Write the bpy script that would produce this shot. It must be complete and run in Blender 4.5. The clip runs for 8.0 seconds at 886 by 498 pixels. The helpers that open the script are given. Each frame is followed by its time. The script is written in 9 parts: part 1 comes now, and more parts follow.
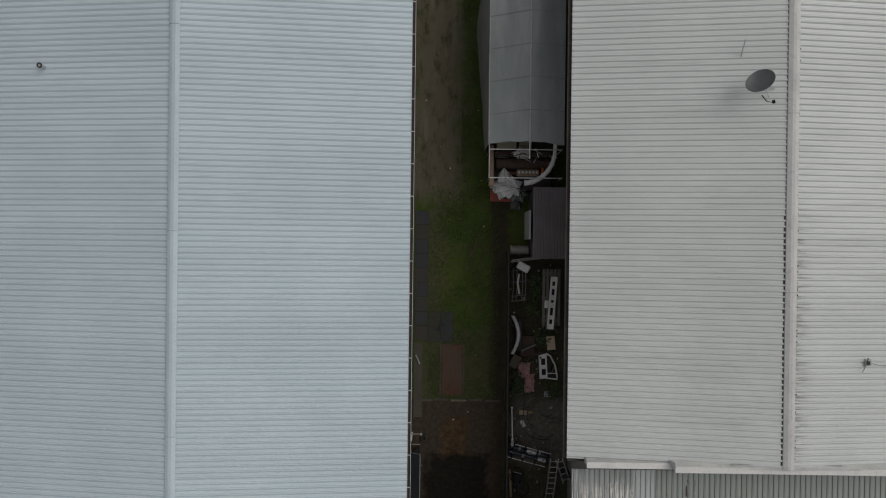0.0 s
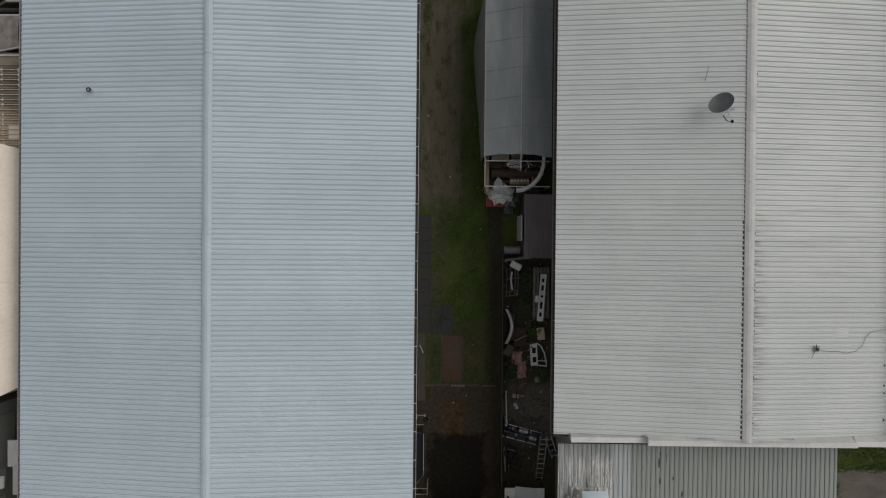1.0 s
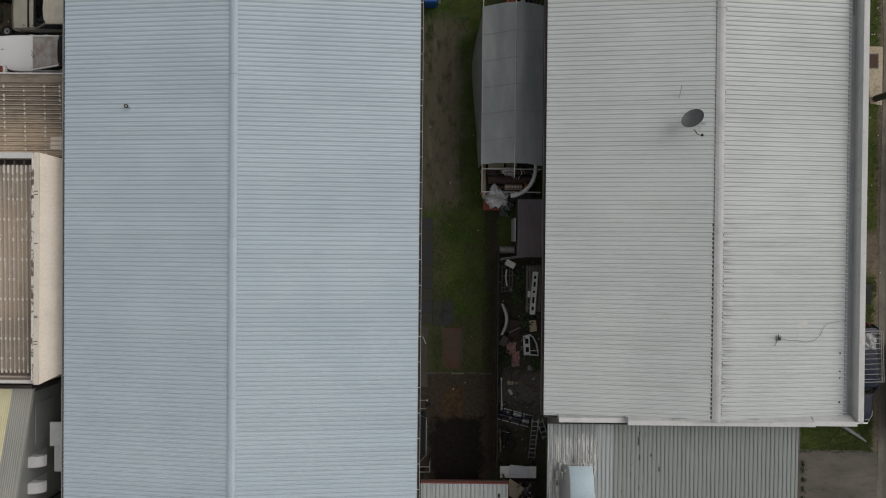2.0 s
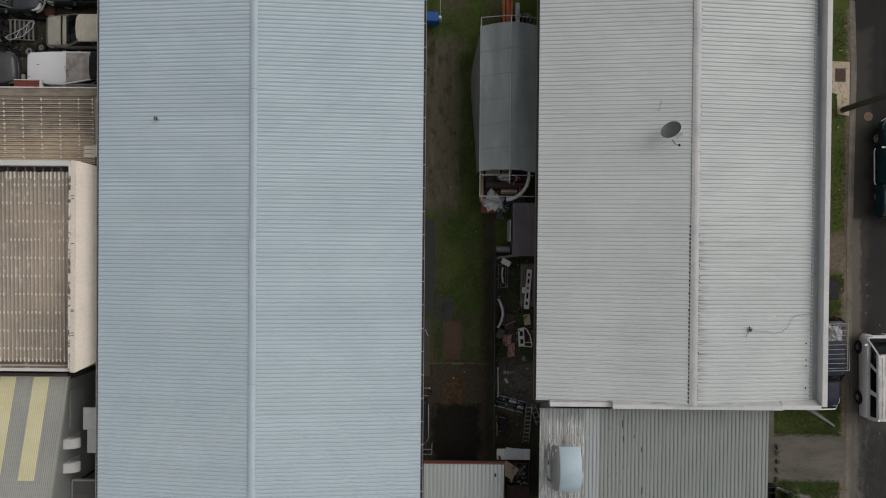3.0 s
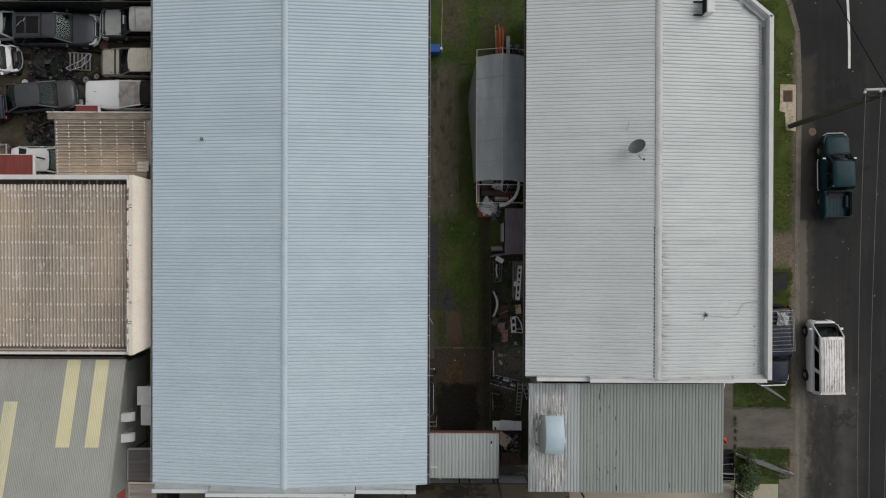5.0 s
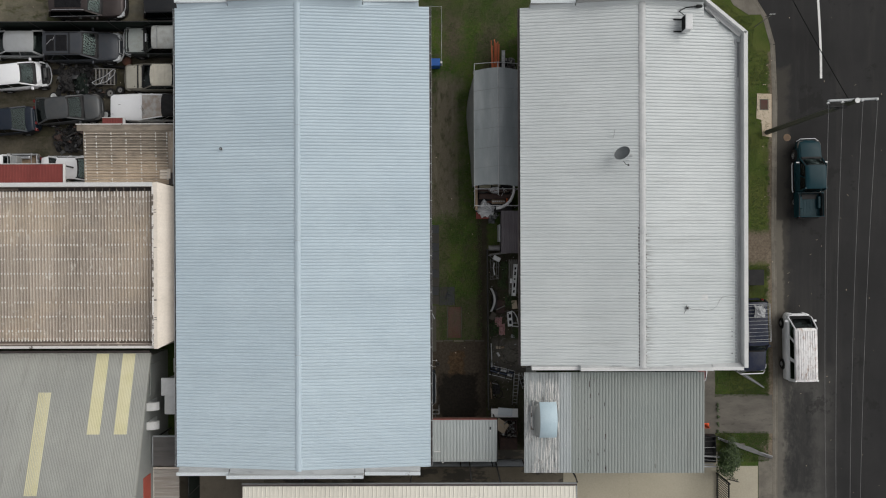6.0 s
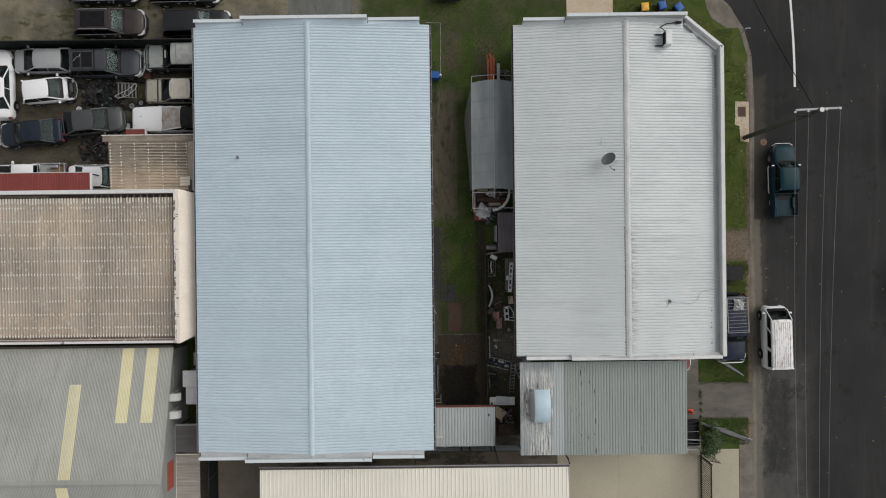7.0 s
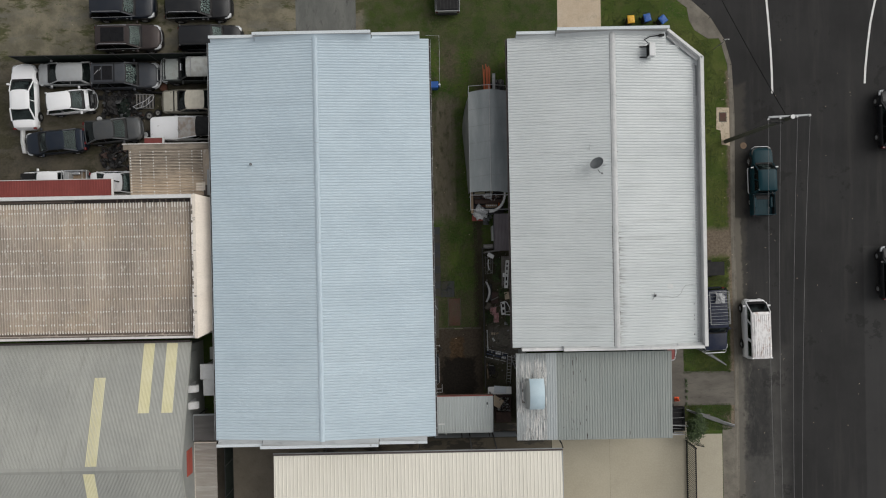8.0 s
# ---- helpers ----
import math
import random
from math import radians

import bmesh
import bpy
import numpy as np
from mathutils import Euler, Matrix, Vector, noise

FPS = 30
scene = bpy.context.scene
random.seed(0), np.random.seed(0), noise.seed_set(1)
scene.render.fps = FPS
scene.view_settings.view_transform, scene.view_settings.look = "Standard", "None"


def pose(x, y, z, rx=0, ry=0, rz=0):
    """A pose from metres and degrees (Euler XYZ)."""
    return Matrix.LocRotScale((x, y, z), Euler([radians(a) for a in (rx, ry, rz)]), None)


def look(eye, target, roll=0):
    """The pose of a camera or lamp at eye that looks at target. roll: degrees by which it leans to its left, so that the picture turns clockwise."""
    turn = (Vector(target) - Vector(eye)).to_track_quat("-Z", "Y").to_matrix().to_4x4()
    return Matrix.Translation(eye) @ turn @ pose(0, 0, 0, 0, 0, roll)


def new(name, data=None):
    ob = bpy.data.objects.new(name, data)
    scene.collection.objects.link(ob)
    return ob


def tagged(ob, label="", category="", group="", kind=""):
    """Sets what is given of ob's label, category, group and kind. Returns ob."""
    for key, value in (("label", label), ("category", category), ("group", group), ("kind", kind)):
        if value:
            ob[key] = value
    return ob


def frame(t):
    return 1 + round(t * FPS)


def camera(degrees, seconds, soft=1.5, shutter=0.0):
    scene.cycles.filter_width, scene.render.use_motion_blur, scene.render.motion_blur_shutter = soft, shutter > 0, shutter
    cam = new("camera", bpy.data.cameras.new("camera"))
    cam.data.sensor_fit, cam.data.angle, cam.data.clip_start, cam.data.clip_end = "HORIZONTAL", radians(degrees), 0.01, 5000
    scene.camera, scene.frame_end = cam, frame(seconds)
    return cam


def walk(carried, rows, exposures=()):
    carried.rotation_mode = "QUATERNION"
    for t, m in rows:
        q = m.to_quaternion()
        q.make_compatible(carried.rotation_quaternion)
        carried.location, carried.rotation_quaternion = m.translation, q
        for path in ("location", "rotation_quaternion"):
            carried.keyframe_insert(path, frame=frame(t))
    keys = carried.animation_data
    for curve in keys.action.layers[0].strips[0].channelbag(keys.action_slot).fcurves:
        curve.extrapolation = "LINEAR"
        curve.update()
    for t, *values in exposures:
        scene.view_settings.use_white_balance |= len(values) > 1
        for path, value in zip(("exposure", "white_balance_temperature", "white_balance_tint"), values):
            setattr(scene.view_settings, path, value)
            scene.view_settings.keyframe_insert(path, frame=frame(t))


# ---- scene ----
cam = camera(64.0, 8.0, 1.1)
# seconds, eye x y z, then the turn about x, y and z in degrees (0 0 0 looks straight down)
PATH = [
    (0.0, 0.327, -0.209, 28.557, -0.200, 0.535, 0.703),
    (0.5, 0.284, -0.095, 30.170, -0.371, 0.456, 0.591),
    (1.0, 0.245, -0.015, 31.757, -0.489, 0.395, 0.537),
    (1.5, 0.209, 0.036, 33.299, -0.562, 0.349, 0.519),
    (2.0, 0.176, 0.062, 34.792, -0.596, 0.316, 0.518),
    (2.5, 0.145, 0.066, 36.243, -0.596, 0.293, 0.517),
    (3.0, 0.115, 0.053, 37.666, -0.570, 0.278, 0.503),
    (3.5, 0.086, 0.026, 39.080, -0.524, 0.268, 0.466),
    (4.0, 0.056, -0.011, 40.506, -0.464, 0.261, 0.399),
    (4.5, 0.025, -0.053, 41.964, -0.397, 0.254, 0.298),
    (5.0, -0.008, -0.097, 43.471, -0.330, 0.245, 0.160),
    (5.5, -0.043, -0.139, 45.035, -0.268, 0.232, -0.011),
    (6.0, -0.081, -0.176, 46.657, -0.218, 0.211, -0.210),
    (6.5, -0.124, -0.202, 48.323, -0.187, 0.181, -0.432),
    (7.0, -0.171, -0.214, 50.003, -0.181, 0.139, -0.663),
    (7.5, -0.223, -0.209, 51.650, -0.206, 0.082, -0.891),
    (8.0, -0.282, -0.182, 53.194, -0.269, 0.009, -1.098),
]
walk(cam, [(t, pose(*row)) for t, *row in PATH], [(0.0, -0.41, 6720, 11.2), (3.5, -0.31, 6600, 10.6), (4.7, -0.2, 6530, 10.5), (6.3, 0.08, 6500, 10), (8.0, 0.08, 6520, 10)])

# ---- light: an overcast sky, a little brighter from the east ----
SUN_UP, SUN_ROUND = radians(44), radians(66)
world = bpy.data.worlds.new("overcast_sky")
scene.world = world
world.use_nodes = True
wt = world.node_tree
wt.nodes.clear()
sky = wt.nodes.new("ShaderNodeTexSky")
sky.sky_type, sky.sun_disc = "NISHITA", False
sky.sun_elevation, sky.sun_rotation = SUN_UP, SUN_ROUND
sky.air_density, sky.dust_density, sky.ozone_density = 1.0, 5.0, 1.0
grey = wt.nodes.new("ShaderNodeHueSaturation")
grey.inputs["Saturation"].default_value = 0.35
back = wt.nodes.new("ShaderNodeBackground")
back.inputs["Strength"].default_value = 0.087
wout = wt.nodes.new("ShaderNodeOutputWorld")
wt.links.new(sky.outputs[0], grey.inputs["Color"])
cloud = wt.nodes.new("ShaderNodeMix")
cloud.data_type = "RGBA"
cloud.inputs[0].default_value = 0.4
cloud.inputs[7].default_value = (6.15, 6.1, 6.15, 1)
wt.links.new(grey.outputs[0], cloud.inputs[6])
wt.links.new(cloud.outputs[2], back.inputs["Color"])
wt.links.new(back.outputs[0], wout.inputs["Surface"])

sun = new("sun", bpy.data.lights.new("sun", "SUN"))
sun.data.energy, sun.data.angle, sun.data.color = 1.25, radians(54), (1.0, 0.985, 0.95)
sun.matrix_world = look((60 * math.cos(SUN_UP) * math.sin(SUN_ROUND), 60 * math.cos(SUN_UP) * math.cos(SUN_ROUND), 60 * math.sin(SUN_UP)), (0, 0, 0))

# ---- materials ----
class Nodes:
    """Short hand for a node material: n.math('ADD', a, b) and the like."""

    def __init__(self, name):
        self.m = bpy.data.materials.new(name)
        self.m.use_nodes = True
        self.t = self.m.node_tree
        self.bsdf = self.t.nodes["Principled BSDF"]
        self.coord = self.t.nodes.new("ShaderNodeNewGeometry").outputs["Position"]

    def put(self, socket, value):
        if isinstance(value, bpy.types.NodeSocket):
            self.t.links.new(value, socket)
        elif isinstance(value, tuple) and len(value) == 3 and len(socket.default_value) == 4:
            socket.default_value = (*value, 1)
        else:
            socket.default_value = value

    def math(self, op, a, b=0.0, c=0.0, clamp=False):
        n = self.t.nodes.new("ShaderNodeMath")
        n.operation, n.use_clamp = op, clamp
        for s, v in zip(n.inputs, (a, b, c)):
            self.put(s, v)
        return n.outputs[0]

    def noise(self, scale, detail=4.0, rough=0.55, stretch=(1, 1, 1), warp=0.0):
        mp = self.t.nodes.new("ShaderNodeMapping")
        self.put(mp.inputs["Vector"], self.coord)
        mp.inputs["Scale"].default_value = stretch
        n = self.t.nodes.new("ShaderNodeTexNoise")
        self.put(n.inputs["Vector"], mp.outputs[0])
        n.inputs["Scale"].default_value, n.inputs["Detail"].default_value = scale, detail
        n.inputs["Roughness"].default_value, n.inputs["Distortion"].default_value = rough, warp
        return n.outputs["Fac"]

    def ramp(self, f, lo, hi, a=0.0, b=1.0):
        n = self.t.nodes.new("ShaderNodeMapRange")
        n.interpolation_type = "SMOOTHSTEP"
        for s, v in zip(n.inputs, (f, lo, hi, a, b)):
            self.put(s, v)
        return n.outputs[0]

    def mix(self, f, a, b, kind="MIX"):
        n = self.t.nodes.new("ShaderNodeMix")
        n.data_type, n.blend_type = "RGBA", kind
        self.put(n.inputs[0], f)
        self.put(n.inputs[6], a)
        self.put(n.inputs[7], b)
        return n.outputs[2]

    def gain(self, colour, f):
        """colour times the grey value f."""
        c = self.t.nodes.new("ShaderNodeCombineColor")
        for s in c.inputs:
            self.put(s, f)
        return self.mix(1.0, colour, c.outputs[0], "MULTIPLY")

    def xyz(self):
        s = self.t.nodes.new("ShaderNodeSeparateXYZ")
        self.put(s.inputs[0], self.coord)
        return s.outputs

    def patch(self, x0, x1, y0, y1, soft=0.3, ragged=0.8, scale=1.2):
        """A ragged-edged oblong of the plan, 1 inside and 0 outside."""
        x, y, _ = self.xyz()
        w = self.math("MULTIPLY", self.math("SUBTRACT", self.noise(scale, 5, 0.65), 0.5), ragged * 2)
        x, y = self.math("ADD", x, w), self.math("ADD", y, w)
        a = self.math("MINIMUM", self.math("SUBTRACT", x, x0), self.math("SUBTRACT", x1, x))
        b = self.math("MINIMUM", self.math("SUBTRACT", y, y0), self.math("SUBTRACT", y1, y))
        return self.ramp(self.math("MINIMUM", a, b), -soft, soft)

    def bump(self, height, strength=0.3, distance=0.02):
        n = self.t.nodes.new("ShaderNodeBump")
        n.inputs["Strength"].default_value, n.inputs["Distance"].default_value = strength, distance
        self.put(n.inputs["Height"], height)
        self.put(self.bsdf.inputs["Normal"], n.outputs[0])

    def random(self, lo, hi):
        n = self.t.nodes.new("ShaderNodeObjectInfo")
        return self.math("MULTIPLY_ADD", n.outputs["Random"], hi - lo, lo)

    def done(self, colour, rough=0.6, metal=0.0, **more):
        self.put(self.bsdf.inputs["Base Color"], colour)
        self.put(self.bsdf.inputs["Roughness"], rough)
        self.put(self.bsdf.inputs["Metallic"], metal)
        for key, v in more.items():
            self.put(self.bsdf.inputs[key.replace("_", " ")], v)
        return self.m


def worn(name, a, b, rough=0.6, metal=0.0, scale=1.2, fine=18.0, bump=0.15, vary=0.06, grime=0.0, stretch=(1, 1, 1), **more):
    """A worn surface: colour drifts from a to b at a large scale, is broken up at a fine one, and may carry dark grime."""
    n = Nodes(name)
    big = n.ramp(n.noise(scale, 5, 0.6, stretch), 0.3, 0.7)
    small = n.noise(fine, 4, 0.6, stretch)
    c = n.mix(big, a, b)
    c = n.gain(c, n.math("MULTIPLY_ADD", small, 0.36, 0.82))
    if grime:
        g = n.math("MULTIPLY", n.ramp(n.noise(scale * 2.7, 6, 0.7, stretch), 0.52, 0.75), grime)
        c = n.mix(g, c, tuple(v * 0.3 for v in a))
    if vary:
        c = n.gain(c, n.random(1 - vary, 1 + vary))
    if bump:
        n.bump(small, bump, 0.01)
    r = n.math("MULTIPLY_ADD", small, 0.2, rough - 0.1)
    return n.done(c, r, metal, **more)


def steel_roof(name, a, b, stain, amount, rough=0.45, across="x", ridge=None):
    """Painted roof steel: streaks run down the slope; ridge = (x, y0, y1, reach) adds dark runs below a ridge cap."""
    n = Nodes(name)
    st = (0.12, 2.2, 1) if across == "x" else (2.2, 0.12, 1)
    run = n.noise(1.6, 5, 0.65, st)
    cloud = n.noise(0.25, 4, 0.6)
    speck = n.noise(40, 3, 0.6)
    c = n.mix(n.ramp(cloud, 0.3, 0.7), a, b)
    c = n.mix(n.math("MULTIPLY", n.ramp(run, 0.5, 0.8), amount), c, stain)
    c = n.gain(c, n.math("MULTIPLY_ADD", speck, 0.12, 0.94))
    c = n.gain(c, n.random(0.975, 1.02))
    if ridge:
        rx, y0, y1, reach = ridge
        x, y, _ = n.xyz()
        d = n.math("SUBTRACT", x, rx)
        streak = n.ramp(n.noise(2.2, 6, 0.72, (0.35, 6.5, 1)), 0.46, 0.62)
        fall = n.math("MULTIPLY", n.ramp(d, 0.0, reach, 1.0, 0.0), n.ramp(d, 0.0, 0.02))
        along = n.math("MULTIPLY", n.ramp(y, y0 - 1.5, y0 + 0.5), n.ramp(y, y1 - 1.0, y1 + 1.5, 1.0, 0.0))
        fall = n.math("MULTIPLY", n.math("MULTIPLY", fall, fall), n.math("MULTIPLY", streak, along))
        c = n.mix(n.math("MULTIPLY", fall, 0.7), c, (0.11, 0.098, 0.09))
    n.bump(n.noise(3.0, 3, 0.5), 0.08, 0.02)
    return n.done(c, n.math("MULTIPLY_ADD", run, 0.25, rough - 0.1), 0.0)


def lichened(name, a, b, spots):
    """Old fibre cement: clouds of colour, soot in runs, and pale lichen blotches of several sizes."""
    n = Nodes(name)
    c = n.mix(n.ramp(n.noise(0.3, 5, 0.6), 0.3, 0.7), a, b)
    wash = n.ramp(n.noise(0.22, 5, 0.62, (0.7, 1.1, 1)), 0.46, 0.62)
    c = n.mix(n.math("MULTIPLY", wash, 0.45), c, (0.50, 0.41, 0.31))
    soot = n.ramp(n.noise(1.1, 6, 0.7, (1.5, 0.45, 1)), 0.5, 0.78)
    c = n.mix(n.math("MULTIPLY", soot, 0.45), c, tuple(v * 0.5 for v in a))
    blot = n.math("MULTIPLY", n.ramp(n.noise(2.6, 5, 0.6, (1.4, 0.7, 1)), 0.57, 0.62), n.ramp(n.noise(0.5, 4, 0.6), 0.45, 0.6))
    dots = n.ramp(n.noise(8, 4, 0.6), 0.63, 0.67)
    c = n.mix(n.math("MULTIPLY", n.math("MAXIMUM", blot, dots), spots), c, (0.74, 0.71, 0.65))
    fine = n.noise(22, 4, 0.6)
    c = n.gain(c, n.math("MULTIPLY_ADD", fine, 0.4, 0.8))
    c = n.gain(c, n.random(0.93, 1.05))
    n.bump(fine, 0.3, 0.01)
    return n.done(c, 0.9, 0.0)


def grimy_tan():
    """Tan fibre-cement sheets, black with old grime towards the yard and washed pale at the southern end."""
    n = Nodes("stained_tan_roof_sheet")
    c = n.mix(n.ramp(n.noise(0.7, 5, 0.6), 0.3, 0.7), (0.43, 0.35, 0.265), (0.56, 0.46, 0.35))
    _, y, _ = n.xyz()
    ragged = n.math("MULTIPLY_ADD", n.math("SUBTRACT", n.noise(0.8, 6, 0.7), 0.5), 3.0, y)
    old = n.math("MULTIPLY", n.ramp(ragged, 4.4, 6.0), 0.9)
    c = n.mix(old, c, n.mix(n.ramp(n.noise(1.8, 6, 0.7, (0.6, 1.6, 1)), 0.35, 0.65), (0.15, 0.13, 0.105), (0.27, 0.235, 0.19)))
    runs = n.ramp(n.noise(1.4, 6, 0.75, (0.5, 3.0, 1)), 0.5, 0.7)
    c = n.mix(n.math("MULTIPLY", runs, 0.5), c, (0.15, 0.125, 0.10))
    fine = n.noise(22, 4, 0.6)
    n.bump(fine, 0.25, 0.01)
    return n.done(n.gain(c, n.math("MULTIPLY_ADD", fine, 0.4, 0.8)), 0.9)


def flaked(name, bare, coat, share):
    """Paint flaking off: ragged islands of coat over the bare surface. share: how much is bare, 0 to 1."""
    n = Nodes(name)
    f = n.ramp(n.noise(2.4, 8, 0.72), share - 0.03, share + 0.03)
    c = n.mix(f, bare, coat)
    c = n.gain(c, n.math("MULTIPLY_ADD", n.noise(15, 4), 0.5, 0.75))
    n.bump(f, 0.3, 0.01)
    return n.done(c, 0.85, 0.0)


def glass(name, tint, rough=0.03, gloss=0.3, dirty=0.3):
    """Car glass, its patches of dust also painting reflections into the colour."""
    n = Nodes(name)
    film = n.ramp(n.noise(1.7, 5, 0.65), 0.47, 0.66)
    c = n.mix(n.math("MULTIPLY", film, dirty), tint, (0.34, 0.40, 0.385))
    clear = n.math("MULTIPLY_ADD", film, -0.6 * dirty, 1.0)
    return n.done(c, n.math("MULTIPLY_ADD", film, 0.12, rough), 0.0, Transmission_Weight=clear, IOR=1.3, Specular_IOR_Level=gloss, Specular_Tint=(0.76, 0.92, 0.90))


def paint(name, a, dust=0.15, rough=0.28, metal=0.0, dirt=(0.22, 0.19, 0.15), gloss=0.3):
    """Car paint under a thin film of dust."""
    n = Nodes(name)
    film = n.ramp(n.noise(2.0, 6, 0.65), 0.35, 0.75)
    c = n.mix(n.math("MULTIPLY", film, dust), a, dirt)
    c = n.gain(c, n.math("MULTIPLY_ADD", n.noise(45, 3), 0.1, 0.95))
    return n.done(c, n.math("MULTIPLY_ADD", film, 0.25, rough), metal, Coat_Weight=0.0, Specular_IOR_Level=gloss)


def ground_mix():
    """The lots: grass, bare soil and trodden dirt, each where it lies in the plan."""
    n = Nodes("grass_and_soil")
    g1, g2, g3 = n.noise(0.5, 5, 0.6), n.noise(6, 5, 0.7), n.noise(38, 4, 0.7)
    grass = n.mix(n.ramp(g1, 0.35, 0.65), (0.030, 0.064, 0.009), (0.056, 0.086, 0.016))
    grass = n.mix(n.ramp(g2, 0.45, 0.75), grass, (0.085, 0.075, 0.035))
    grass = n.gain(grass, n.math("MULTIPLY_ADD", n.ramp(g3, 0.3, 0.7), 1.2, 0.45))
    soil = n.mix(n.ramp(g2, 0.3, 0.7), (0.085, 0.066, 0.048), (0.14, 0.115, 0.085))
    soil = n.gain(soil, n.math("MULTIPLY_ADD", g3, 0.5, 0.75))
    yard = n.mix(n.ramp(g1, 0.35, 0.6), (0.215, 0.193, 0.138), (0.125, 0.115, 0.083))
    yard = n.mix(n.math("MULTIPLY", n.ramp(n.noise(0.55, 5, 0.6, (0.5, 1.5, 1)), 0.48, 0.66), 0.6), yard, (0.15, 0.145, 0.125))
    yard = n.mix(n.math("MULTIPLY", n.ramp(n.noise(0.45, 6, 0.7, (0.55, 1.2, 1)), 0.49, 0.58), 0.85), yard, (0.052, 0.058, 0.020))
    yard = n.gain(yard, n.math("MULTIPLY_ADD", g2, 0.5, 0.75))
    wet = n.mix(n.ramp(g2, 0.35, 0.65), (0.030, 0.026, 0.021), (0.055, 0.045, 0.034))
    moss = n.gain(n.mix(n.ramp(g2, 0.35, 0.7), (0.082, 0.070, 0.052), (0.042, 0.050, 0.022)), n.math("MULTIPLY_ADD", n.ramp(g3, 0.3, 0.7), 1.0, 0.5))
    c = n.mix(n.math("MULTIPLY", n.ramp(n.noise(1.1, 6, 0.7), 0.50, 0.66), 0.6), grass, n.gain(soil, 0.7))
    bare = n.mix(n.ramp(n.noise(1.6, 7, 0.75, (1.3, 0.6, 1)), 0.46, 0.68), (0.112, 0.097, 0.074), (0.044, 0.040, 0.024))
    bare = n.mix(n.math("MULTIPLY", n.ramp(n.noise(1.5, 5, 0.65, (2.2, 0.25, 1)), 0.52, 0.68), 0.55), bare, (0.165, 0.145, 0.112))
    bare = n.gain(bare, n.math("MULTIPLY_ADD", n.ramp(g3, 0.3, 0.7), 0.9, 0.55))
    c = n.mix(n.math("MULTIPLY", n.math("MULTIPLY", n.patch(-0.6, 2.6, -6.3, 2.4, 0.3, 0.6), n.ramp(n.noise(2.3, 7, 0.75), 0.5, 0.66)), 0.45), c, (0.062, 0.052, 0.028))
    c = n.mix(n.math("MULTIPLY", n.patch(-0.75, 0.1, -3.3, 1.2, 0.2, 0.8, 1.8), 0.5), c, n.gain(soil, 0.85))
    c = n.mix(n.math("MULTIPLY", n.patch(-1.4, 0.85, 1.6, 11.0, 0.6, 1.2), 0.9), c, bare)
    c = n.mix(n.math("MULTIPLY", n.patch(-0.2, 1.0, 12.2, 15.6, 0.5, 0.9), 0.8), c, n.gain(soil, 0.75))
    c = n.mix(n.math("MULTIPLY", n.patch(2.3, 3.6, 10.5, 14.5, 0.5, 0.8), 0.7), c, n.gain(soil, 0.7))
    worn_turf = n.gain(n.mix(n.ramp(n.noise(0.9, 6, 0.7), 0.42, 0.58), (0.066, 0.062, 0.036), (0.036, 0.052, 0.014)), n.math("MULTIPLY_ADD", n.ramp(g3, 0.3, 0.7), 1.0, 0.5))
    c = n.mix(n.math("MULTIPLY", n.patch(-6.6, 8.6, 14.6, 40, 0.5, 1.0), 0.6), c, worn_turf)
    # Olive verge grass, also a lighter copy: open light put into its colour.
    verge = n.gain(n.mix(n.ramp(g1, 0.35, 0.65), (0.052, 0.078, 0.014), (0.086, 0.099, 0.026)), n.math("MULTIPLY_ADD", g3, 1.3, 0.35))
    c = n.mix(n.math("MULTIPLY", n.patch(16.0, 21.3, 0.6, 16.5, 0.3, 0.5), 0.75), c, verge)
    c = n.mix(n.math("MULTIPLY", n.patch(12.0, 16.5, 14.2, 19, 0.3, 0.5), 0.7), c, verge)
    c = n.mix(n.math("MULTIPLY", n.patch(-0.9, 2.2, -6.5, -3.6, 0.4, 1.1, 1.6), 0.6), c, n.gain(soil, 0.6))
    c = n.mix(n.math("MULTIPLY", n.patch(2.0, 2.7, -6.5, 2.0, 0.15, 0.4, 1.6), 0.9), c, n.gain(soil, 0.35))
    c = n.mix(n.patch(2.6, 5.2, -15, -0.2, 0.25, 0.5), c, moss)
    c = n.mix(n.math("MULTIPLY", n.patch(2.9, 5.4, -8.9, -6.3, 0.3, 0.7), 0.9), c, n.mix(n.ramp(g2, 0.4, 0.7), (0.118, 0.110, 0.094), (0.19, 0.178, 0.15)))
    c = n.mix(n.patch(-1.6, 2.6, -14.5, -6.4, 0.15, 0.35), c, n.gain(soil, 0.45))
    c = n.mix(n.math("MULTIPLY", n.patch(0.15, 1.1, -9.1, -7.1, 0.12, 0.6, 2.5), n.ramp(g2, 0.25, 0.6, 0.5, 1.0)), c, n.mix(n.ramp(n.noise(5, 6, 0.7), 0.4, 0.6), (0.048, 0.030, 0.016), (0.088, 0.056, 0.030)))
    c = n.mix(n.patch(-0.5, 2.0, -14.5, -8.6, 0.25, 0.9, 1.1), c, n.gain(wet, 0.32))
    c = n.mix(n.patch(-60, -5.9, 3, 60, 0.4, 0.8), c, yard)
    c = n.mix(n.math("MULTIPLY", n.patch(-34, -16, 3, 14.4, 0.5, 0.6), 0.65), c, wet)
    c = n.mix(n.math("MULTIPLY", n.patch(18.4, 21.3, -9.9, -0.8, 0.25, 0.5), 0.8), c, verge)
    c = n.mix(n.patch(17.6, 22.5, -1.4, 0.75, 0.3, 0.5), c, n.gain(soil, 1.3))
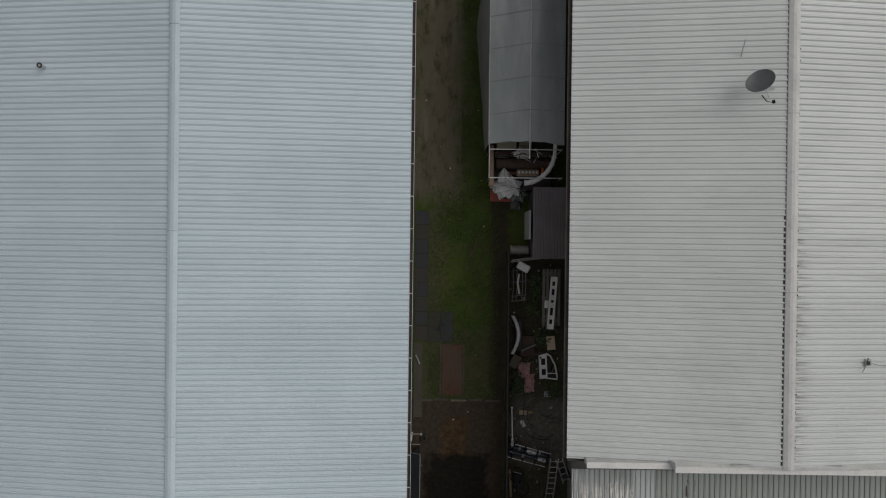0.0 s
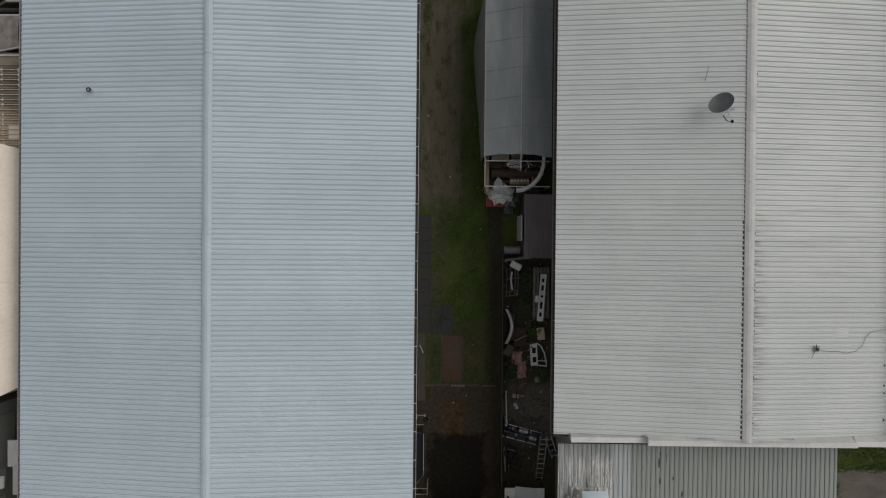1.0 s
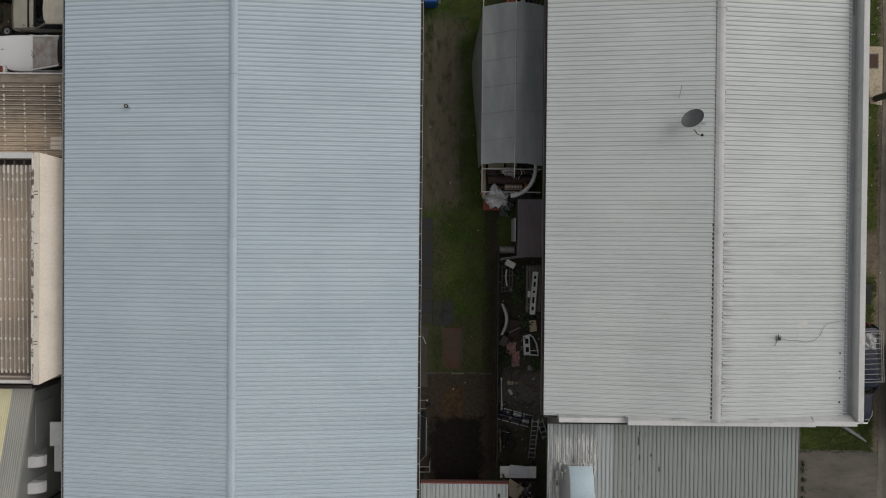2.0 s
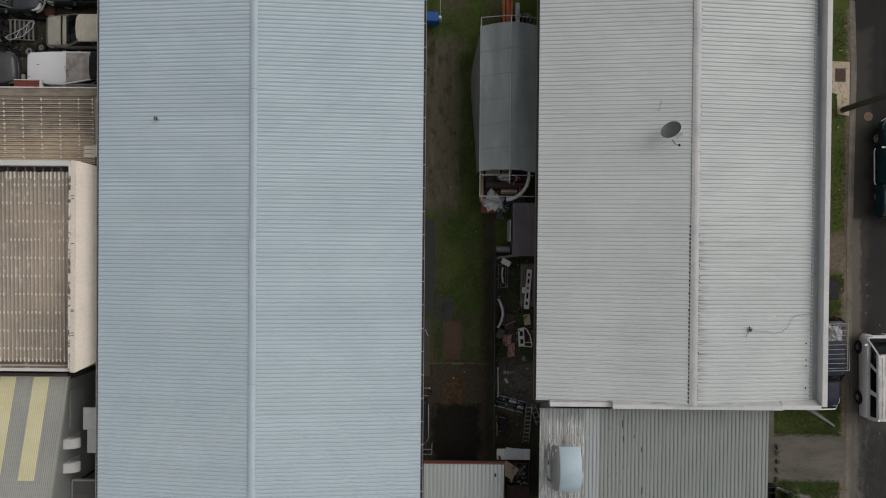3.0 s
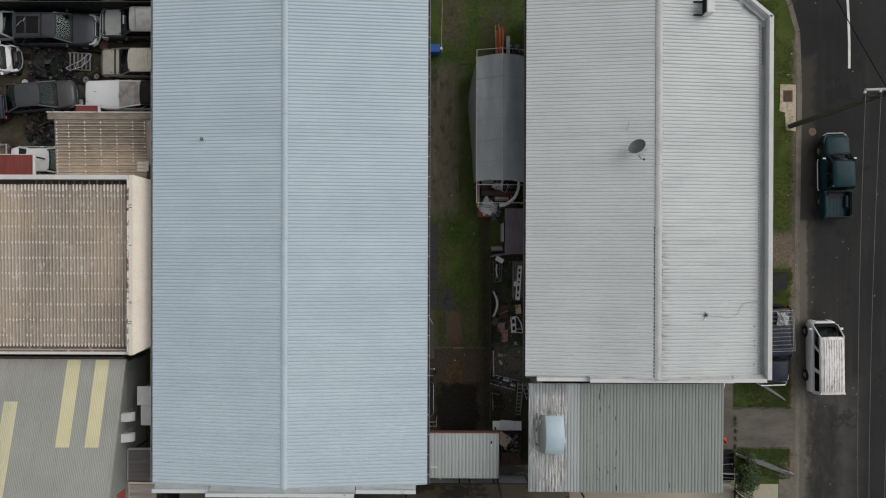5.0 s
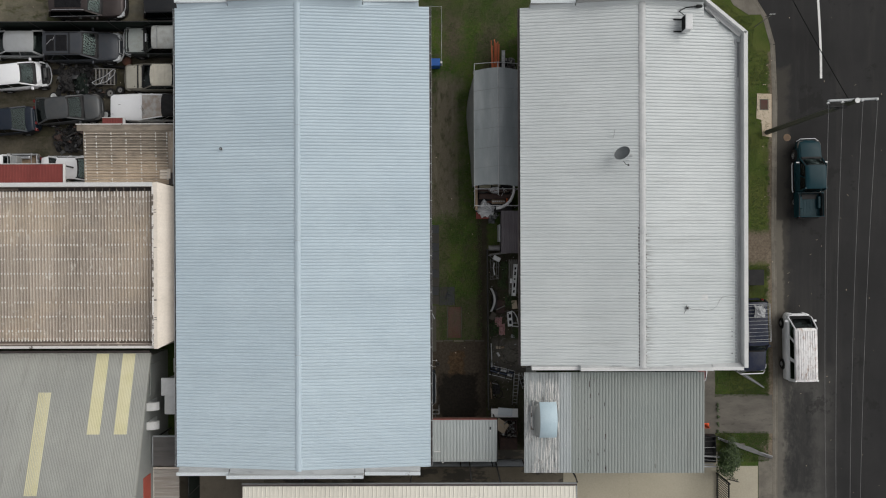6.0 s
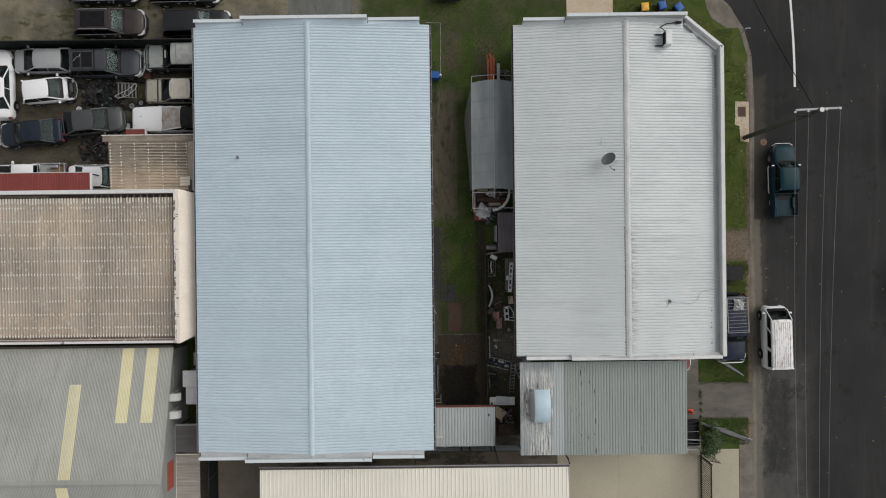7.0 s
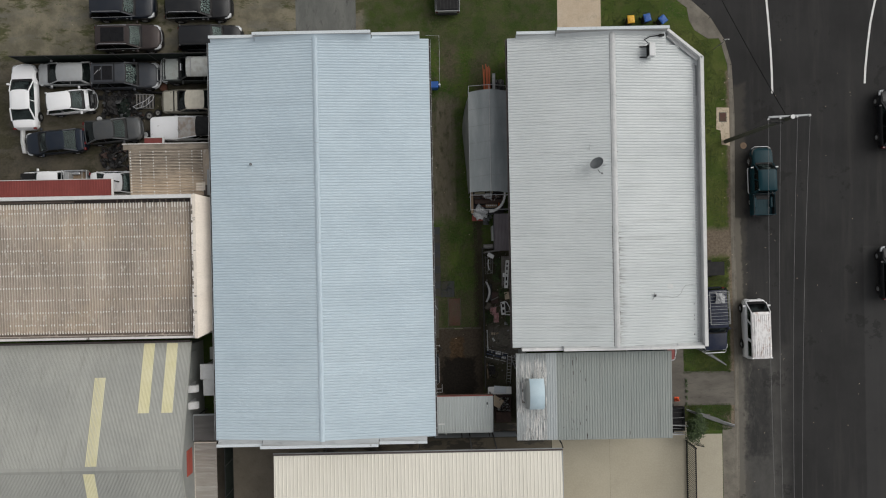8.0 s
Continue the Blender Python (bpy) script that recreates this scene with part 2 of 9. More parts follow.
    c = n.mix(n.patch(21.12, 23, -0.8, 6.5, 0.14, 0.4, 2.2), c, n.gain(soil, 1.1))
    c = n.mix(n.patch(20.7, 23, -40, -13.2, 0.16, 0.5, 2.2), c, n.gain(soil, 1.6))
    c = n.mix(n.patch(21.1, 23, -13.4, -0.6, 0.16, 0.6, 2.6), c, n.gain(soil, 1.6))
    c = n.mix(n.patch(21.15, 23, 6.5, 12.5, 0.12, 0.35, 2.5), c, n.gain(soil, 1.3))
    n.bump(n.math("ADD", g3, g2), 0.6, 0.04)
    return n.done(c, 0.95, 0.0, Specular_IOR_Level=0.2)


def damp_shaded_concrete():
    """Brown concrete with shade put into its colour, and ragged black puddle stains."""
    n = Nodes("damp_shaded_brown_concrete")
    c = n.mix(n.ramp(n.noise(0.5, 5, 0.6), 0.3, 0.7), (0.125, 0.108, 0.080), (0.175, 0.152, 0.116))
    pool = n.ramp(n.noise(0.55, 7, 0.7, (0.7, 1.6, 1)), 0.50, 0.56)
    c = n.mix(n.math("MULTIPLY", pool, 0.8), c, (0.030, 0.028, 0.023))
    fine = n.noise(14, 5, 0.7)
    n.bump(fine, 0.2, 0.01)
    return n.done(n.gain(c, n.math("MULTIPLY_ADD", fine, 0.5, 0.75)), n.math("MULTIPLY_ADD", pool, -0.3, 0.9))


def rubber():
    """Rubber pavers: some slate blue, some ochre, faded and dirty."""
    n = Nodes("rubber_paver")
    c = n.mix(n.ramp(n.random(0, 1), 0.45, 0.55), (0.034, 0.038, 0.044), (0.044, 0.040, 0.032))
    c = n.mix(n.ramp(n.noise(1.8, 6, 0.7), 0.35, 0.7), c, (0.040, 0.038, 0.034))
    g = n.noise(30, 4, 0.7)
    n.bump(g, 0.3, 0.01)
    return n.done(n.gain(c, n.math("MULTIPLY_ADD", g, 0.6, 0.7)), 0.9)


def streaked_zinc():
    """Old zinc sheets: rusty dark runs down the slope and white paint worn to streaks round the cooler."""
    n = Nodes("galvanised_roof_steel")
    c = n.mix(n.ramp(n.noise(0.8, 5, 0.6), 0.3, 0.7), (0.31, 0.335, 0.335), (0.40, 0.425, 0.425))
    run = n.ramp(n.noise(1.5, 7, 0.75, (5, 0.22, 1)), 0.48, 0.66)
    c = n.mix(n.math("MULTIPLY", run, 0.6), c, (0.15, 0.14, 0.125))
    white = n.ramp(n.noise(1.5, 7, 0.75, (13, 0.45, 1)), 0.49, 0.55)
    near = n.math("MAXIMUM", n.patch(4.9, 6.75, -9.9, -8.2, 0.2, 0.5, 2), n.patch(5.15, 6.6, -13.8, -10.8, 0.2, 0.5, 2))
    near = n.math("MAXIMUM", near, n.math("MULTIPLY", n.patch(4.4, 5.3, -11.8, -8.6, 0.2, 0.5, 2), 0.8))
    c = n.mix(n.math("MULTIPLY", white, near), c, (0.70, 0.69, 0.66))
    c = n.mix(n.math("MULTIPLY", n.math("MULTIPLY", n.ramp(n.noise(2.5, 7, 0.75, (3, 0.6, 1)), 0.55, 0.62), near), 0.8), c, (0.10, 0.09, 0.08))
    fine = n.noise(30, 4, 0.6)
    c = n.gain(n.gain(c, n.math("MULTIPLY_ADD", fine, 0.3, 0.85)), n.random(0.95, 1.05))
    n.bump(fine, 0.1, 0.01)
    return n.done(c, 0.5, 0.1)


def asphalt():
    n = Nodes("asphalt")
    g1, g2, g3 = n.noise(0.18, 4, 0.6), n.noise(2.2, 6, 0.7, (1, 0.35, 1)), n.noise(70, 3, 0.7)
    c = n.mix(n.ramp(g1, 0.3, 0.7), (0.0232, 0.0229, 0.0228), (0.0315, 0.031, 0.0307))
    c = n.gain(c, n.math("MULTIPLY_ADD", g2, 0.3, 0.85))
    c = n.gain(c, n.math("MULTIPLY_ADD", g3, 0.6, 0.7))
    edge = n.patch(20.5, 22.5, -30, 11.5, 0.25, 0.6, 1.5)
    c = n.mix(n.math("MULTIPLY", edge, 0.28), c, (0.12, 0.108, 0.085))
    c = n.mix(n.math("MULTIPLY", n.patch(20.5, 22.15, -40, 1.5, 0.1, 0.35, 1.6), 0.8), c, (0.145, 0.132, 0.108))
    c = n.gain(c, n.math("MULTIPLY_ADD", n.patch(22.3, 24.6, 5.6, 14, 0.9, 0.8, 0.8), -0.2, 1.0))
    silt = n.math("MULTIPLY", n.patch(21.4, 25.2, -40, -8.6, 0.9, 0.8, 0.8), n.ramp(n.noise(0.9, 6, 0.7, (1, 0.5, 1)), 0.3, 0.65, 0.5, 1.0))
    c = n.mix(n.math("MULTIPLY", silt, 0.5), c, (0.13, 0.126, 0.115))
    streaks = n.ramp(n.noise(1.3, 7, 0.75, (1.5, 0.5, 1), 0.6), 0.5, 0.62)
    c = n.mix(n.math("MULTIPLY", n.math("MULTIPLY", streaks, n.patch(21.7, 23.1, -14, -8.4, 0.3, 0.7, 1.4)), 0.5), c, (0.17, 0.16, 0.135))
    c = n.mix(n.math("MULTIPLY", n.math("MULTIPLY", n.patch(22.35, 24.1, -16.5, -9.7, 0.45, 0.9, 2.4), n.ramp(n.noise(2.2, 7, 0.75, (1.6, 0.5, 1)), 0.36, 0.55, 0.45, 1.0)), 0.85), c, (0.026, 0.0262, 0.0262))
    c = n.mix(n.math("MULTIPLY", n.patch(31.3, 60, -40, -0.8, 0.06, 0.08), 0.14), c, (0.11, 0.11, 0.108))
    worn_lane = n.ramp(n.noise(0.55, 5, 0.65, (1.6, 0.12, 1)), 0.5, 0.72)
    c = n.mix(n.math("MULTIPLY", worn_lane, 0.55), c, (0.052, 0.050, 0.047))
    seal = n.ramp(n.noise(0.35, 6, 0.75), 0.60, 0.63)
    c = n.mix(n.math("MULTIPLY", seal, 0.5), c, (0.014, 0.0135, 0.013))
    n.bump(g3, 0.4, 0.01)
    return n.done(c, 0.85, 0.0, Specular_IOR_Level=0.2)


M = {
    "roof_blue": steel_roof("blue_white_roof_steel", (0.506, 0.600, 0.658), (0.554, 0.648, 0.702), (0.421, 0.50, 0.543), 0.35),
    "roof_white": steel_roof("weathered_white_roof_steel", (0.560, 0.594, 0.596), (0.620, 0.652, 0.652), (0.428, 0.448, 0.440), 0.5, ridge=(11.45, -6.5, 0.8, 0.95)),
    "roof_grey": steel_roof("dull_grey_roof_steel", (0.285, 0.315, 0.298), (0.32, 0.345, 0.325), (0.205, 0.215, 0.198), 0.55, across="y"),
    "roof_galv": streaked_zinc(),
    "roof_galv_pale": steel_roof("pale_zinc_roof_steel", (0.42, 0.455, 0.46), (0.48, 0.515, 0.515), (0.33, 0.35, 0.345), 0.5, across="y"),
    "roof_cream": steel_roof("cream_roof_steel", (0.72, 0.69, 0.60), (0.76, 0.73, 0.64), (0.6, 0.57, 0.48), 0.3, across="y"),
    "roof_brown": lichened("lichened_fibre_cement", (0.295, 0.255, 0.214), (0.41, 0.35, 0.29), 0.35),
    "roof_olive": steel_roof("grey_green_roof_steel", (0.295, 0.302, 0.278), (0.352, 0.357, 0.325), (0.225, 0.23, 0.20), 0.65, across="y"),
    # Worn rib crowns, with the light along the ribs painted in as paler colour.
    "roof_crown": lichened("worn_highlit_rib_crowns", (0.45, 0.39, 0.33), (0.56, 0.495, 0.42), 0.65),
    "peeling": flaked("peeling_parapet_paint", (0.17, 0.14, 0.12), (0.45, 0.40, 0.34), 0.60),
    "peel_edge": flaked("peeling_white_edge", (0.15, 0.125, 0.105), (0.74, 0.71, 0.67), 0.47),
    "dirty_white": flaked("grimy_white_flashing", (0.16, 0.14, 0.125), (0.66, 0.645, 0.615), 0.38),
    "roof_tip": worn("white_sheet_end_paint", (0.80, 0.77, 0.72), (0.70, 0.67, 0.62), 0.8, 0, 3, 20, 0.1, grime=0.15),
    "roof_tan": grimy_tan(),
    "roof_streak_dark": worn("dark_roof_stain", (0.085, 0.08, 0.075), (0.13, 0.12, 0.11), 0.8, 0, 2, 20, 0),
    "screw": worn("white_screw_cap", (0.72, 0.70, 0.66), (0.62, 0.60, 0.56), 0.6, 0, 2, 20, 0),
    "roof_dark": worn("charcoal_roof_steel", (0.085, 0.075, 0.085), (0.10, 0.09, 0.10), 0.5, 0, 1.2, 30, 0.1),
    "roof_red": worn("oxide_red_roof_steel", (0.19, 0.040, 0.034), (0.22, 0.050, 0.042), 0.5, 0, 0.9, 25, 0.1),
    "skylight": worn("yellowed_fibreglass_sheet", (0.64, 0.60, 0.36), (0.69, 0.65, 0.43), 0.45, 0, 0.8, 20, 0.1),
    "cap_blue": worn("pale_blue_flashing", (0.45, 0.548, 0.612), (0.50, 0.598, 0.655), 0.5, 0, 0.9, 20, 0.08),
    "cap_white": worn("off_white_flashing", (0.62, 0.63, 0.62), (0.69, 0.69, 0.68), 0.5, 0, 0.9, 20, 0.08, grime=0.25),
    "cap_aged": flaked("grimy_capping", (0.30, 0.31, 0.31), (0.60, 0.645, 0.665), 0.36),
    "apron": worn("weathered_end_flashing", (0.36, 0.385, 0.395), (0.45, 0.47, 0.48), 0.55, 0, 1.1, 20, 0.08, grime=0.45, stretch=(0.5, 2, 1)),
    "cap_dull": worn("weathered_grey_white_flashing", (0.46, 0.475, 0.475), (0.55, 0.56, 0.555), 0.55, 0, 1.3, 20, 0.08, grime=0.35),
    "cap_grey": worn("grey_flashing", (0.30, 0.32, 0.33), (0.37, 0.385, 0.39), 0.5, 0, 0.9, 20, 0.08),
    "gutter": worn("dirty_gutter", (0.27, 0.285, 0.29), (0.36, 0.375, 0.38), 0.6, 0, 0.8, 20, 0.1, grime=0.5, stretch=(1, 0.4, 1)),
    "gutter_dark": worn("dark_brown_gutter", (0.05, 0.04, 0.04), (0.08, 0.065, 0.06), 0.55, 0),
    "block": worn("painted_block_wall", (0.42, 0.42, 0.41), (0.50, 0.49, 0.475), 0.85, 0, 0.6, 14, 0.25, grime=0.3),
    "cream_wall": worn("cream_render", (0.73, 0.66, 0.57), (0.78, 0.71, 0.62), 0.8, 0, 0.5, 10, 0.15, grime=0.12),
    "clad": worn("grey_green_cladding", (0.25, 0.265, 0.255), (0.29, 0.30, 0.285), 0.55, 0, 0.7, 12, 0.1),
    "concrete": worn("broomed_concrete", (0.39, 0.355, 0.27), (0.435, 0.40, 0.31), 0.9, 0, 0.25, 9, 0.2, grime=0.1),
    "concrete_pale": worn("pale_concrete", (0.52, 0.44, 0.335), (0.44, 0.35, 0.25), 0.9, 0, 0.5, 9, 0.2, grime=0.35),
    "concrete_dark": worn("stained_concrete", (0.098, 0.089, 0.075), (0.152, 0.138, 0.116), 0.9, 0, 0.9, 14, 0.3, grime=0.75, stretch=(0.5, 1.5, 1)),
    "concrete_grey": worn("sooty_grey_concrete", (0.098, 0.102, 0.094), (0.145, 0.147, 0.135), 0.9, 0, 0.7, 14, 0.3, grime=0.7, stretch=(1.6, 0.5, 1)),
    "concrete_brown": worn("brown_stained_concrete", (0.165, 0.142, 0.108), (0.215, 0.188, 0.145), 0.9, 0, 0.5, 9, 0.2, grime=0.35),
    "concrete_wet_shade": damp_shaded_concrete(),
    "edge_dark": worn("mossy_concrete", (0.050, 0.046, 0.037), (0.080, 0.073, 0.058), 0.9, 0, 0.8, 9, 0.3, grime=0.6),
    "kerb": worn("kerb_concrete", (0.118, 0.106, 0.086), (0.185, 0.169, 0.138), 0.9, 0, 0.9, 12, 0.3, grime=0.5),
    "paver": rubber(),
    "pad_red": worn("red_brown_plywood", (0.090, 0.036, 0.026), (0.078, 0.052, 0.038), 0.85, 0, 0.8, 14, 0.2, grime=0.4),
    "ground": ground_mix(),
    "asphalt": asphalt(),
    "far": worn("far_ground", (0.07, 0.075, 0.04), (0.11, 0.10, 0.07), 0.95, 0, 0.05, 2, 0.2),
    "line": worn("road_paint", (0.72, 0.72, 0.70), (0.6, 0.6, 0.58), 0.7, 0, 2, 25, 0.1, grime=0.3),
    "steel": worn("galvanised_steel", (0.42, 0.43, 0.44), (0.52, 0.53, 0.54), 0.4, 0.7, 3, 30, 0.08),
    "alloy": worn("aluminium", (0.62, 0.63, 0.64), (0.7, 0.7, 0.71), 0.35, 0.8, 3, 30, 0.05),
    "dark_steel": worn("dark_steel", (0.03, 0.03, 0.032), (0.05, 0.048, 0.046), 0.6, 0.1, 3, 30, 0.1, Specular_IOR_Level=0.25),
    "rust": worn("rusty_steel", (0.11, 0.045, 0.025), (0.07, 0.035, 0.025), 0.85, 0.1, 5, 40, 0.3),
    "rust_dark": worn("dark_rusted_iron", (0.045, 0.028, 0.024), (0.075, 0.045, 0.036), 0.8, 0.1, 4, 30, 0.3),
    "black": worn("black_plastic", (0.012, 0.012, 0.013), (0.02, 0.02, 0.02), 0.5, 0, 3, 40, 0.05, Specular_IOR_Level=0.18),
    "tyre": worn("tyre_rubber", (0.016, 0.016, 0.016), (0.026, 0.025, 0.024), 0.85, 0, 4, 50, 0.15, Specular_IOR_Level=0.2),
    "interior": worn("car_interior", (0.02, 0.02, 0.021), (0.035, 0.033, 0.032), 0.85, 0, 3, 30, 0.1, Specular_IOR_Level=0.2),
    "seat_cloth": worn("grey_seat_cloth", (0.075, 0.075, 0.073), (0.11, 0.108, 0.104), 0.9, 0, 3, 30, 0.1, Specular_IOR_Level=0.2),
    "dash": worn("grey_dashboard", (0.045, 0.047, 0.047), (0.065, 0.067, 0.066), 0.7, 0, 3, 30, 0.1, Specular_IOR_Level=0.2),
    "gloss_black": worn("black_roof_glass", (0.006, 0.006, 0.007), (0.010, 0.010, 0.011), 0.16, 0, 3, 20, 0.0, Specular_IOR_Level=0.25),
    "glass": glass("tinted_car_glass", (0.05, 0.065, 0.065), 0.02, 0.14, 0.12),
    "glass_clear": glass("windscreen_glass", (0.13, 0.175, 0.168), 0.02, 0.24, 0.45),
    "glass_dust": worn("dusty_windscreen", (0.44, 0.43, 0.41), (0.30, 0.245, 0.20), 0.35, 0, 2.4, 20, 0.05, grime=0.45),
    "lamp": worn("headlamp_lens", (0.55, 0.57, 0.58), (0.42, 0.44, 0.45), 0.12, 0.2, 8, 40, 0.05),
    "tail": worn("red_lamp_lens", (0.14, 0.010, 0.010), (0.10, 0.008, 0.008), 0.15, 0, 8, 40, 0.05),
    "white_plastic": worn("white_plastic", (0.70, 0.71, 0.71), (0.62, 0.63, 0.62), 0.45, 0, 2, 25, 0.05, grime=0.2),
    "tarp": worn("grey_shade_cloth", (0.182, 0.205, 0.212), (0.262, 0.285, 0.29), 0.75, 0, 0.7, 30, 0.1, grime=0.12, stretch=(1.6, 0.35, 1)),
    "poly": worn("clear_plastic_sheet", (0.42, 0.43, 0.44), (0.27, 0.28, 0.285), 0.25, 0, 5, 18, 0.2),
    "timber": worn("weathered_timber", (0.22, 0.16, 0.105), (0.30, 0.23, 0.16), 0.85, 0, 2, 25, 0.25, stretch=(4, 0.6, 4)),
    "timber_old": worn("old_timber", (0.11, 0.095, 0.075), (0.15, 0.135, 0.11), 0.9, 0, 2, 25, 0.25),
    "orange": worn("orange_conduit", (0.52, 0.13, 0.04), (0.42, 0.11, 0.045), 0.5, 0, 2, 20, 0.05),
    "blue_plastic": worn("blue_plastic", (0.012, 0.085, 0.33), (0.015, 0.10, 0.38), 0.4, 0, 2, 20, 0.05),
    "yellow_plastic": worn("yellow_plastic", (0.72, 0.40, 0.03), (0.66, 0.36, 0.03), 0.4, 0, 2, 20, 0.05),
    "pink": worn("faded_pink_cloth", (0.50, 0.26, 0.26), (0.58, 0.36, 0.35), 0.9, 0, 6, 30, 0.3),
    "red_sign": worn("red_sign_panel", (0.34, 0.065, 0.045), (0.38, 0.08, 0.055), 0.6, 0, 1, 20, 0.05),
    "dish": worn("grey_dish", (0.085, 0.095, 0.10), (0.11, 0.12, 0.125), 0.45, 0.2, 3, 30, 0.05),
    "cooler": worn("pale_blue_plastic", (0.40, 0.52, 0.58), (0.47, 0.58, 0.63), 0.5, 0, 0.8, 20, 0.05),
    "pole": worn("weathered_pole_timber", (0.036, 0.041, 0.027), (0.058, 0.058, 0.042), 0.9, 0, 2, 14, 0.3, stretch=(3, 3, 0.3)),
    "leaf": worn("shrub_leaf", (0.030, 0.060, 0.014), (0.050, 0.085, 0.022), 0.6, 0, 1.5, 12, 0.1, 0.25),
    "blade": worn("grass_blade", (0.035, 0.060, 0.012), (0.075, 0.080, 0.025), 0.8, 0, 0.7, 6, 0.0),
    "wire": worn("weathered_cable", (0.16, 0.16, 0.16), (0.20, 0.20, 0.20), 0.6, 0, 1, 10, 0),
    "cable": worn("black_cable", (0.005, 0.005, 0.006), (0.008, 0.008, 0.008), 0.8, 0, 1, 10, 0, Specular_IOR_Level=0.1),
}

# ---- geometry helpers ----
class Geo:
    """Collects vertices and faces of one mesh."""

    def __init__(self):
        self.v, self.f = [], []

    def add(self, verts, faces):
        n = len(self.v)
        self.v += [tuple(p) for p in verts]
        self.f += [tuple(i + n for i in f) for f in faces]
        return self

    def box(self, x0, x1, y0, y1, z0, z1, bevel=0.0, m=None):
        """An upright box; bevel chamfers its twelve edges; m turns and moves it."""
        if bevel <= 0:
            vs = [(x, y, z) for z in (z0, z1) for y in (y0, y1) for x in (x0, x1)]
            fs = [(0, 2, 3, 1), (4, 5, 7, 6), (0, 1, 5, 4), (2, 6, 7, 3), (0, 4, 6, 2), (1, 3, 7, 5)]
        else:
            bm = bmesh.new()
            bmesh.ops.create_cube(bm, size=1.0)
            for v in bm.verts:
                v.co = Vector(((x0 + x1) / 2 + v.co.x * (x1 - x0), (y0 + y1) / 2 + v.co.y * (y1 - y0), (z0 + z1) / 2 + v.co.z * (z1 - z0)))
            bmesh.ops.bevel(bm, geom=bm.edges[:], offset=bevel, segments=1, affect="EDGES")
            bm.verts.index_update()
            vs, fs = [v.co.copy() for v in bm.verts], [[v.index for v in f.verts] for f in bm.faces]
            bm.free()
        return self.add([m @ Vector(p) for p in vs] if m else vs, fs)

    def prism(self, outline, z0, z1):
        """A plan outline, anticlockwise, raised from z0 to z1."""
        k = len(outline)
        vs = [(x, y, z0) for x, y in outline] + [(x, y, z1) for x, y in outline]
        fs = [tuple(range(k - 1, -1, -1)), tuple(range(k, 2 * k))] + [(i, (i + 1) % k, k + (i + 1) % k, k + i) for i in range(k)]
        return self.add(vs, fs)

    def loft(self, rings, closed=True, caps=True):
        """Skins rings of equally many points."""
        k = len(rings[0])
        vs = [p for r in rings for p in r]
        fs = []
        for a in range(len(rings) - 1):
            for i in range(k if closed else k - 1):
                j = (i + 1) % k
                fs.append((a * k + i, a * k + j, (a + 1) * k + j, (a + 1) * k + i))
        if caps and closed:
            fs += [tuple(range(k - 1, -1, -1)), tuple(range((len(rings) - 1) * k, len(rings) * k))]
        return self.add(vs, fs)

    def tube(self, points, r, n=6, r1=None):
        """A round bar along points; r1: its radius at the far end."""
        pts = [Vector(p) for p in points]
        rings = []
        for i, p in enumerate(pts):
            d = (pts[min(i + 1, len(pts) - 1)] - pts[max(i - 1, 0)]).normalized()
            up = Vector((0, 0, 1)) if abs(d.z) < 0.9 else Vector((1, 0, 0))
            a = d.cross(up).normalized()
            b = d.cross(a).normalized()
            rr = r if r1 is None else r + (r1 - r) * i / max(1, len(pts) - 1)
            rings.append([p + a * rr * math.cos(2 * math.pi * k / n) + b * rr * math.sin(2 * math.pi * k / n) for k in range(n)])
        return self.loft(rings)

    def disc(self, c, axis, r, depth, n=16, inner=0.0):
        """A wheel-like disc or ring about c, along axis."""
        d = Vector(axis).normalized()
        a = d.orthogonal().normalized()
        b = d.cross(a)
        ring = lambda rr, h: [Vector(c) + d * h + a * rr * math.cos(2 * math.pi * k / n) + b * rr * math.sin(2 * math.pi * k / n) for k in range(n)]
        ch = min(depth, r) * 0.15
        if inner:
            rs = [ring(inner, -depth / 2), ring(r - ch, -depth / 2), ring(r, -depth / 2 + ch), ring(r, depth / 2 - ch), ring(r - ch, depth / 2), ring(inner, depth / 2)]
            return self.loft(rs + [rs[0]], caps=False)
        return self.loft([ring(r - ch, -depth / 2), ring(r, -depth / 2 + ch), ring(r, depth / 2 - ch), ring(r - ch, depth / 2)])

    def slab(self, quad, thick):
        """A pane on a quad of four points, thickened inwards along its normal."""
        q = [Vector(p) for p in quad]
        n = (q[1] - q[0]).cross(q[3] - q[0]).normalized() * -thick
        return self.add([*q, *[p + n for p in q]], [(0, 1, 2, 3), (7, 6, 5, 4), (0, 4, 5, 1), (1, 5, 6, 2), (2, 6, 7, 3), (3, 7, 4, 0)])

    def data(self, name, material, smooth=None):
        me = bpy.data.meshes.new(name)
        me.from_pydata(self.v, [], self.f)
        bm = bmesh.new()
        bm.from_mesh(me)
        bmesh.ops.recalc_face_normals(bm, faces=bm.faces[:])
        bm.to_mesh(me)
        bm.free()
        if material:
            me.materials.append(M[material])
        if smooth:
            for p in me.polygons:
                p.use_smooth = True
            me.set_sharp_from_angle(angle=radians(smooth))
        return me


def part(name, geo, material, parent=None, label="", smooth=None, m=None):
    """Links a Geo, or a mesh made before, as one object under a thing or a part."""
    ob = new(name, geo.data(name, material, smooth) if isinstance(geo, Geo) else geo)
    if parent:
        ob.parent = parent
    if m:
        ob.matrix_basis = m
    return tagged(ob, label)


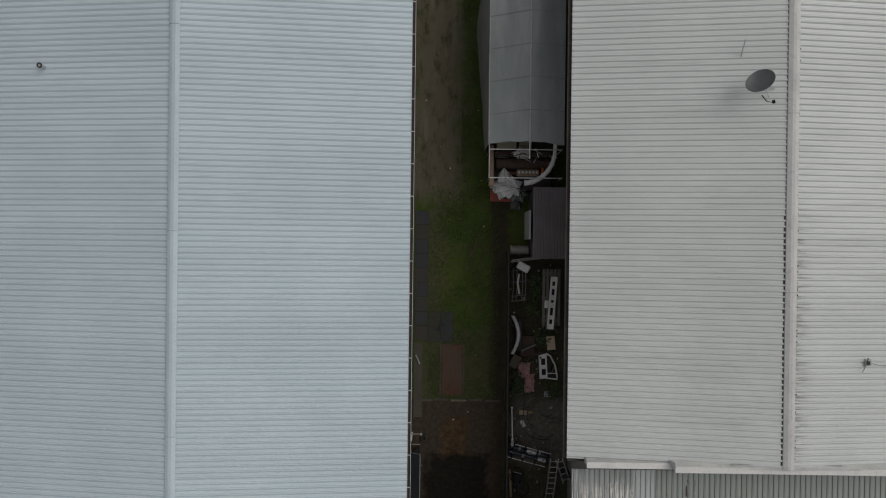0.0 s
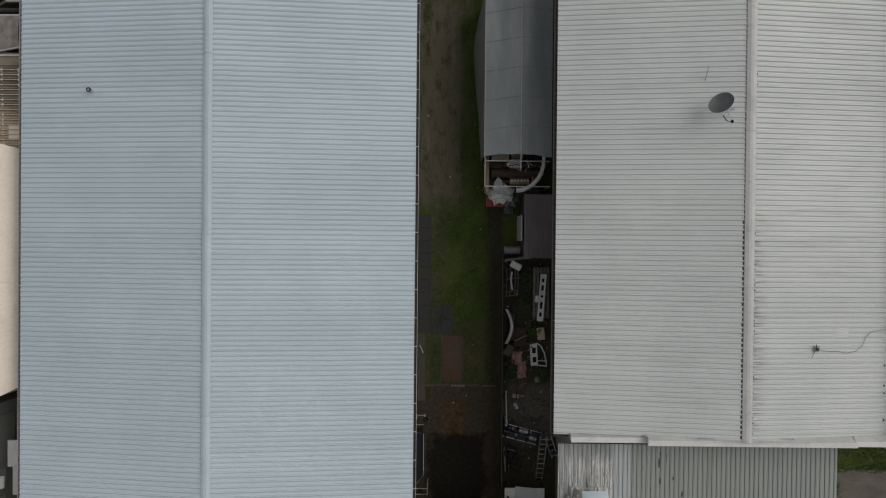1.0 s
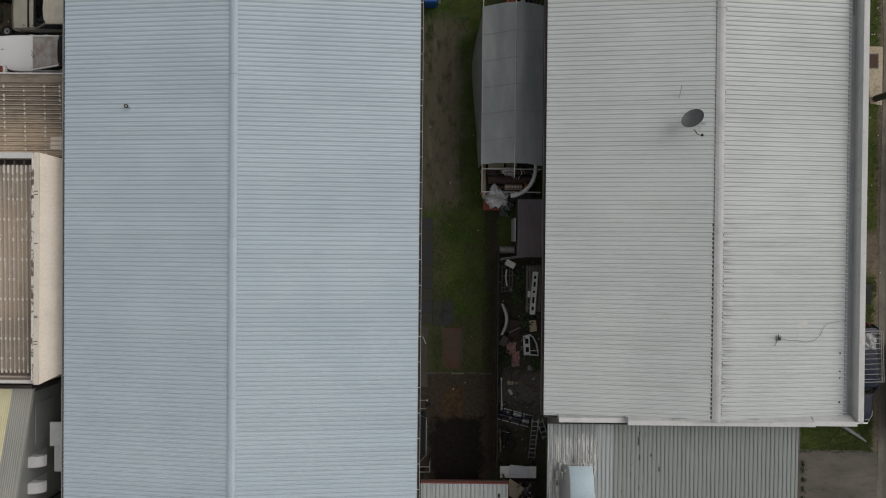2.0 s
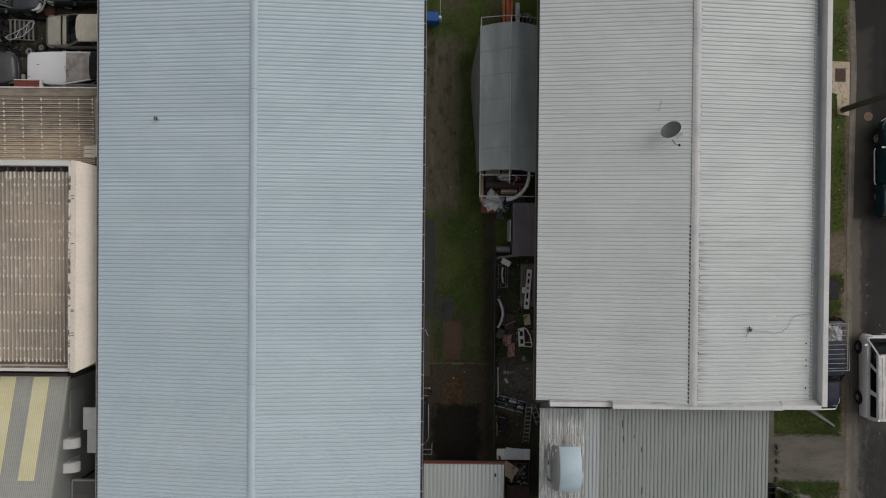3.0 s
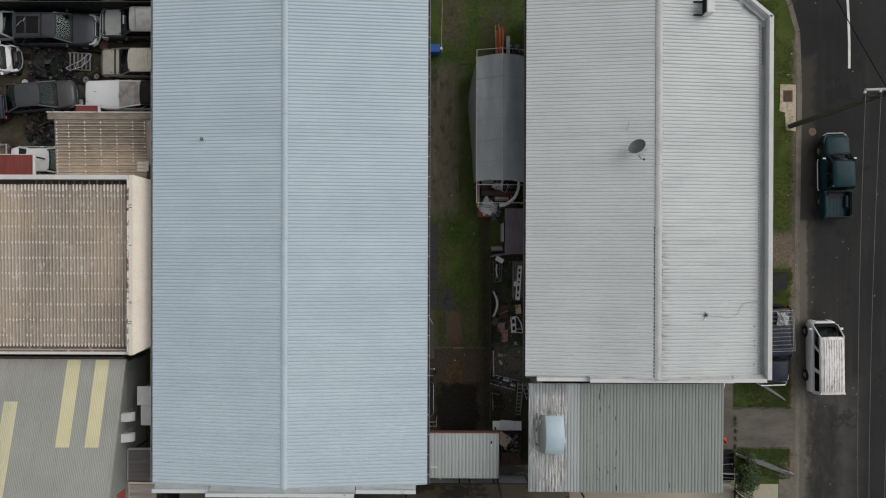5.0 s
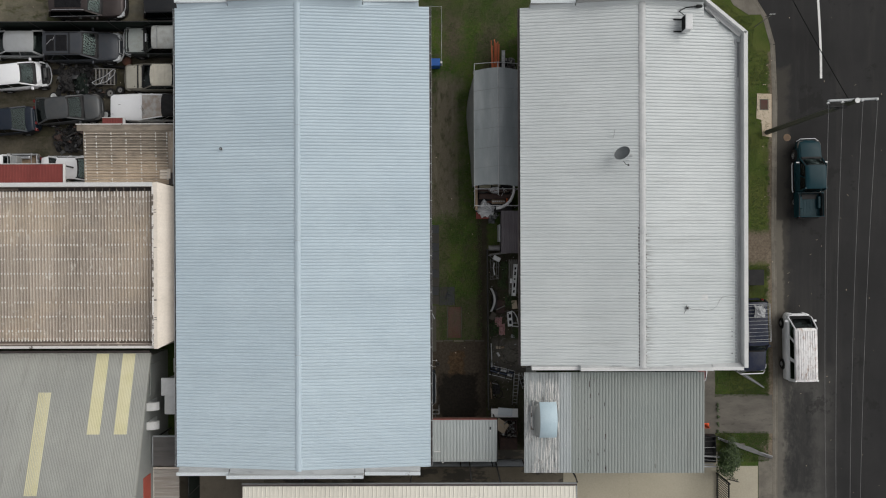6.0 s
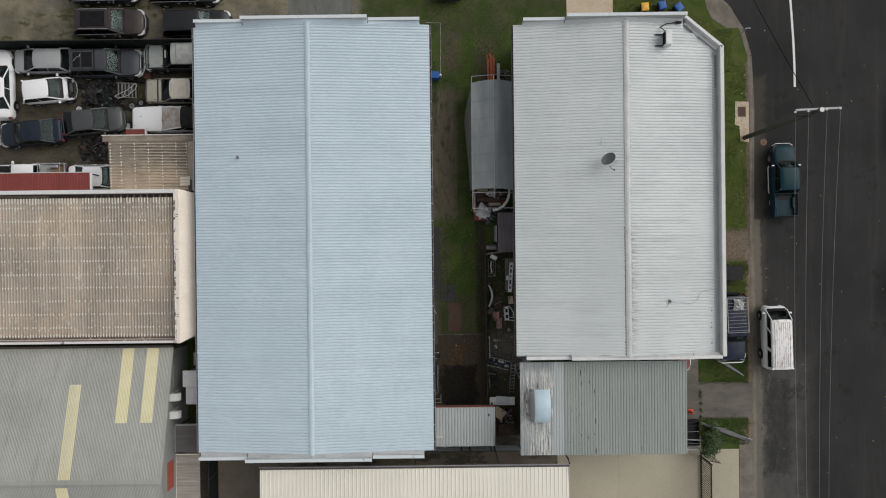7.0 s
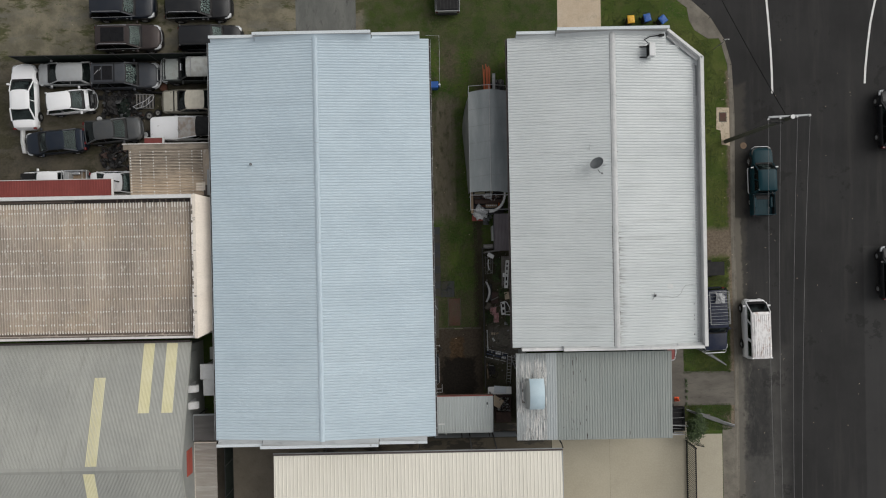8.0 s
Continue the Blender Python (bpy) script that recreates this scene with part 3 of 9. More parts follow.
def thing(name, label, category, group="", at=None, kind=""):
    """An Empty that carries the parts of one thing."""
    ob = tagged(new(name), label, category, group, kind)
    ob.empty_display_size = 0.3
    if at:
        ob.matrix_basis = at
    return ob


def profile(pitch, base, top, high, count):
    """Cross-section of a ribbed sheet: (offset, height) pairs over count ribs."""
    out = [(0.0, 0.0)]
    for i in range(count):
        c = (i + 0.5) * pitch
        out += [(c - base / 2, 0), (c - top / 2, high), (c + top / 2, high), (c + base / 2, 0)]
    return out + [(count * pitch, 0.0)]


def ribbed(pitch, base, top, high, count, south=0.014, north=0.007, lean=0.0):
    """Cross-section of a pan-and-rib sheet: steep ribs with a small swage in the pan at either foot; lean draws out one side."""
    p = max(south, north)
    out = [(0.0, p)]
    for i in range(count):
        c = (i + 0.5) * pitch
        out += [(c - base / 2 - lean - south, p), (c - base / 2 - lean - south * 0.3, p - south), (c - top / 2, p + high), (c + top / 2, p + high),
                (c + base / 2 + north * 0.3, p - north), (c + base / 2 + north, p)]
    return out + [(count * pitch, p)]


def wavy(pitch, high, count, steps=6):
    """Cross-section of a corrugated sheet."""
    return [(i * pitch / steps, high * (0.5 - 0.5 * math.cos(2 * math.pi * i / steps))) for i in range(count * steps + 1)]


def sheets(parent, material, shape, along, a0, n, slope, lift=0.004, name="roof_sheet", crown=None, thick=0.006):
    """n roof sheets side by side from a0. along: the axis on which they follow one another; slope: ((s0, z0), (s1, z1)) of one sheet
    on the other axis. All share one mesh."""
    (s0, z0), (s1, z1) = slope
    g = Geo()
    lo, hi = [], []
    for o, h in shape:
        for s, z, ring in ((s0, z0, lo), (s1, z1, hi)):
            ring.append((s, o, z + h + lift) if along == "y" else (o, s, z + h + lift))
    down = lambda ring: [(x, y, z - thick) for x, y, z in reversed(ring)]
    g.loft([lo + down(lo), hi + down(hi)])
    me = g.data(name, material)
    if crown:
        me.materials.append(M[crown])
        peak = max(h for _, h in shape) * 0.9
        for i, ((_, a), (_, b)) in enumerate(zip(shape, shape[1:])):
            if a > peak and b > peak:
                me.polygons[i].material_index = 1
    w = shape[-1][0]
    for i in range(n):
        at = Matrix.Translation((0, a0 + i * w, 0) if along == "y" else (a0 + i * w, 0, 0))
        part(name, me, None, parent, m=at)

# ---- ground ----
KERB = [(14.5, 60), (14.6, 30), (15.6, 21.5), (18.2, 18.0), (19.9, 16.45), (20.9, 14.8), (21.4, 13.0), (21.55, 9.4), (21.45, 0.5),
        (21.55, -9.3), (21.5, -14.4), (21.5, -40), (21.5, -120)]
VERGE = [(-120, -120)] + KERB[::-1] + [(14.5, 120), (-120, 120)]
tagged(part("ground", Geo().prism([(-900, -900), (900, -900), (900, 900), (-900, 900)], -0.5, -0.2), "far"),
       "wide flat ground of dull grass and dirt", "ground", kind="structure")
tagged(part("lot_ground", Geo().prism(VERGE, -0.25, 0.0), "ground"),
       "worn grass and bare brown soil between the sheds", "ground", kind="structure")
tagged(part("road", Geo().prism([(p[0] + 0.12, p[1]) for p in KERB[::-1]] + [(14.6, 120), (70, 120), (70, -120)], -0.24, -0.12), "asphalt"),
       "dark worn asphalt street with silt at the edge", "road", kind="structure")


def kerb_line():
    """Short kerb stones along the curved edge of the street."""
    top = thing("kerb", "low stained concrete kerb along the street", "kerb", kind="structure")
    pts = [Vector((x, y, 0)) for x, y in KERB[:-1]]
    for a, b in zip(pts, pts[1:]):
        k = max(1, round((b - a).length / 2.4))
        for i in range(k):
            p, q = a.lerp(b, i / k), a.lerp(b, (i + 1) / k)
            d = (q - p).normalized()
            n = Vector((d.y, -d.x, 0))
            if n.x < 0:
                n = -n
            p, q = p + d * 0.006, q - d * 0.006
            ring = lambda c: [c - n * 0.14 + Vector((0, 0, -0.2)), c - n * 0.14 + Vector((0, 0, 0.012)), c + n * 0.03 + Vector((0, 0, 0.012)),
                              c + n * 0.07 + Vector((0, 0, -0.03)), c + n * 0.10 + Vector((0, 0, -0.116)), c + n * 0.24 + Vector((0, 0, -0.114)), c + n * 0.24 + Vector((0, 0, -0.2))]
            part("kerb_stone", Geo().loft([ring(p), ring(q)]), "kerb", top)


kerb_line()


def paving(name, label, material, outline, top=0.012, kind="structure"):
    return tagged(part(name, Geo().prism(outline, -0.1, top), material), label, "paving", kind=kind)


def rect(x0, x1, y0, y1):
    return [(x0, y0), (x1, y0), (x1, y1), (x0, y1)]


paving("driveway_1", "pale concrete driveway with tan stains", "concrete_pale", rect(8.6, 11.85, 14.6, 24))
paving("driveway_2", "cracked grey concrete driveway crossing", "concrete_dark", [(15.4, -12.5), (21.4, -12.55), (21.35, -10.0), (15.4, -9.95)])
paving("driveway_3", "dark asphalt strip beside the low shed", "concrete_dark", rect(15.3, 17.6, -14.6, -7.4), 0.008)
yard = thing("yard_slab", "broad beige concrete yard beside the cream roof", "paving", kind="structure")
for a, b in ((-19.5, -12.1), (-12.09, 7.6), (7.61, 11.93), (11.94, 17.75)):
    part("slab", Geo().box(a, b, -40, -20.31 if -13 < a < 7 else -13.75, -0.1, 0.012), "concrete_brown" if a < -12 else "concrete", yard)
paving("drain_strip", "brown stained concrete strip, darkened for the shade behind the sheds", "concrete_wet_shade", rect(-12.08, 7.59, -20.3, -13.6))
paving("yard_apron", "beige concrete apron outside the gate", "concrete", rect(17.8, 20.4, -40, -14.7), 0.010)
paving("pavement", "grey concrete footpath strip by the kerb", "kerb", rect(20.44, 21.35, -40, -14.0), 0.010)
paving("front_slab", "grey concrete strip before the long shed", "concrete_grey", rect(-11.0, -6.5, 14.3, 24), 0.008)
paving("corner_slab", "stained concrete wedge at the street corner", "kerb", [(19.85, 14.95), (20.6, 14.95), (20.7, 15.15), (19.8, 16.45), (18.15, 17.85), (16.3, 19.9), (16.6, 18.6), (18.3, 17.3), (18.45, 16.35), (18.85, 15.6)], 0.010)
path = thing("lane_path", "row of dark square rubber pavers along the shed", "paving", kind="structure")
for i in range(9):
    part("paver", Geo().box(-1.06, -0.51, -3.98 + i * 0.58, -3.415 + i * 0.58, -0.05, 0.02 + 0.006 * (i % 3), 0.008), "paver", path)
for i in range(2):
    for j in range(2):
        part("paver", Geo().box(-0.5 + i * 0.505, 0.0 + i * 0.505, -4.05 + j * 0.605, -3.45 + j * 0.605, -0.05, 0.022 + 0.005 * ((i + j) % 2), 0.008), "paver", path)
paving("lane_edge", "narrow weathered concrete strip by the wall", "edge_dark", rect(-1.05, -0.72, -7.1, -4.1), 0.015)


def lane_pad():
    """A red-brown board pad inside thin concrete edging."""
    t = thing("floor_pad", "faded red-brown pad with concrete edging in the grass", "pad")
    part("panel", Geo().box(0.07, 0.9, -6.2, -4.15, -0.05, 0.03, 0.008), "pad_red", t)
    for x in (0.02, 0.95):
        part("edging", Geo().box(x - 0.035, x + 0.035, -6.35, -4.12, -0.05, 0.025, 0.006), "edge_dark", t)
    for i in range(5):
        k = 0.03 * (i % 2)
        part("edging", Geo().box(-0.9 + i * 0.68, -0.28 + i * 0.68 - k, -6.45 + k, -6.37 + k, -0.05, 0.006, 0.003), "timber_old" if i == 2 else "edge_dark", t)


lane_pad()

for i, (line, half) in enumerate([([(22.6, 30), (23.7, 24), (24.33, 17.8), (24.465, 16.1), (24.59, 13.97), (24.65, 12.27), (24.66, 10.78)], 0.075),
                                  ([(35.2, 26), (33.4, 20.6), (32.5, 17.67), (32.12, 15.98), (31.88, 14.29), (31.68, 12.59), (31.61, 11.4)], 0.075)]):
    g = Geo()
    g.loft([[(x - half, y, -0.13), (x + half, y, -0.13), (x + half, y, -0.115), (x - half, y, -0.115)] for x, y in line])
    tagged(part("road_line", g, "line"), "worn white painted line on the asphalt", "road marking", kind="structure")


# ---- the long blue-white shed ----
RIB_WIDE = ribbed(0.19, 0.042, 0.022, 0.034, 4, 0.019, 0.007, 0.048)
RIB_THIN = ribbed(0.19, 0.054, 0.030, 0.032, 4, 0.015, 0.009, 0.024)


def wall(parent, x0, x1, y0, y1, z1, material="block", name="wall"):
    return part(name, Geo().box(x0, x1, y0, y1, -0.2, z1), material, parent)


def gable_roof(parent, x0, xr, x1, y0, y1, ze, zr, zf, deck_material):
    """Deck under a two-slope roof; the sheets lie on it."""
    ring = lambda y: [(x0, y, ze - 0.16), (x0, y, ze - 0.01), (xr, y, zr - 0.01), (x1, y, zf - 0.01), (x1, y, zf - 0.16), (xr, y, zr - 0.3)]
    return part("roof", Geo().loft([ring(y0), ring(y1)]), deck_material, parent)


def ridge_cap(parent, material, xr, zr, slope_w, slope_e, y0, joints, half=0.17):
    """Bent ridge capping in lengths that lap at the joints."""
    ys = [y0, *joints]
    for i, (a, b) in enumerate(zip(ys, ys[1:])):
        up = 0.056 + 0.003 * (i % 2)
        out = lambda y: [(xr - half, y, zr - slope_w * half + up - 0.015), (xr - half + 0.01, y, zr - slope_w * half + up + 0.012), (xr - 0.05, y, zr + up + 0.03),
                         (xr + 0.05, y, zr + up + 0.03), (xr + half - 0.01, y, zr - slope_e * half + up + 0.012), (xr + half, y, zr - slope_e * half + up - 0.015), (xr, y, zr + up - 0.006)]
        cap = part("ridge_cap", Geo().loft([out(a), out(b + 0.04)]), material, parent)
        if i:
            part("cap_seam", Geo().box(xr - half * 0.9, xr + half * 0.9, a - 0.008, a + 0.008, zr + 0.06, zr + 0.092), "gutter", cap)



def eave_gutter(parent, x, side, y0, y1, z, material="cap_white", strap=1.05):
    """A square gutter along an eave, open above, with straps across it. side: +1 opens east of x."""
    w, h, t = 0.12, 0.11, 0.010
    shape = [(0, 0), (0, -h), (w, -h), (w, 0.01), (w - t, 0.01), (w - t, -h + t), (t, -h + t), (t, 0)]
    ring = lambda y: [(x + side * a, y, z + b) for a, b in shape]
    gut = part("gutter", Geo().loft([ring(y0), ring(y1)]), material, parent)
    # Near-black bed: dirt plus the shade under the roof edge, put in colour.
    part("gutter_bed", Geo().box(min(x + side * t, x + side * (w - t)), max(x + side * t, x + side * (w - t)), y0, y1, z - h + t, z - h + t + 0.01), "gutter_dark", gut)
    k = int((y1 - y0) / strap)
    for i in range(k):
        y = y0 + (i + 0.5) * (y1 - y0) / k
        part("strap", Geo().box(min(x, x + side * w), max(x, x + side * w), y - 0.014, y + 0.014, z + 0.012, z + 0.018), material, gut)


def parapet(parent, x0, x1, y0, y1, z0, z1, body, cap, tilt=0.0):
    """A length of parapet wall with a folded metal cap."""
    p = part("parapet", Geo().box(x0, x1, y0, y1, z0, z1), body, parent)
    part("parapet_cap", Geo().box(x0 - 0.03, x1 + 0.03, y0 - 0.03, y1 + 0.03, z1 + 0.002, z1 + 0.05, 0.01), cap, p)
    return p


def long_shed():
    x0, xr, x1, y0, y1, ze, zr = -15.95, -8.61, -1.05, -13.15, 13.9, 4.9, 5.76
    t = thing("warehouse", "long shed with a pale blue-white ribbed steel roof", "warehouse")
    for a in ((x0 + 0.1, x0 + 0.3, y0 + 0.1, y1 - 0.1, ze - 0.18), (x1 - 0.3, x1 - 0.1, y0 + 0.1, y1 - 0.1, ze - 0.18),
              (x0 + 0.3, x1 - 0.3, y0 + 0.1, y0 + 0.3, ze - 0.18), (x0 + 0.3, x1 - 0.3, y1 - 0.3, y1 - 0.1, ze - 0.18)):
        wall(t, *a)
    roof = gable_roof(t, x0, xr, x1, y0, y1, ze, zr, ze, "roof_blue")
    n = 36
    w = (y1 - y0) / n
    shape = [(o * w / 0.76, h) for o, h in RIB_WIDE]
    sheets(roof, "roof_blue", shape, "y", y0, n, ((x0 - 0.04, ze), (xr - 0.02, zr)))
    sheets(roof, "roof_blue", shape, "y", y0, n, ((xr + 0.02, zr), (x1 + 0.04, ze)))
    ridge_cap(roof, "cap_blue", xr, zr, (zr - ze) / (xr - x0), (zr - ze) / (x1 - xr), y0, [-6.45, 0.2, 6.85, y1])
    eave_gutter(t, x1 + 0.04, 1, y0, y1, ze - 0.03, "cap_dull")
    eave_gutter(t, x0 - 0.04, -1, y0, y1, ze - 0.03, "cap_grey")
    top = lambda x: ze + (zr - ze) * (1 - abs(x - xr) / (xr - x0 if x < xr else x1 - xr))
    for side, yr in ((1, y1), (-1, y0)):
        ya, yb = sorted((yr + side * 0.2, yr + side * 0.34))
        for a, b, z in ((x0 + 0.1, -12.75, 5.35), (-12.75, -4.85, 5.95), (-4.85, -1.6, 5.35)):
            parapet(t, a + 0.032, b - 0.032, ya, yb, -0.2, z, "block", "cap_aged")
            xs = [a + 0.03] + [x for x in (xr,) if a < x < b] + [b - 0.03]
            part("apron", Geo().loft([[(x, yr - side * 0.06, top(x) + 0.034), (x, yr + side * 0.198, min(z - 0.02, top(x) + 0.2)), (x, yr + side * 0.198, top(x) - 0.05), (x, yr - side * 0.06, top(x) + 0.026)] for x in xs]), "roof_blue" if side > 0 else "apron", t)
    pipe = part("vent_pipe", Geo().tube([(-13.1, 5.53, 4.9), (-13.1, 5.53, 5.55)], 0.055, 12), "steel", t)
    part("vent_cowl", Geo().disc((-13.1, 5.53, 5.58), (0, 0, 1), 0.088, 0.05, 18, 0.055), "dark_steel", pipe)
    part("vent_flap", Geo().disc((-13.1, 5.53, 5.57), (0, 0, 1), 0.053, 0.03, 14), "steel", pipe)


long_shed()


# ---- the white shed by the street ----
def white_shed():
    x0, xr, x1, y0, y1, ze, zr, zf = 4.38, 11.3, 17.05, -7.25, 13.85, 4.75, 5.68, 4.95
    t = thing("factory_shed", "white ribbed-roof factory shed with low parapets", "warehouse")
    for a in ((x0 + 0.7, x0 + 0.9, y0, y1, ze - 0.18), (17.28, 17.42, y0, 12.15, 5.4), (x0 + 0.9, 17.28, y0, y0 + 0.2, 4.5), (x0 + 0.9, 15.1, y1 - 0.2, y1, 4.5)):
        wall(t, *a)
    roof = gable_roof(t, x0, xr, x1, y0, y1 - 2.1, ze, zr, zf, "roof_white")
    ring = lambda y, x: [(x0, y, ze - 0.02), (xr, y, zr - 0.02), (x, y, zf - 0.03), (x, y, zf - 0.2), (x0, y, ze - 0.2)]
    part("roof_corner", Geo().loft([ring(11.75, 17.26), ring(12.16, 17.24), ring(y1, 15.26)]), "roof_white", t)
    n = 28
    w = (y1 - y0) / n
    shape = [(o * w / 0.76, h) for o, h in RIB_THIN]
    sheets(roof, "roof_white", shape, "y", y0, n, ((x0 - 0.04, ze), (xr - 0.02, zr)))
    full = 25
    sheets(roof, "roof_white", shape, "y", y0, full, ((xr + 0.02, zr), (x1, zf)))
    fall = (zr - zf) / (x1 - xr)
    for i in range(full, n):
        ya, yb = y0 + i * w, y0 + (i + 1) * w
        xe = 17.2 - (yb - 12.0) * 1.18 if yb > 12 else x1
        sheets(roof, "roof_white", shape, "y", ya, 1, ((xr + 0.02, zr), (xe, zr - fall * (xe - xr))))
    ridge_cap(roof, "cap_dull", xr, zr, (zr - ze) / (xr - x0), fall, y0, [-1.55, 4.2, 9.7, y1], 0.19)
    # dark slabs paint the shade under the ridge cap's edges, and soot, between ribs
    g = Geo()
    rnd = random.Random(12)
    fall_w = (zr - ze) / (xr - x0)

    def gap(side, drop, y, half, reach):
        at = lambda d, yy, h: (xr + side * (0.185 + d), yy, zr - drop * (0.185 + d) + 0.019 + h)
        g.loft([[at(0, yy, 0), at(reach, yy, 0), at(reach, yy, 0.004), at(0, yy, 0.004)] for yy in (y - half, y + half)])

    for i in range(1, n * 4):
        y = y0 + i * w / 4
        gap(-1, fall_w, y, w / 8 - rnd.uniform(0.018, 0.028), (0.035 + 0.03 * rnd.random()) * (1.0 if y < 1.0 else 0.3))
        if rnd.random() < (0.75 if y < 0.5 else 0.3):
            gap(1, fall, y - w / 16, w / 16 - 0.012, 0.015 + 0.05 * rnd.random() ** 2)
    tagged(part("ridge_closer", g, "gutter_dark", roof), "dark slabs painting shade and soot under the ridge cap", kind="stuff")
    eave_gutter(t, x0 - 0.04, -1, y0, y1, ze - 0.03, "gutter_dark", 0.95)
    # box gutter behind the street parapet
    part("box_gutter", Geo().box(x1 + 0.01, 17.27, y0 + 0.05, 12.1, 4.78, 4.84), "cap_dull", t)
    part("gutter_sludge", Geo().box(x1 + 0.03, x1 + 0.15, 9.7, 11.9, 4.842, 4.865, 0.005), "gutter", t)
    for y in (-4.47, -5.23, -5.5, -6.52, -7.1):
        part("tab", Geo().box(16.68, 16.72, y - 0.035, y + 0.035, 4.99, 5.045), "dark_steel", roof)
    part("gutter_upstand", Geo().box(x1 - 0.14, x1 - 0.02, y0 + 0.05, 11.9, 4.99, 5.01), "cap_grey", t)
    parapet(t, 17.27, 17.45, y0 - 0.02, 12.2, 4.5, 5.42, "cap_white", "cap_white")
    # chamfered street corner
    a, b = Vector((17.45, 12.24, 0)), Vector((15.15, 14.15, 0))
    d = (b - a).normalized()
    inn = Vector((-d.y, d.x, 0)) * 0.17
    cham = Geo().loft([[(p.x, p.y, -0.2), (p.x + inn.x, p.y + inn.y, -0.2), (p.x + inn.x, p.y + inn.y, 5.47), (p.x, p.y, 5.47)] for p in (a, b)])
    part("parapet", cham, "cap_white", t)
    e, f = a + inn, b + inn
    part("corner_flashing", Geo().loft([[(p.x, p.y, 5.12), (p.x - d.y * 0.22, p.y + d.x * 0.22, 5.15), (p.x - d.y * 0.22, p.y + d.x * 0.22, 5.05), (p.x, p.y, 5.0)] for p in (e + d * 0.1, f - d * 0.25)]), "cap_white", t)
    # stepped parapets over the two ends
    fall_w = lambda x: (zr - ze) * (xr - x) / (xr - x0) if x < xr else fall * (x - xr)
    for p0, p1, z in ((4.95, 7.52, 5.35), (7.58, 14.98, 6.1)):
        parapet(t, p0, p1, y1 + 0.12, y1 + 0.26, -0.2 if p0 > 5 else 3.0, z, "block", "cap_aged")
        part("apron", Geo().loft([[(x, y1 - 0.05, zr - fall_w(x) + 0.034), (x, y1 + 0.118, zr - fall_w(x) + 0.12), (x, y1 + 0.118, zr - fall_w(x) - 0.05), (x, y1 - 0.05, zr - fall_w(x) + 0.026)] for x in [p0] + [v for v in (xr,) if p0 < v < p1] + [p1]]), "roof_white", t)
    inner = lambda x: y0 + 0.06 if x < 7.72 else -7.06 - 0.12 * max(0, 1 - abs(x - xr) / (xr - x0 if x < xr else x1 - xr))
    for p0, p1, z in ((4.95, 7.70, 5.2), (7.74, 15.4, 5.56), (15.46, 17.2, 5.4)):
        parapet(t, p0, p1, y0 - 0.16, y0 - 0.02, 3.0, z, "cap_white", "cap_white")
        xs = [p0] + [v for v in (xr - 0.25, xr, xr + 0.25) if p0 < v < p1] + [p1]
        part("apron", Geo().loft([[(x, inner(x), zr - fall_w(x) + 0.062), (x, y0 - 0.022, max(z - 0.01, zr - fall_w(x) + 0.03)), (x, y0 - 0.022, 4.5), (x, inner(x), zr - fall_w(x) + 0.05)] for x in xs]), "cap_dull", t, "sloping end flashing")
    part("apron_step", Geo().loft([[(7.702, y0 - 0.16, 5.2), (7.738, y0 - 0.16, 5.56), (7.738, y0 - 0.16, 5.1)], [(7.6, y0 + 0.12, 5.22), (7.738, y0 + 0.12, 5.5), (7.738, y0 + 0.12, 5.1)]]), "cap_dull", t)
    for x in (10.0, 12.7):
        part("dirt_run", Geo().box(x - 0.45, x + 0.4, y0 + 0.085, y0 + 0.115, zr - fall_w(x + 0.4) - 0.05, zr - fall_w(x) + 0.07), "gutter", t)
    # Dark colour of the rain head paints the shadow at the parapet corner.
    part("rain_head", Geo().box(4.36, 4.93, y0 - 0.12, y0 + 0.22, 4.1, 4.72, 0.03), "edge_dark", t, "dark rain head with the corner shadow in its colour")
    part("rain_head_rim", Geo().tube([(4.4, y0 + 0.2, 4.76), (4.72, y0 + 0.2, 4.76), (4.9, y0 + 0.02, 4.76), (4.9, y0 - 0.12, 4.74)], 0.02, 5), "gutter_dark", t)
    part("roof_patch", Geo().box(14.75, 15.2, -3.4, -3.05, 5.23, 5.25), "cap_white", t)


white_shed()


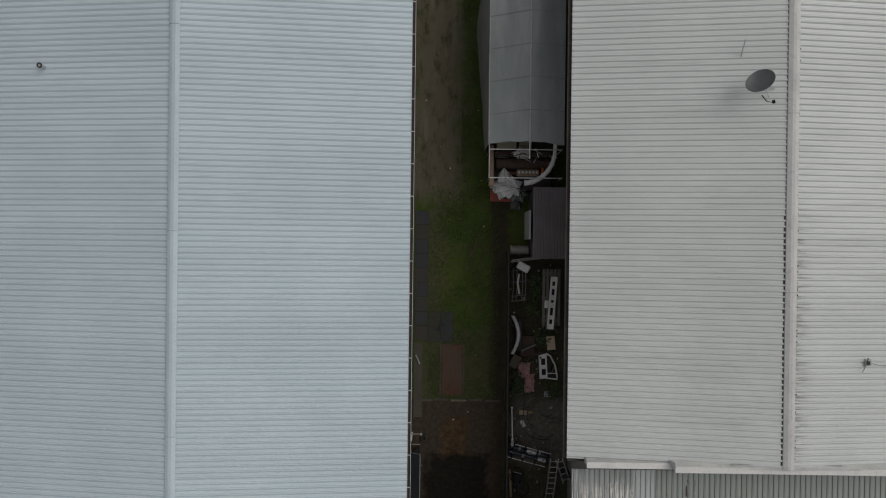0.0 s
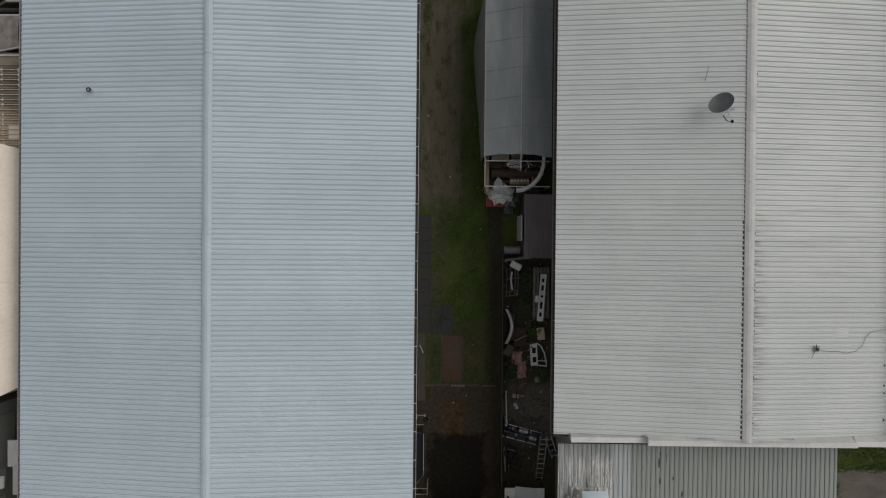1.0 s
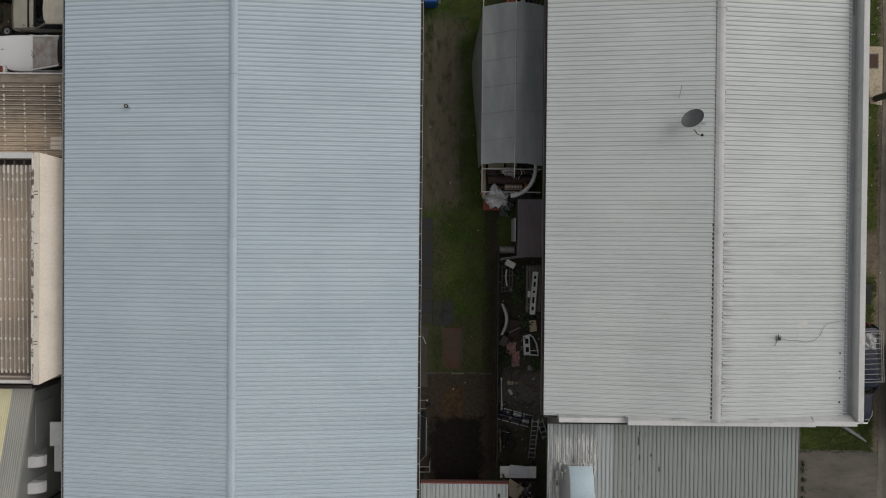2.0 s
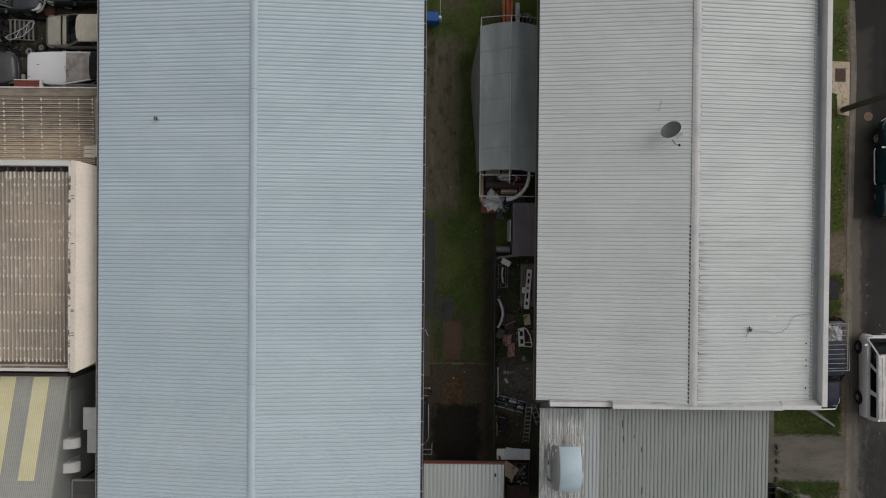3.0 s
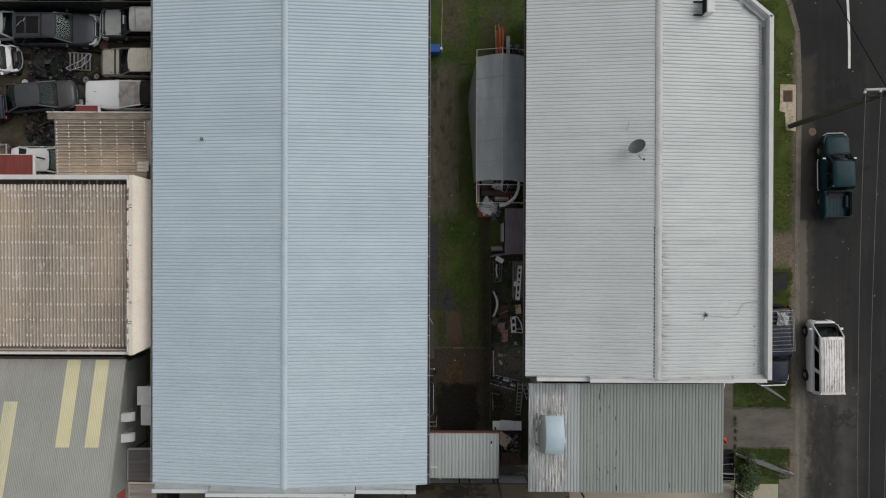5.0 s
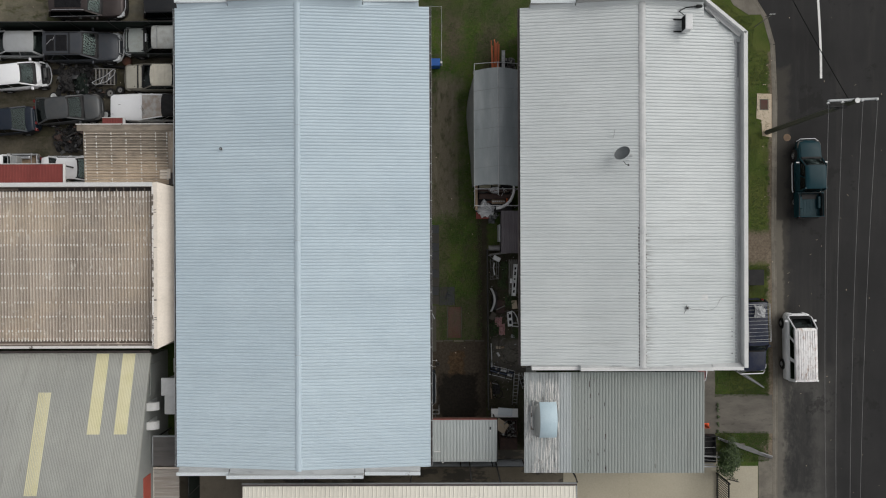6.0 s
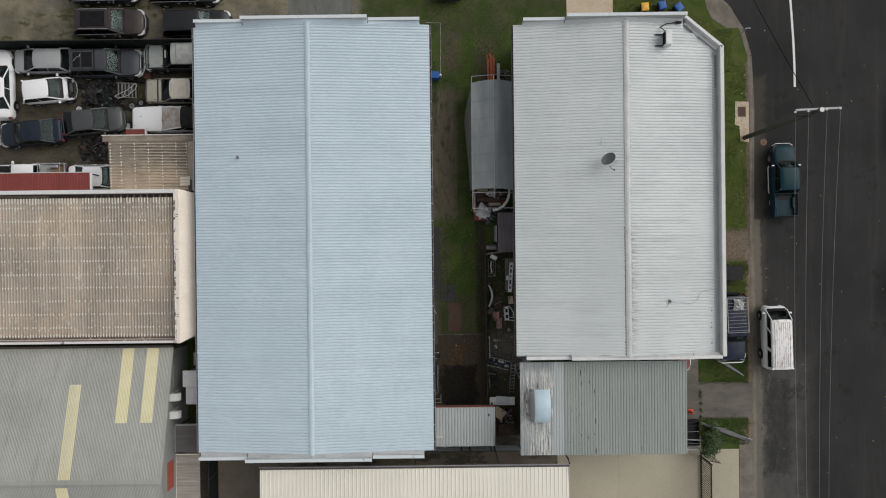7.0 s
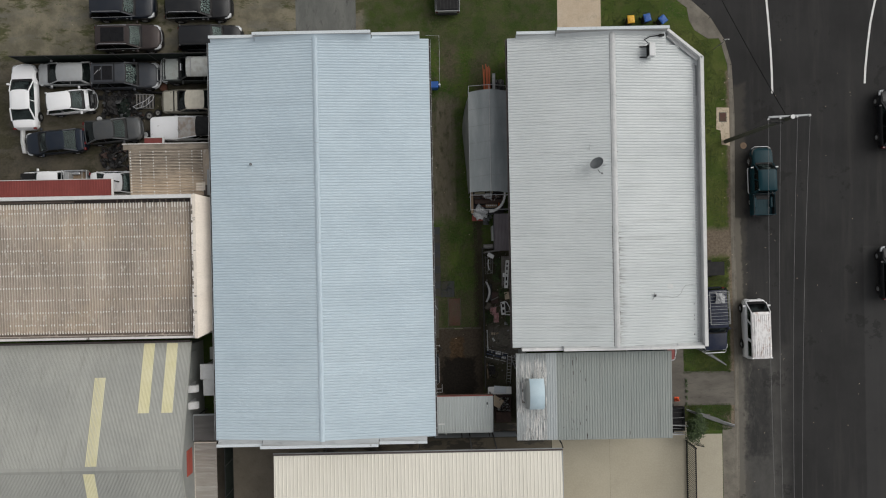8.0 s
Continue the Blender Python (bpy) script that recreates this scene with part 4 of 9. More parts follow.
# ---- the low grey shed beside it ----
def low_shed():
    x0, xm, x1, y0, y1, z0, z1 = 4.57, 7.35, 15.28, -13.7, -7.70, 4.40, 4.48
    t = thing("low_shed", "low lean-to shed with patched grey and galvanised roof", "shed")
    for a in ((x0 + 0.6, x0 + 0.75, y0 + 0.2, y1, 4.2), (x1 - 0.4, x1 - 0.25, y0 + 3.4, y1, 4.2), (x0 + 0.75, x1 - 0.4, y0 + 0.2, y0 + 0.35, 4.2)):
        wall(t, *a, material="clad")
    roof = part("roof", Geo().loft([[(x0, y0, z0 - 0.12), (x1, y0, z0 - 0.12), (x1, y0, z0 - 0.01), (x0, y0, z0 - 0.01)], [(x0, y1, z1 - 0.12), (x1, y1, z1 - 0.12), (x1, y1, z1 - 0.01), (x0, y1, z1 - 0.01)]]), "roof_grey", t)
    k = 4
    w = (xm - x0) / k
    shape = [(o * w / 0.76, h) for o, h in ribbed(0.19, 0.05, 0.032, 0.03, 4, 0.010, 0.010)]
    sheets(roof, "roof_galv", shape, "x", x0, k - 1, ((y0, z0), (y1, z1)))
    sheets(roof, "roof_galv_pale", shape, "x", x0 + (k - 1) * w, 1, ((y0, z0), (y1, z1)))
    k = 11
    w = (x1 - xm) / k
    shape = [(o * w / 0.76, h) for o, h in ribbed(0.19, 0.046, 0.028, 0.025, 4, 0.012, 0.012)]
    sheets(roof, "roof_grey", shape, "x", xm, k, ((y0 - 0.02, z0), (y1, z1)))
    for x, y, s in ((8.45, -8.4, 0.35), (8.5, -9.1, 0.25), (9.35, -9.6, 0.2), (9.4, -11.5, 0.25), (9.42, -13.45, 0.35), (8.95, -12.6, 0.15), (12.35, -13.3, 0.25), (9.0, -9.0, 0.12)):
        part("rust_patch", Geo().box(x - 0.014, x + 0.016, y - s / 2, y + s / 2, z0 + 0.036, z0 + 0.046 + (y - y0) * 0.0128), "rust_dark", roof)
    rnd = random.Random(31)
    for i in range(34):
        x, y, l = xm + rnd.choice((0.45, 0.62, 0.82, 1.02, 1.15, 1.35, 2.0, 2.05, 4.6)) + rnd.uniform(-0.02, 0.02), rnd.uniform(y0 + 0.2, y1 - 0.3), rnd.uniform(0.05, 0.22)
        part("stain", Geo().box(x - 0.015, x + 0.02, y - l / 2, y + l / 2, z0 + 0.03, z0 + 0.04 + (y - y0) * 0.0128), "rust_dark" if i % 3 else "roof_streak_dark", roof)


low_shed()


def roof_cooler():
    """Evaporative cooler: a hood with a domed top and louvred sides."""
    t = thing("roof_cooler", "pale blue evaporative cooler on the low roof", "cooler")
    part("curb", Geo().box(5.02, 6.5, -11.0, -9.35, 4.42, 4.62, 0.02), "roof_galv", t)
    part("flashing", Geo().box(4.95, 5.16, -11.1, -9.7, 4.50, 4.515, 0.005), "peel_edge", t, "white-painted flashing")
    part("body", Geo().box(5.2, 6.3, -11.3, -9.5, 4.62, 5.0, 0.03), "clad", t)
    arch = [(-11.46 + 2.1 * k / 10, 4.95 + 0.5 * math.sin(math.pi * k / 10) ** 0.7) for k in range(11)]
    ring = lambda x, d: [(x, y, z - d) for y, z in arch] + [(x, -9.4, 4.9), (x, -11.42, 4.9)]
    part("hood", Geo().loft([ring(5.40, 0.03), ring(5.44, 0), ring(6.36, 0), ring(6.40, 0.03)]), "cooler", t, smooth=40)
    part("hood_seam", Geo().box(5.43, 6.37, -10.425, -10.405, 5.448, 5.456), "cap_blue", t)
    part("end_panel", Geo().loft([[(x - 0.03 - b * math.sin(math.pi * k / 10), y, z - d) for k, (y, z) in enumerate(arch)] for x, d, b in ((5.43, 0.03, 0.0), (5.36, 0.10, 0.04), (5.27, 0.24, 0.06), (5.2, 0.5, 0.05))], closed=False), "clad", t, "dark grey-green pad panel", smooth=40)
    for z in (4.72, 4.82, 4.92):
        part("louvre", Geo().box(5.10, 5.17, -11.1, -9.6, z, z + 0.03), "clad", t)


def peeling_paint():
    """Ridges of thick white roof paint left between the ribs round the cooler."""
    rnd = random.Random(17)
    g = Geo()
    at = lambda y: 4.40 + (y + 13.7) * 0.0133
    for i in range(15):
        x = 4.6 + i * 0.174
        runs = [(-9.3 + rnd.uniform(0, 0.15), rnd.uniform(0.15, 1.2)), (-12.6 + rnd.uniform(0, 0.5), rnd.uniform(0.2, 0.9))]
        if x < 5.0:
            runs.append((-11.2 + rnd.uniform(0, 0.6), rnd.uniform(0.5, 1.5)))
        for y, l in runs:
            if x > 5.0 and rnd.random() < 0.2:
                continue
            c = rnd.uniform(0.008, 0.016)
            pts = [(x + rnd.uniform(-0.006, 0.006), y + l * f / 5, c * (1.2 - abs(f - 2) * 0.25) * rnd.uniform(0.7, 1.2)) for f in range(6)]
            g.loft([[(px - h, py, at(py) + 0.010), (px + h, py, at(py) + 0.010), (px + h, py, at(py) + 0.042), (px - h, py, at(py) + 0.042)] for px, py, h in pts])
    tagged(part("peeling_paint", g, "white_plastic", bpy.data.objects["low_shed"]), "thick white roof paint peeling in streaks", kind="stuff")


roof_cooler()
peeling_paint()


# ---- cream roof to the south ----
def cream_shed():
    x0, x1, y0, y1, z0, z1 = -12.1, 7.55, -30.0, -14.3, 5.55, 4.95
    t = thing("cream_shed", "shed with a clean cream ribbed roof and dark gutter", "warehouse")
    for a in ((x0 + 0.1, x0 + 0.3, y0, y1 - 6.0, 4.8), (x1 - 0.3, x1 - 0.1, y0, y1 - 6.0, 4.8), (x0 + 0.3, x1 - 0.3, y1 - 6.2, y1 - 6.0, 4.8), (x0 + 0.3, x1 - 0.3, y0, y0 + 0.2, 5.2)):
        wall(t, *a, material="cream_wall" if a[3] - a[2] > 1 or a[4] > 5 else "roof_dark")
    roof = part("roof", Geo().loft([[(x0, y0, z0 - 0.12), (x1, y0, z0 - 0.12), (x1, y0, z0 - 0.01), (x0, y0, z0 - 0.01)], [(x0, y1, z1 - 0.12), (x1, y1, z1 - 0.12), (x1, y1, z1 - 0.01), (x0, y1, z1 - 0.01)]]), "roof_cream", t)
    k = 26
    w = (x1 - x0) / k
    shape = [(o * w / 0.76, h) for o, h in profile(0.2533, 0.075, 0.035, 0.024, 3)]
    sheets(roof, "roof_cream", shape, "x", x0, k, ((y0, z0), (y1, z1)))
    part("gutter", Geo().box(x0 - 0.05, x1 + 0.05, y1 + 0.01, y1 + 0.14, z1 - 0.14, z1 + 0.0), "gutter_dark", t)
    part("gutter_lip", Geo().box(x0 - 0.05, x1 + 0.05, y1 + 0.14, y1 + 0.16, z1 - 0.14, z1 + 0.03), "cap_grey", t)
    part("barge", Geo().box(x1 + 0.01, x1 + 0.06, y0, y1, z1 - 0.12, z1 + 0.06), "cap_grey", t)
    for x in (-8.6, -2.2, 1.4, 3.1):
        part("post", Geo().box(x - 0.04, x + 0.04, y1 + 0.17, y1 + 0.25, -0.05, z1 - 0.1), "dark_steel", t)
        part("post_arm", Geo().box(x - 0.03, x + 0.03, y1 - 0.3, y1 + 0.17, z1 - 0.24, z1 - 0.16), "dark_steel", t)


cream_shed()


# ---- brown-roofed block to the west ----
def brown_block():
    x0, x1, y0, y1, zp, zr = -48.0, -17.15, -6.15, 3.65, 4.80, 4.25
    t = thing("brown_roof_shed", "cream shed with a grimy brown corrugated roof inside parapets", "warehouse")
    wall(t, x1 - 0.2, x1, y0, y1, zp, "cream_wall")
    slope = lambda y, cut: [(x1 + 0.02, y, zp - 0.02), (x1 + 0.92, y + cut, zp - 0.75), (x1 + 0.92, y + cut, zp - 0.80), (x1 + 0.003, y, zp - 0.12)]
    for a, b in ((y0 - 0.03, y0 + 4.45), (y0 + 4.46, y1 + 0.03)):
        part("fascia", Geo().loft([slope(a, 0.5 if a < y0 else 0), slope(b, -0.25 if b > y1 else 0)]), "cream_wall", t, "sloping cream fascia panel")
    part("upstand", Geo().loft([[(x1 - 0.205, y, zp - 0.05), (x1 - 0.42, y, zr + 0.02), (x1 - 0.42, y, zr - 0.1), (x1 - 0.205, y, zr - 0.1)] for y in (y0 + 0.4, y1 - 0.4)]), "peeling", t)
    wall(t, x0, x1 - 0.2, y1 - 0.2, y1, zp, "cream_wall")
    wall(t, x0, x1 - 0.2, y0, y0 + 0.2, zp - 0.25, "cream_wall")
    wall(t, x0, x0 + 0.2, y0 + 0.2, y1 - 0.2, zp, "cream_wall")
    part("parapet_cap", Geo().box(x1 - 0.19, x1 + 0.03, y0 - 0.03, y1 + 0.03, zp + 0.002, zp + 0.04, 0.01), "cream_wall", t)
    part("peeling_edge", Geo().box(x1 - 0.30, x1 - 0.195, y0 + 0.1, y1 - 0.2, zp - 0.06, zp + 0.03, 0.01), "peel_edge", t, "white paint peeling off the dark edge")
    for y in (2.04, 1.9, -0.17, -3.26, -3.32, -4.33, -4.45):
        part("scuff", Geo().box(x1 - 0.17, x1 - 0.02, y - 0.02, y + 0.02, zp + 0.039, zp + 0.043), "roof_streak_dark", t)
    part("parapet_cap", Geo().box(x0, x1 - 0.25, y1 - 0.22, y1 + 0.03, zp + 0.002, zp + 0.04, 0.01), "cap_white", t)
    part("parapet_cap", Geo().box(x0, x1 - 0.25, y0 - 0.03, y0 + 0.12, zp - 0.248, zp - 0.21, 0.01), "dirty_white", t)
    part("cap_return", Geo().box(x0, x1 - 0.25, y0 + 0.125, y0 + 0.22, zp - 0.256, zp - 0.22), "peeling", t)
    part("box_gutter", Geo().box(x0, x1 - 0.2, y0 + 0.2, y0 + 0.5, 4.0, 4.05), "peeling", t)
    # Near-black gutter paints the north parapet's shadow; the south one is paler.
    part("box_gutter", Geo().box(x0, x1 - 0.2, y1 - 0.55, y1 - 0.2, 4.0, 4.05), "gutter_dark", t)
    for i in range(13):
        x = x1 - 0.5 - i * 0.42
        part("gutter_strap", Geo().box(x - 0.03, x + 0.03, y1 - 0.55, y1 - 0.21, 4.3, 4.33), "peeling", t)
    part("gutter_board", Geo().box(x1 - 15.2, x1 - 8.6, y1 - 0.4, y1 - 0.25, 4.1, 4.2, 0.01), "peeling", t)
    roof = part("roof", Geo().loft([[(x0, y0 + 0.45, zr - 0.3), (x1 - 0.2, y0 + 0.45, zr - 0.3), (x1 - 0.2, y0 + 0.45, zr - 0.1), (x0, y0 + 0.45, zr - 0.1)],
                                    [(x0, y1 - 0.5, zr - 0.1), (x1 - 0.2, y1 - 0.5, zr - 0.1), (x1 - 0.2, y1 - 0.5, zr + 0.1), (x0, y1 - 0.5, zr + 0.1)]]), "roof_brown", t)
    k = 20
    w = 0.76
    sheets(roof, "roof_brown", [(o, h) for o, h in profile(0.19, 0.12, 0.055, 0.075, 4)], "x", x1 - 0.3 - k * w, k, ((y0 + 0.42, zr - 0.1), (y1 - 0.48, zr + 0.1)), crown="roof_crown")
    g = Geo()
    for r in range(10):
        y = y0 + 1.0 + r * 0.86
        z = zr - 0.1 + 0.2 * (y - y0 - 0.45) / (y1 - y0 - 0.95)
        for i in range(k * 4):
            if random.random() < 0.8:
                x = x1 - 0.3 - k * w + (i + 0.5) * 0.19
                g.box(x - 0.032, x + 0.032, y - 0.05 - random.random() * 0.05, y + 0.04, z + 0.07, z + 0.1)
    tagged(part("roof_screw", g, "screw", t), "rows of pale screw caps", kind="stuff")
    g = Geo()
    for i in range(k * 4):
        x = x1 - 0.3 - k * w + (i + 0.5) * 0.19
        a, b, c = 0.28 + random.random() * 0.14, 0.05 + random.random() * 0.12, random.uniform(0.028, 0.040)
        if random.random() < 0.95:
            g.box(x - c, x + c, y1 - 0.47 - a, y1 - 0.46, zr + 0.14, zr + 0.186)
        g.box(x - 0.03, x + 0.03, y0 + 0.36, y0 + 0.42 + b, zr - 0.08, zr - 0.012)
    tagged(part("sheet_end_paint", g, "roof_tip", t), "white-painted sheet ends", kind="stuff")


brown_block()


def brown_leanto():
    x0, x1, y0, y1, zn, zs = -22.4, -16.75, 3.72, 7.36, 3.05, 2.85
    t = thing("brown_leanto", "small open shed with a stained brown ribbed roof", "shed")
    for x in (x0 + 0.15, x1 - 0.15):
        for y in (y0 + 0.2, y1 - 0.15):
            part("post", Geo().box(x - 0.05, x + 0.05, y - 0.05, y + 0.05, -0.05, 2.75), "dark_steel", t)
    roof = part("roof", Geo().loft([[(x0, y0, zs - 0.1), (x1, y0, zs - 0.1), (x1, y0, zs - 0.01), (x0, y0, zs - 0.01)], [(x0, y1, zn - 0.1), (x1, y1, zn - 0.1), (x1, y1, zn - 0.01), (x0, y1, zn - 0.01)]]), "roof_brown", t)
    fall = lambda y: zs + (zn - zs) * (y - y0) / (y1 - y0)
    k, w = 4, 3.2 / 4
    s0, s1 = x0 + 0.05, x1 - 0.42
    shape = [(o * w / 0.76, h) for o, h in ribbed(0.19, 0.07, 0.034, 0.05, 4, 0.03, 0.02)]
    for i in range(k):
        ya = y0 + 0.02 + i * w
        g = Geo()
        lo = [(s0, ya + o, fall(ya + o) + h + 0.004) for o, h in shape]
        hi = [(s1, ya + o, fall(ya + o) + h + 0.004) for o, h in shape]
        g.loft([lo, hi], closed=False)
        me = g.data("roof_sheet", "roof_tan")
        # Paler crown faces paint the highlight along each rib.
        me.materials.append(M["roof_crown"])
        for f, ((_, a), (_, b)) in enumerate(zip(shape, shape[1:])):
            if min(a, b) > 0.045:
                me.polygons[f].material_index = 1
        part("roof_sheet", me, None, roof)
    part("end_flashing", Geo().box(x0 - 0.35, x1, y1 - 0.36, y1 + 0.02, zn + 0.01, zn + 0.07, 0.01), "roof_tan", t)
    part("barge", Geo().box(x0 - 0.4, x1 + 0.02, y1 + 0.02, y1 + 0.08, zn - 0.1, zn + 0.12, 0.01), "dirty_white", t)
    part("gutter", Geo().box(x1 - 0.41, x1 - 0.17, y0, y1 - 0.3, zs - 0.02, zs + 0.03), "gutter_dark", t)
    part("gutter_board", Geo().box(x1 - 0.165, x1, y0, y1 - 0.3, zs - 0.05, zs + 0.09, 0.01), "cap_grey", t)
    part("patch_sheet", Geo().box(x1 - 0.95, x1 - 0.3, y0 + 0.35, y0 + 0.95, fall(y0 + 0.6) + 0.05, fall(y0 + 0.6) + 0.06), "cream_wall", t)
    g = Geo()
    for x in (s0 + 0.1, *(s0 + 0.79 + 0.915 * c for c in range(5)), s1 - 0.04):
        for r in range(16):
            y, s = y0 + 0.12 + r * 0.2, random.random()
            if s > 0.06:
                g.box(x - 0.03 - s * 0.03, x + 0.035, y - 0.022, y + 0.022, fall(y) + 0.05, fall(y) + 0.1)
                if s > 0.4:
                    g.box(x - 0.02, x + 0.016 * s + 0.005, y - 0.03 - 0.05 * s, y + 0.06, fall(y) + 0.03, fall(y) + 0.096)
    tagged(part("roof_screw", g, "screw", t), "rows of pale screw caps", kind="stuff")


brown_leanto()


def red_awning(x0, x1, y0, y1, z):
    t = thing("red_awning", "oxide red flat awning roof with a white edge", "awning")
    roof = part("roof", Geo().box(x0, x1, y0, y1, z - 0.08, z), "roof_red", t)
    k = max(1, round((x1 - x0) / 0.76))
    w = (x1 - x0) / k
    sheets(roof, "roof_red", [(o * w / 0.76, h) for o, h in profile(0.19, 0.04, 0.022, 0.02, 4)], "x", x0, k, ((y0, z), (y1, z)))
    part("barge", Geo().box(x1 + 0.003, x1 + 0.12, y0, y1, z - 0.1, z + 0.07, 0.01), "cap_white", t)
    part("barge", Geo().box(x0, x1 + 0.12, y1 + 0.003, y1 + 0.05, z - 0.1, z + 0.05, 0.01), "cap_white", t)
    for x in ((x0 + 0.1, x1 - 0.1) if x1 - x0 < 4 else (x0 + 0.1, (x0 + x1) / 2, x1 - 0.1)):
        part("post", Geo().box(x - 0.04, x + 0.04, y1 - 0.1, y1 - 0.02, -0.02, z - 0.08), "dark_steel", t)


red_awning(-44.0, -23.75, 3.72, 5.0, 2.8)
red_awning(-21.6, -20.3, 7.45, 7.95, 2.2)


# ---- grey-green shed in the south-west ----
def olive_shed():
    x0, x1, yn, yr, ys, ze, zr = -32.3, -18.12, -6.6, -14.75, -24.0, 3.65, 5.95
    t = thing("grey_green_shed", "grey-green gabled shed with yellow skylight strips", "warehouse")
    for xa, xb in ((x0 + 0.2, x0 + 0.35), (x1 - 0.45, x1 - 0.3)):
        side = lambda x: [(x, yn - 0.3, -0.2), (x, yn - 0.3, ze - 0.15), (x, yr, zr - 0.22), (x, ys, 3.1), (x, ys, -0.2)]
        part("wall", Geo().loft([side(xa), side(xb)]), "clad", t)
    wall(t, x0 + 0.35, x1 - 0.45, yn - 0.45, yn - 0.3, ze - 0.2, "clad")
    wall(t, x0 + 0.35, x1 - 0.45, ys, ys + 0.15, 3.0, "clad")
    zs = zr - (zr - ze) * (yr - ys) / (yn - yr)
    deck = lambda x: [(x, yn, ze - 0.1), (x, yn, ze - 0.01), (x, yr, zr - 0.01), (x, ys, zs - 0.01), (x, ys, zs - 0.1), (x, yr, zr - 0.12)]
    roof = part("roof", Geo().loft([deck(x0), deck(x1)]), "roof_olive", t)
    k, w = 19, (x1 - x0) / 19
    shape = [(o * w / 0.76, h) for o, h in wavy(0.095, 0.018, 8, 4)]
    sheets(roof, "roof_olive", shape, "x", x0, k, ((yr, zr), (yn, ze)))
    sheets(roof, "roof_olive", shape, "x", x0, k, ((ys, zs), (yr, zr)))
    part("ridge_cap", Geo().loft([[(x, yr - 0.2, zr - 0.02), (x, yr, zr + 0.05), (x, yr + 0.2, zr - 0.02), (x, yr, zr + 0.0)] for x in (x0, x1)]), "roof_olive", roof)
    for e in (-1, 1):
        end = yn if e > 0 else ys
        ez = ze if e > 0 else zs
        part("barge", Geo().loft([[(x1 + 0.003, yr, zr - 0.14), (x1 + 0.003, yr, zr + 0.05), (x1 + 0.1, yr, zr + 0.04), (x1 + 0.1, yr, zr - 0.14)],
                                  [(x1 + 0.003, end, ez - 0.14), (x1 + 0.003, end, ez + 0.05), (x1 + 0.1, end, ez + 0.04), (x1 + 0.1, end, ez - 0.14)]]), "roof_olive", roof)
    part("gutter", Geo().box(x0, x1, yn + 0.01, yn + 0.14, ze - 0.14, ze - 0.02), "gutter_dark", t)
    at = lambda y: zr + (ze - zr) * (y - yr) / (yn - yr) if y > yr else zr + (zs - zr) * (y - yr) / (ys - yr)
    sk = [(o, h) for o, h in wavy(0.095, 0.010, 8, 4)]
    for x, ya, yb in ((-21.3, -11.2, yn - 0.02), (-19.7, -11.2, yn - 0.02), (-24.5, -14.5, -8.85), (-24.65, -20.0, -15.0)):
        sheets(roof, "skylight", sk, "x", x, 1, ((ya, at(ya) + 0.012), (yb, at(yb) + 0.012)), name="skylight")
    part("sign_panel", Geo().box(x1 - 0.298, x1 - 0.26, -15.95, -14.15, 2.9, 3.9), "red_sign", t, "plain red sign panel")


olive_shed()

# ---- vehicles ----
# body stations: share of the length from the tail, height of the shoulder, share of the width
SEDAN = dict(body=[(0, 0.52, 0.62), (0.008, 0.74, 0.76), (0.03, 0.92, 0.88), (0.10, 0.98, 0.96), (0.22, 0.96, 1), (0.5, 0.92, 1), (0.72, 0.93, 0.99), (0.84, 0.88, 0.96), (0.92, 0.80, 0.89), (0.965, 0.72, 0.78), (0.99, 0.64, 0.64), (1, 0.5, 0.48)],
             cabin=(0.13, 0.30, 0.56, 0.74), h=1.45, belt=0.90)
HATCH = dict(body=[(0, 0.55, 0.66), (0.01, 0.85, 0.82), (0.05, 0.95, 0.93), (0.2, 0.95, 1), (0.5, 0.93, 1), (0.72, 0.95, 0.99), (0.84, 0.90, 0.95), (0.92, 0.80, 0.86), (0.97, 0.70, 0.74), (1, 0.5, 0.50)],
             cabin=(0.03, 0.12, 0.55, 0.76), h=1.5, belt=0.92)
FASTBACK = dict(SEDAN, cabin=(0.055, 0.25, 0.55, 0.755))
SUV = dict(body=[(0, 0.6, 0.70), (0.008, 0.95, 0.83), (0.04, 1.06, 0.94), (0.2, 1.06, 1), (0.5, 1.03, 1), (0.71, 1.06, 0.99), (0.85, 1.01, 0.96), (0.93, 0.92, 0.88), (0.97, 0.82, 0.77), (0.99, 0.70, 0.64), (1, 0.55, 0.50)],
           cabin=(0.02, 0.09, 0.56, 0.715), h=1.75, belt=1.02)
FOURWD = dict(body=[(0, 0.7, 0.84), (0.006, 1.0, 0.92), (0.02, 1.1, 0.97), (0.3, 1.1, 1), (0.68, 1.1, 1), (0.74, 1.12, 0.98), (0.93, 1.07, 0.94), (0.975, 0.98, 0.88), (0.99, 0.85, 0.80), (1, 0.6, 0.70)],
              cabin=(0.015, 0.04, 0.60, 0.70), h=1.85, belt=1.08)
UTE = dict(body=[(0.325, 0.62, 0.94), (0.335, 0.98, 0.97), (0.5, 1.0, 1), (0.68, 1.02, 1), (0.76, 1.03, 0.98), (0.92, 0.97, 0.94), (0.97, 0.88, 0.86), (0.99, 0.75, 0.78), (1, 0.6, 0.66)],
           cabin=(0.34, 0.365, 0.645, 0.755), h=1.70, belt=0.98)
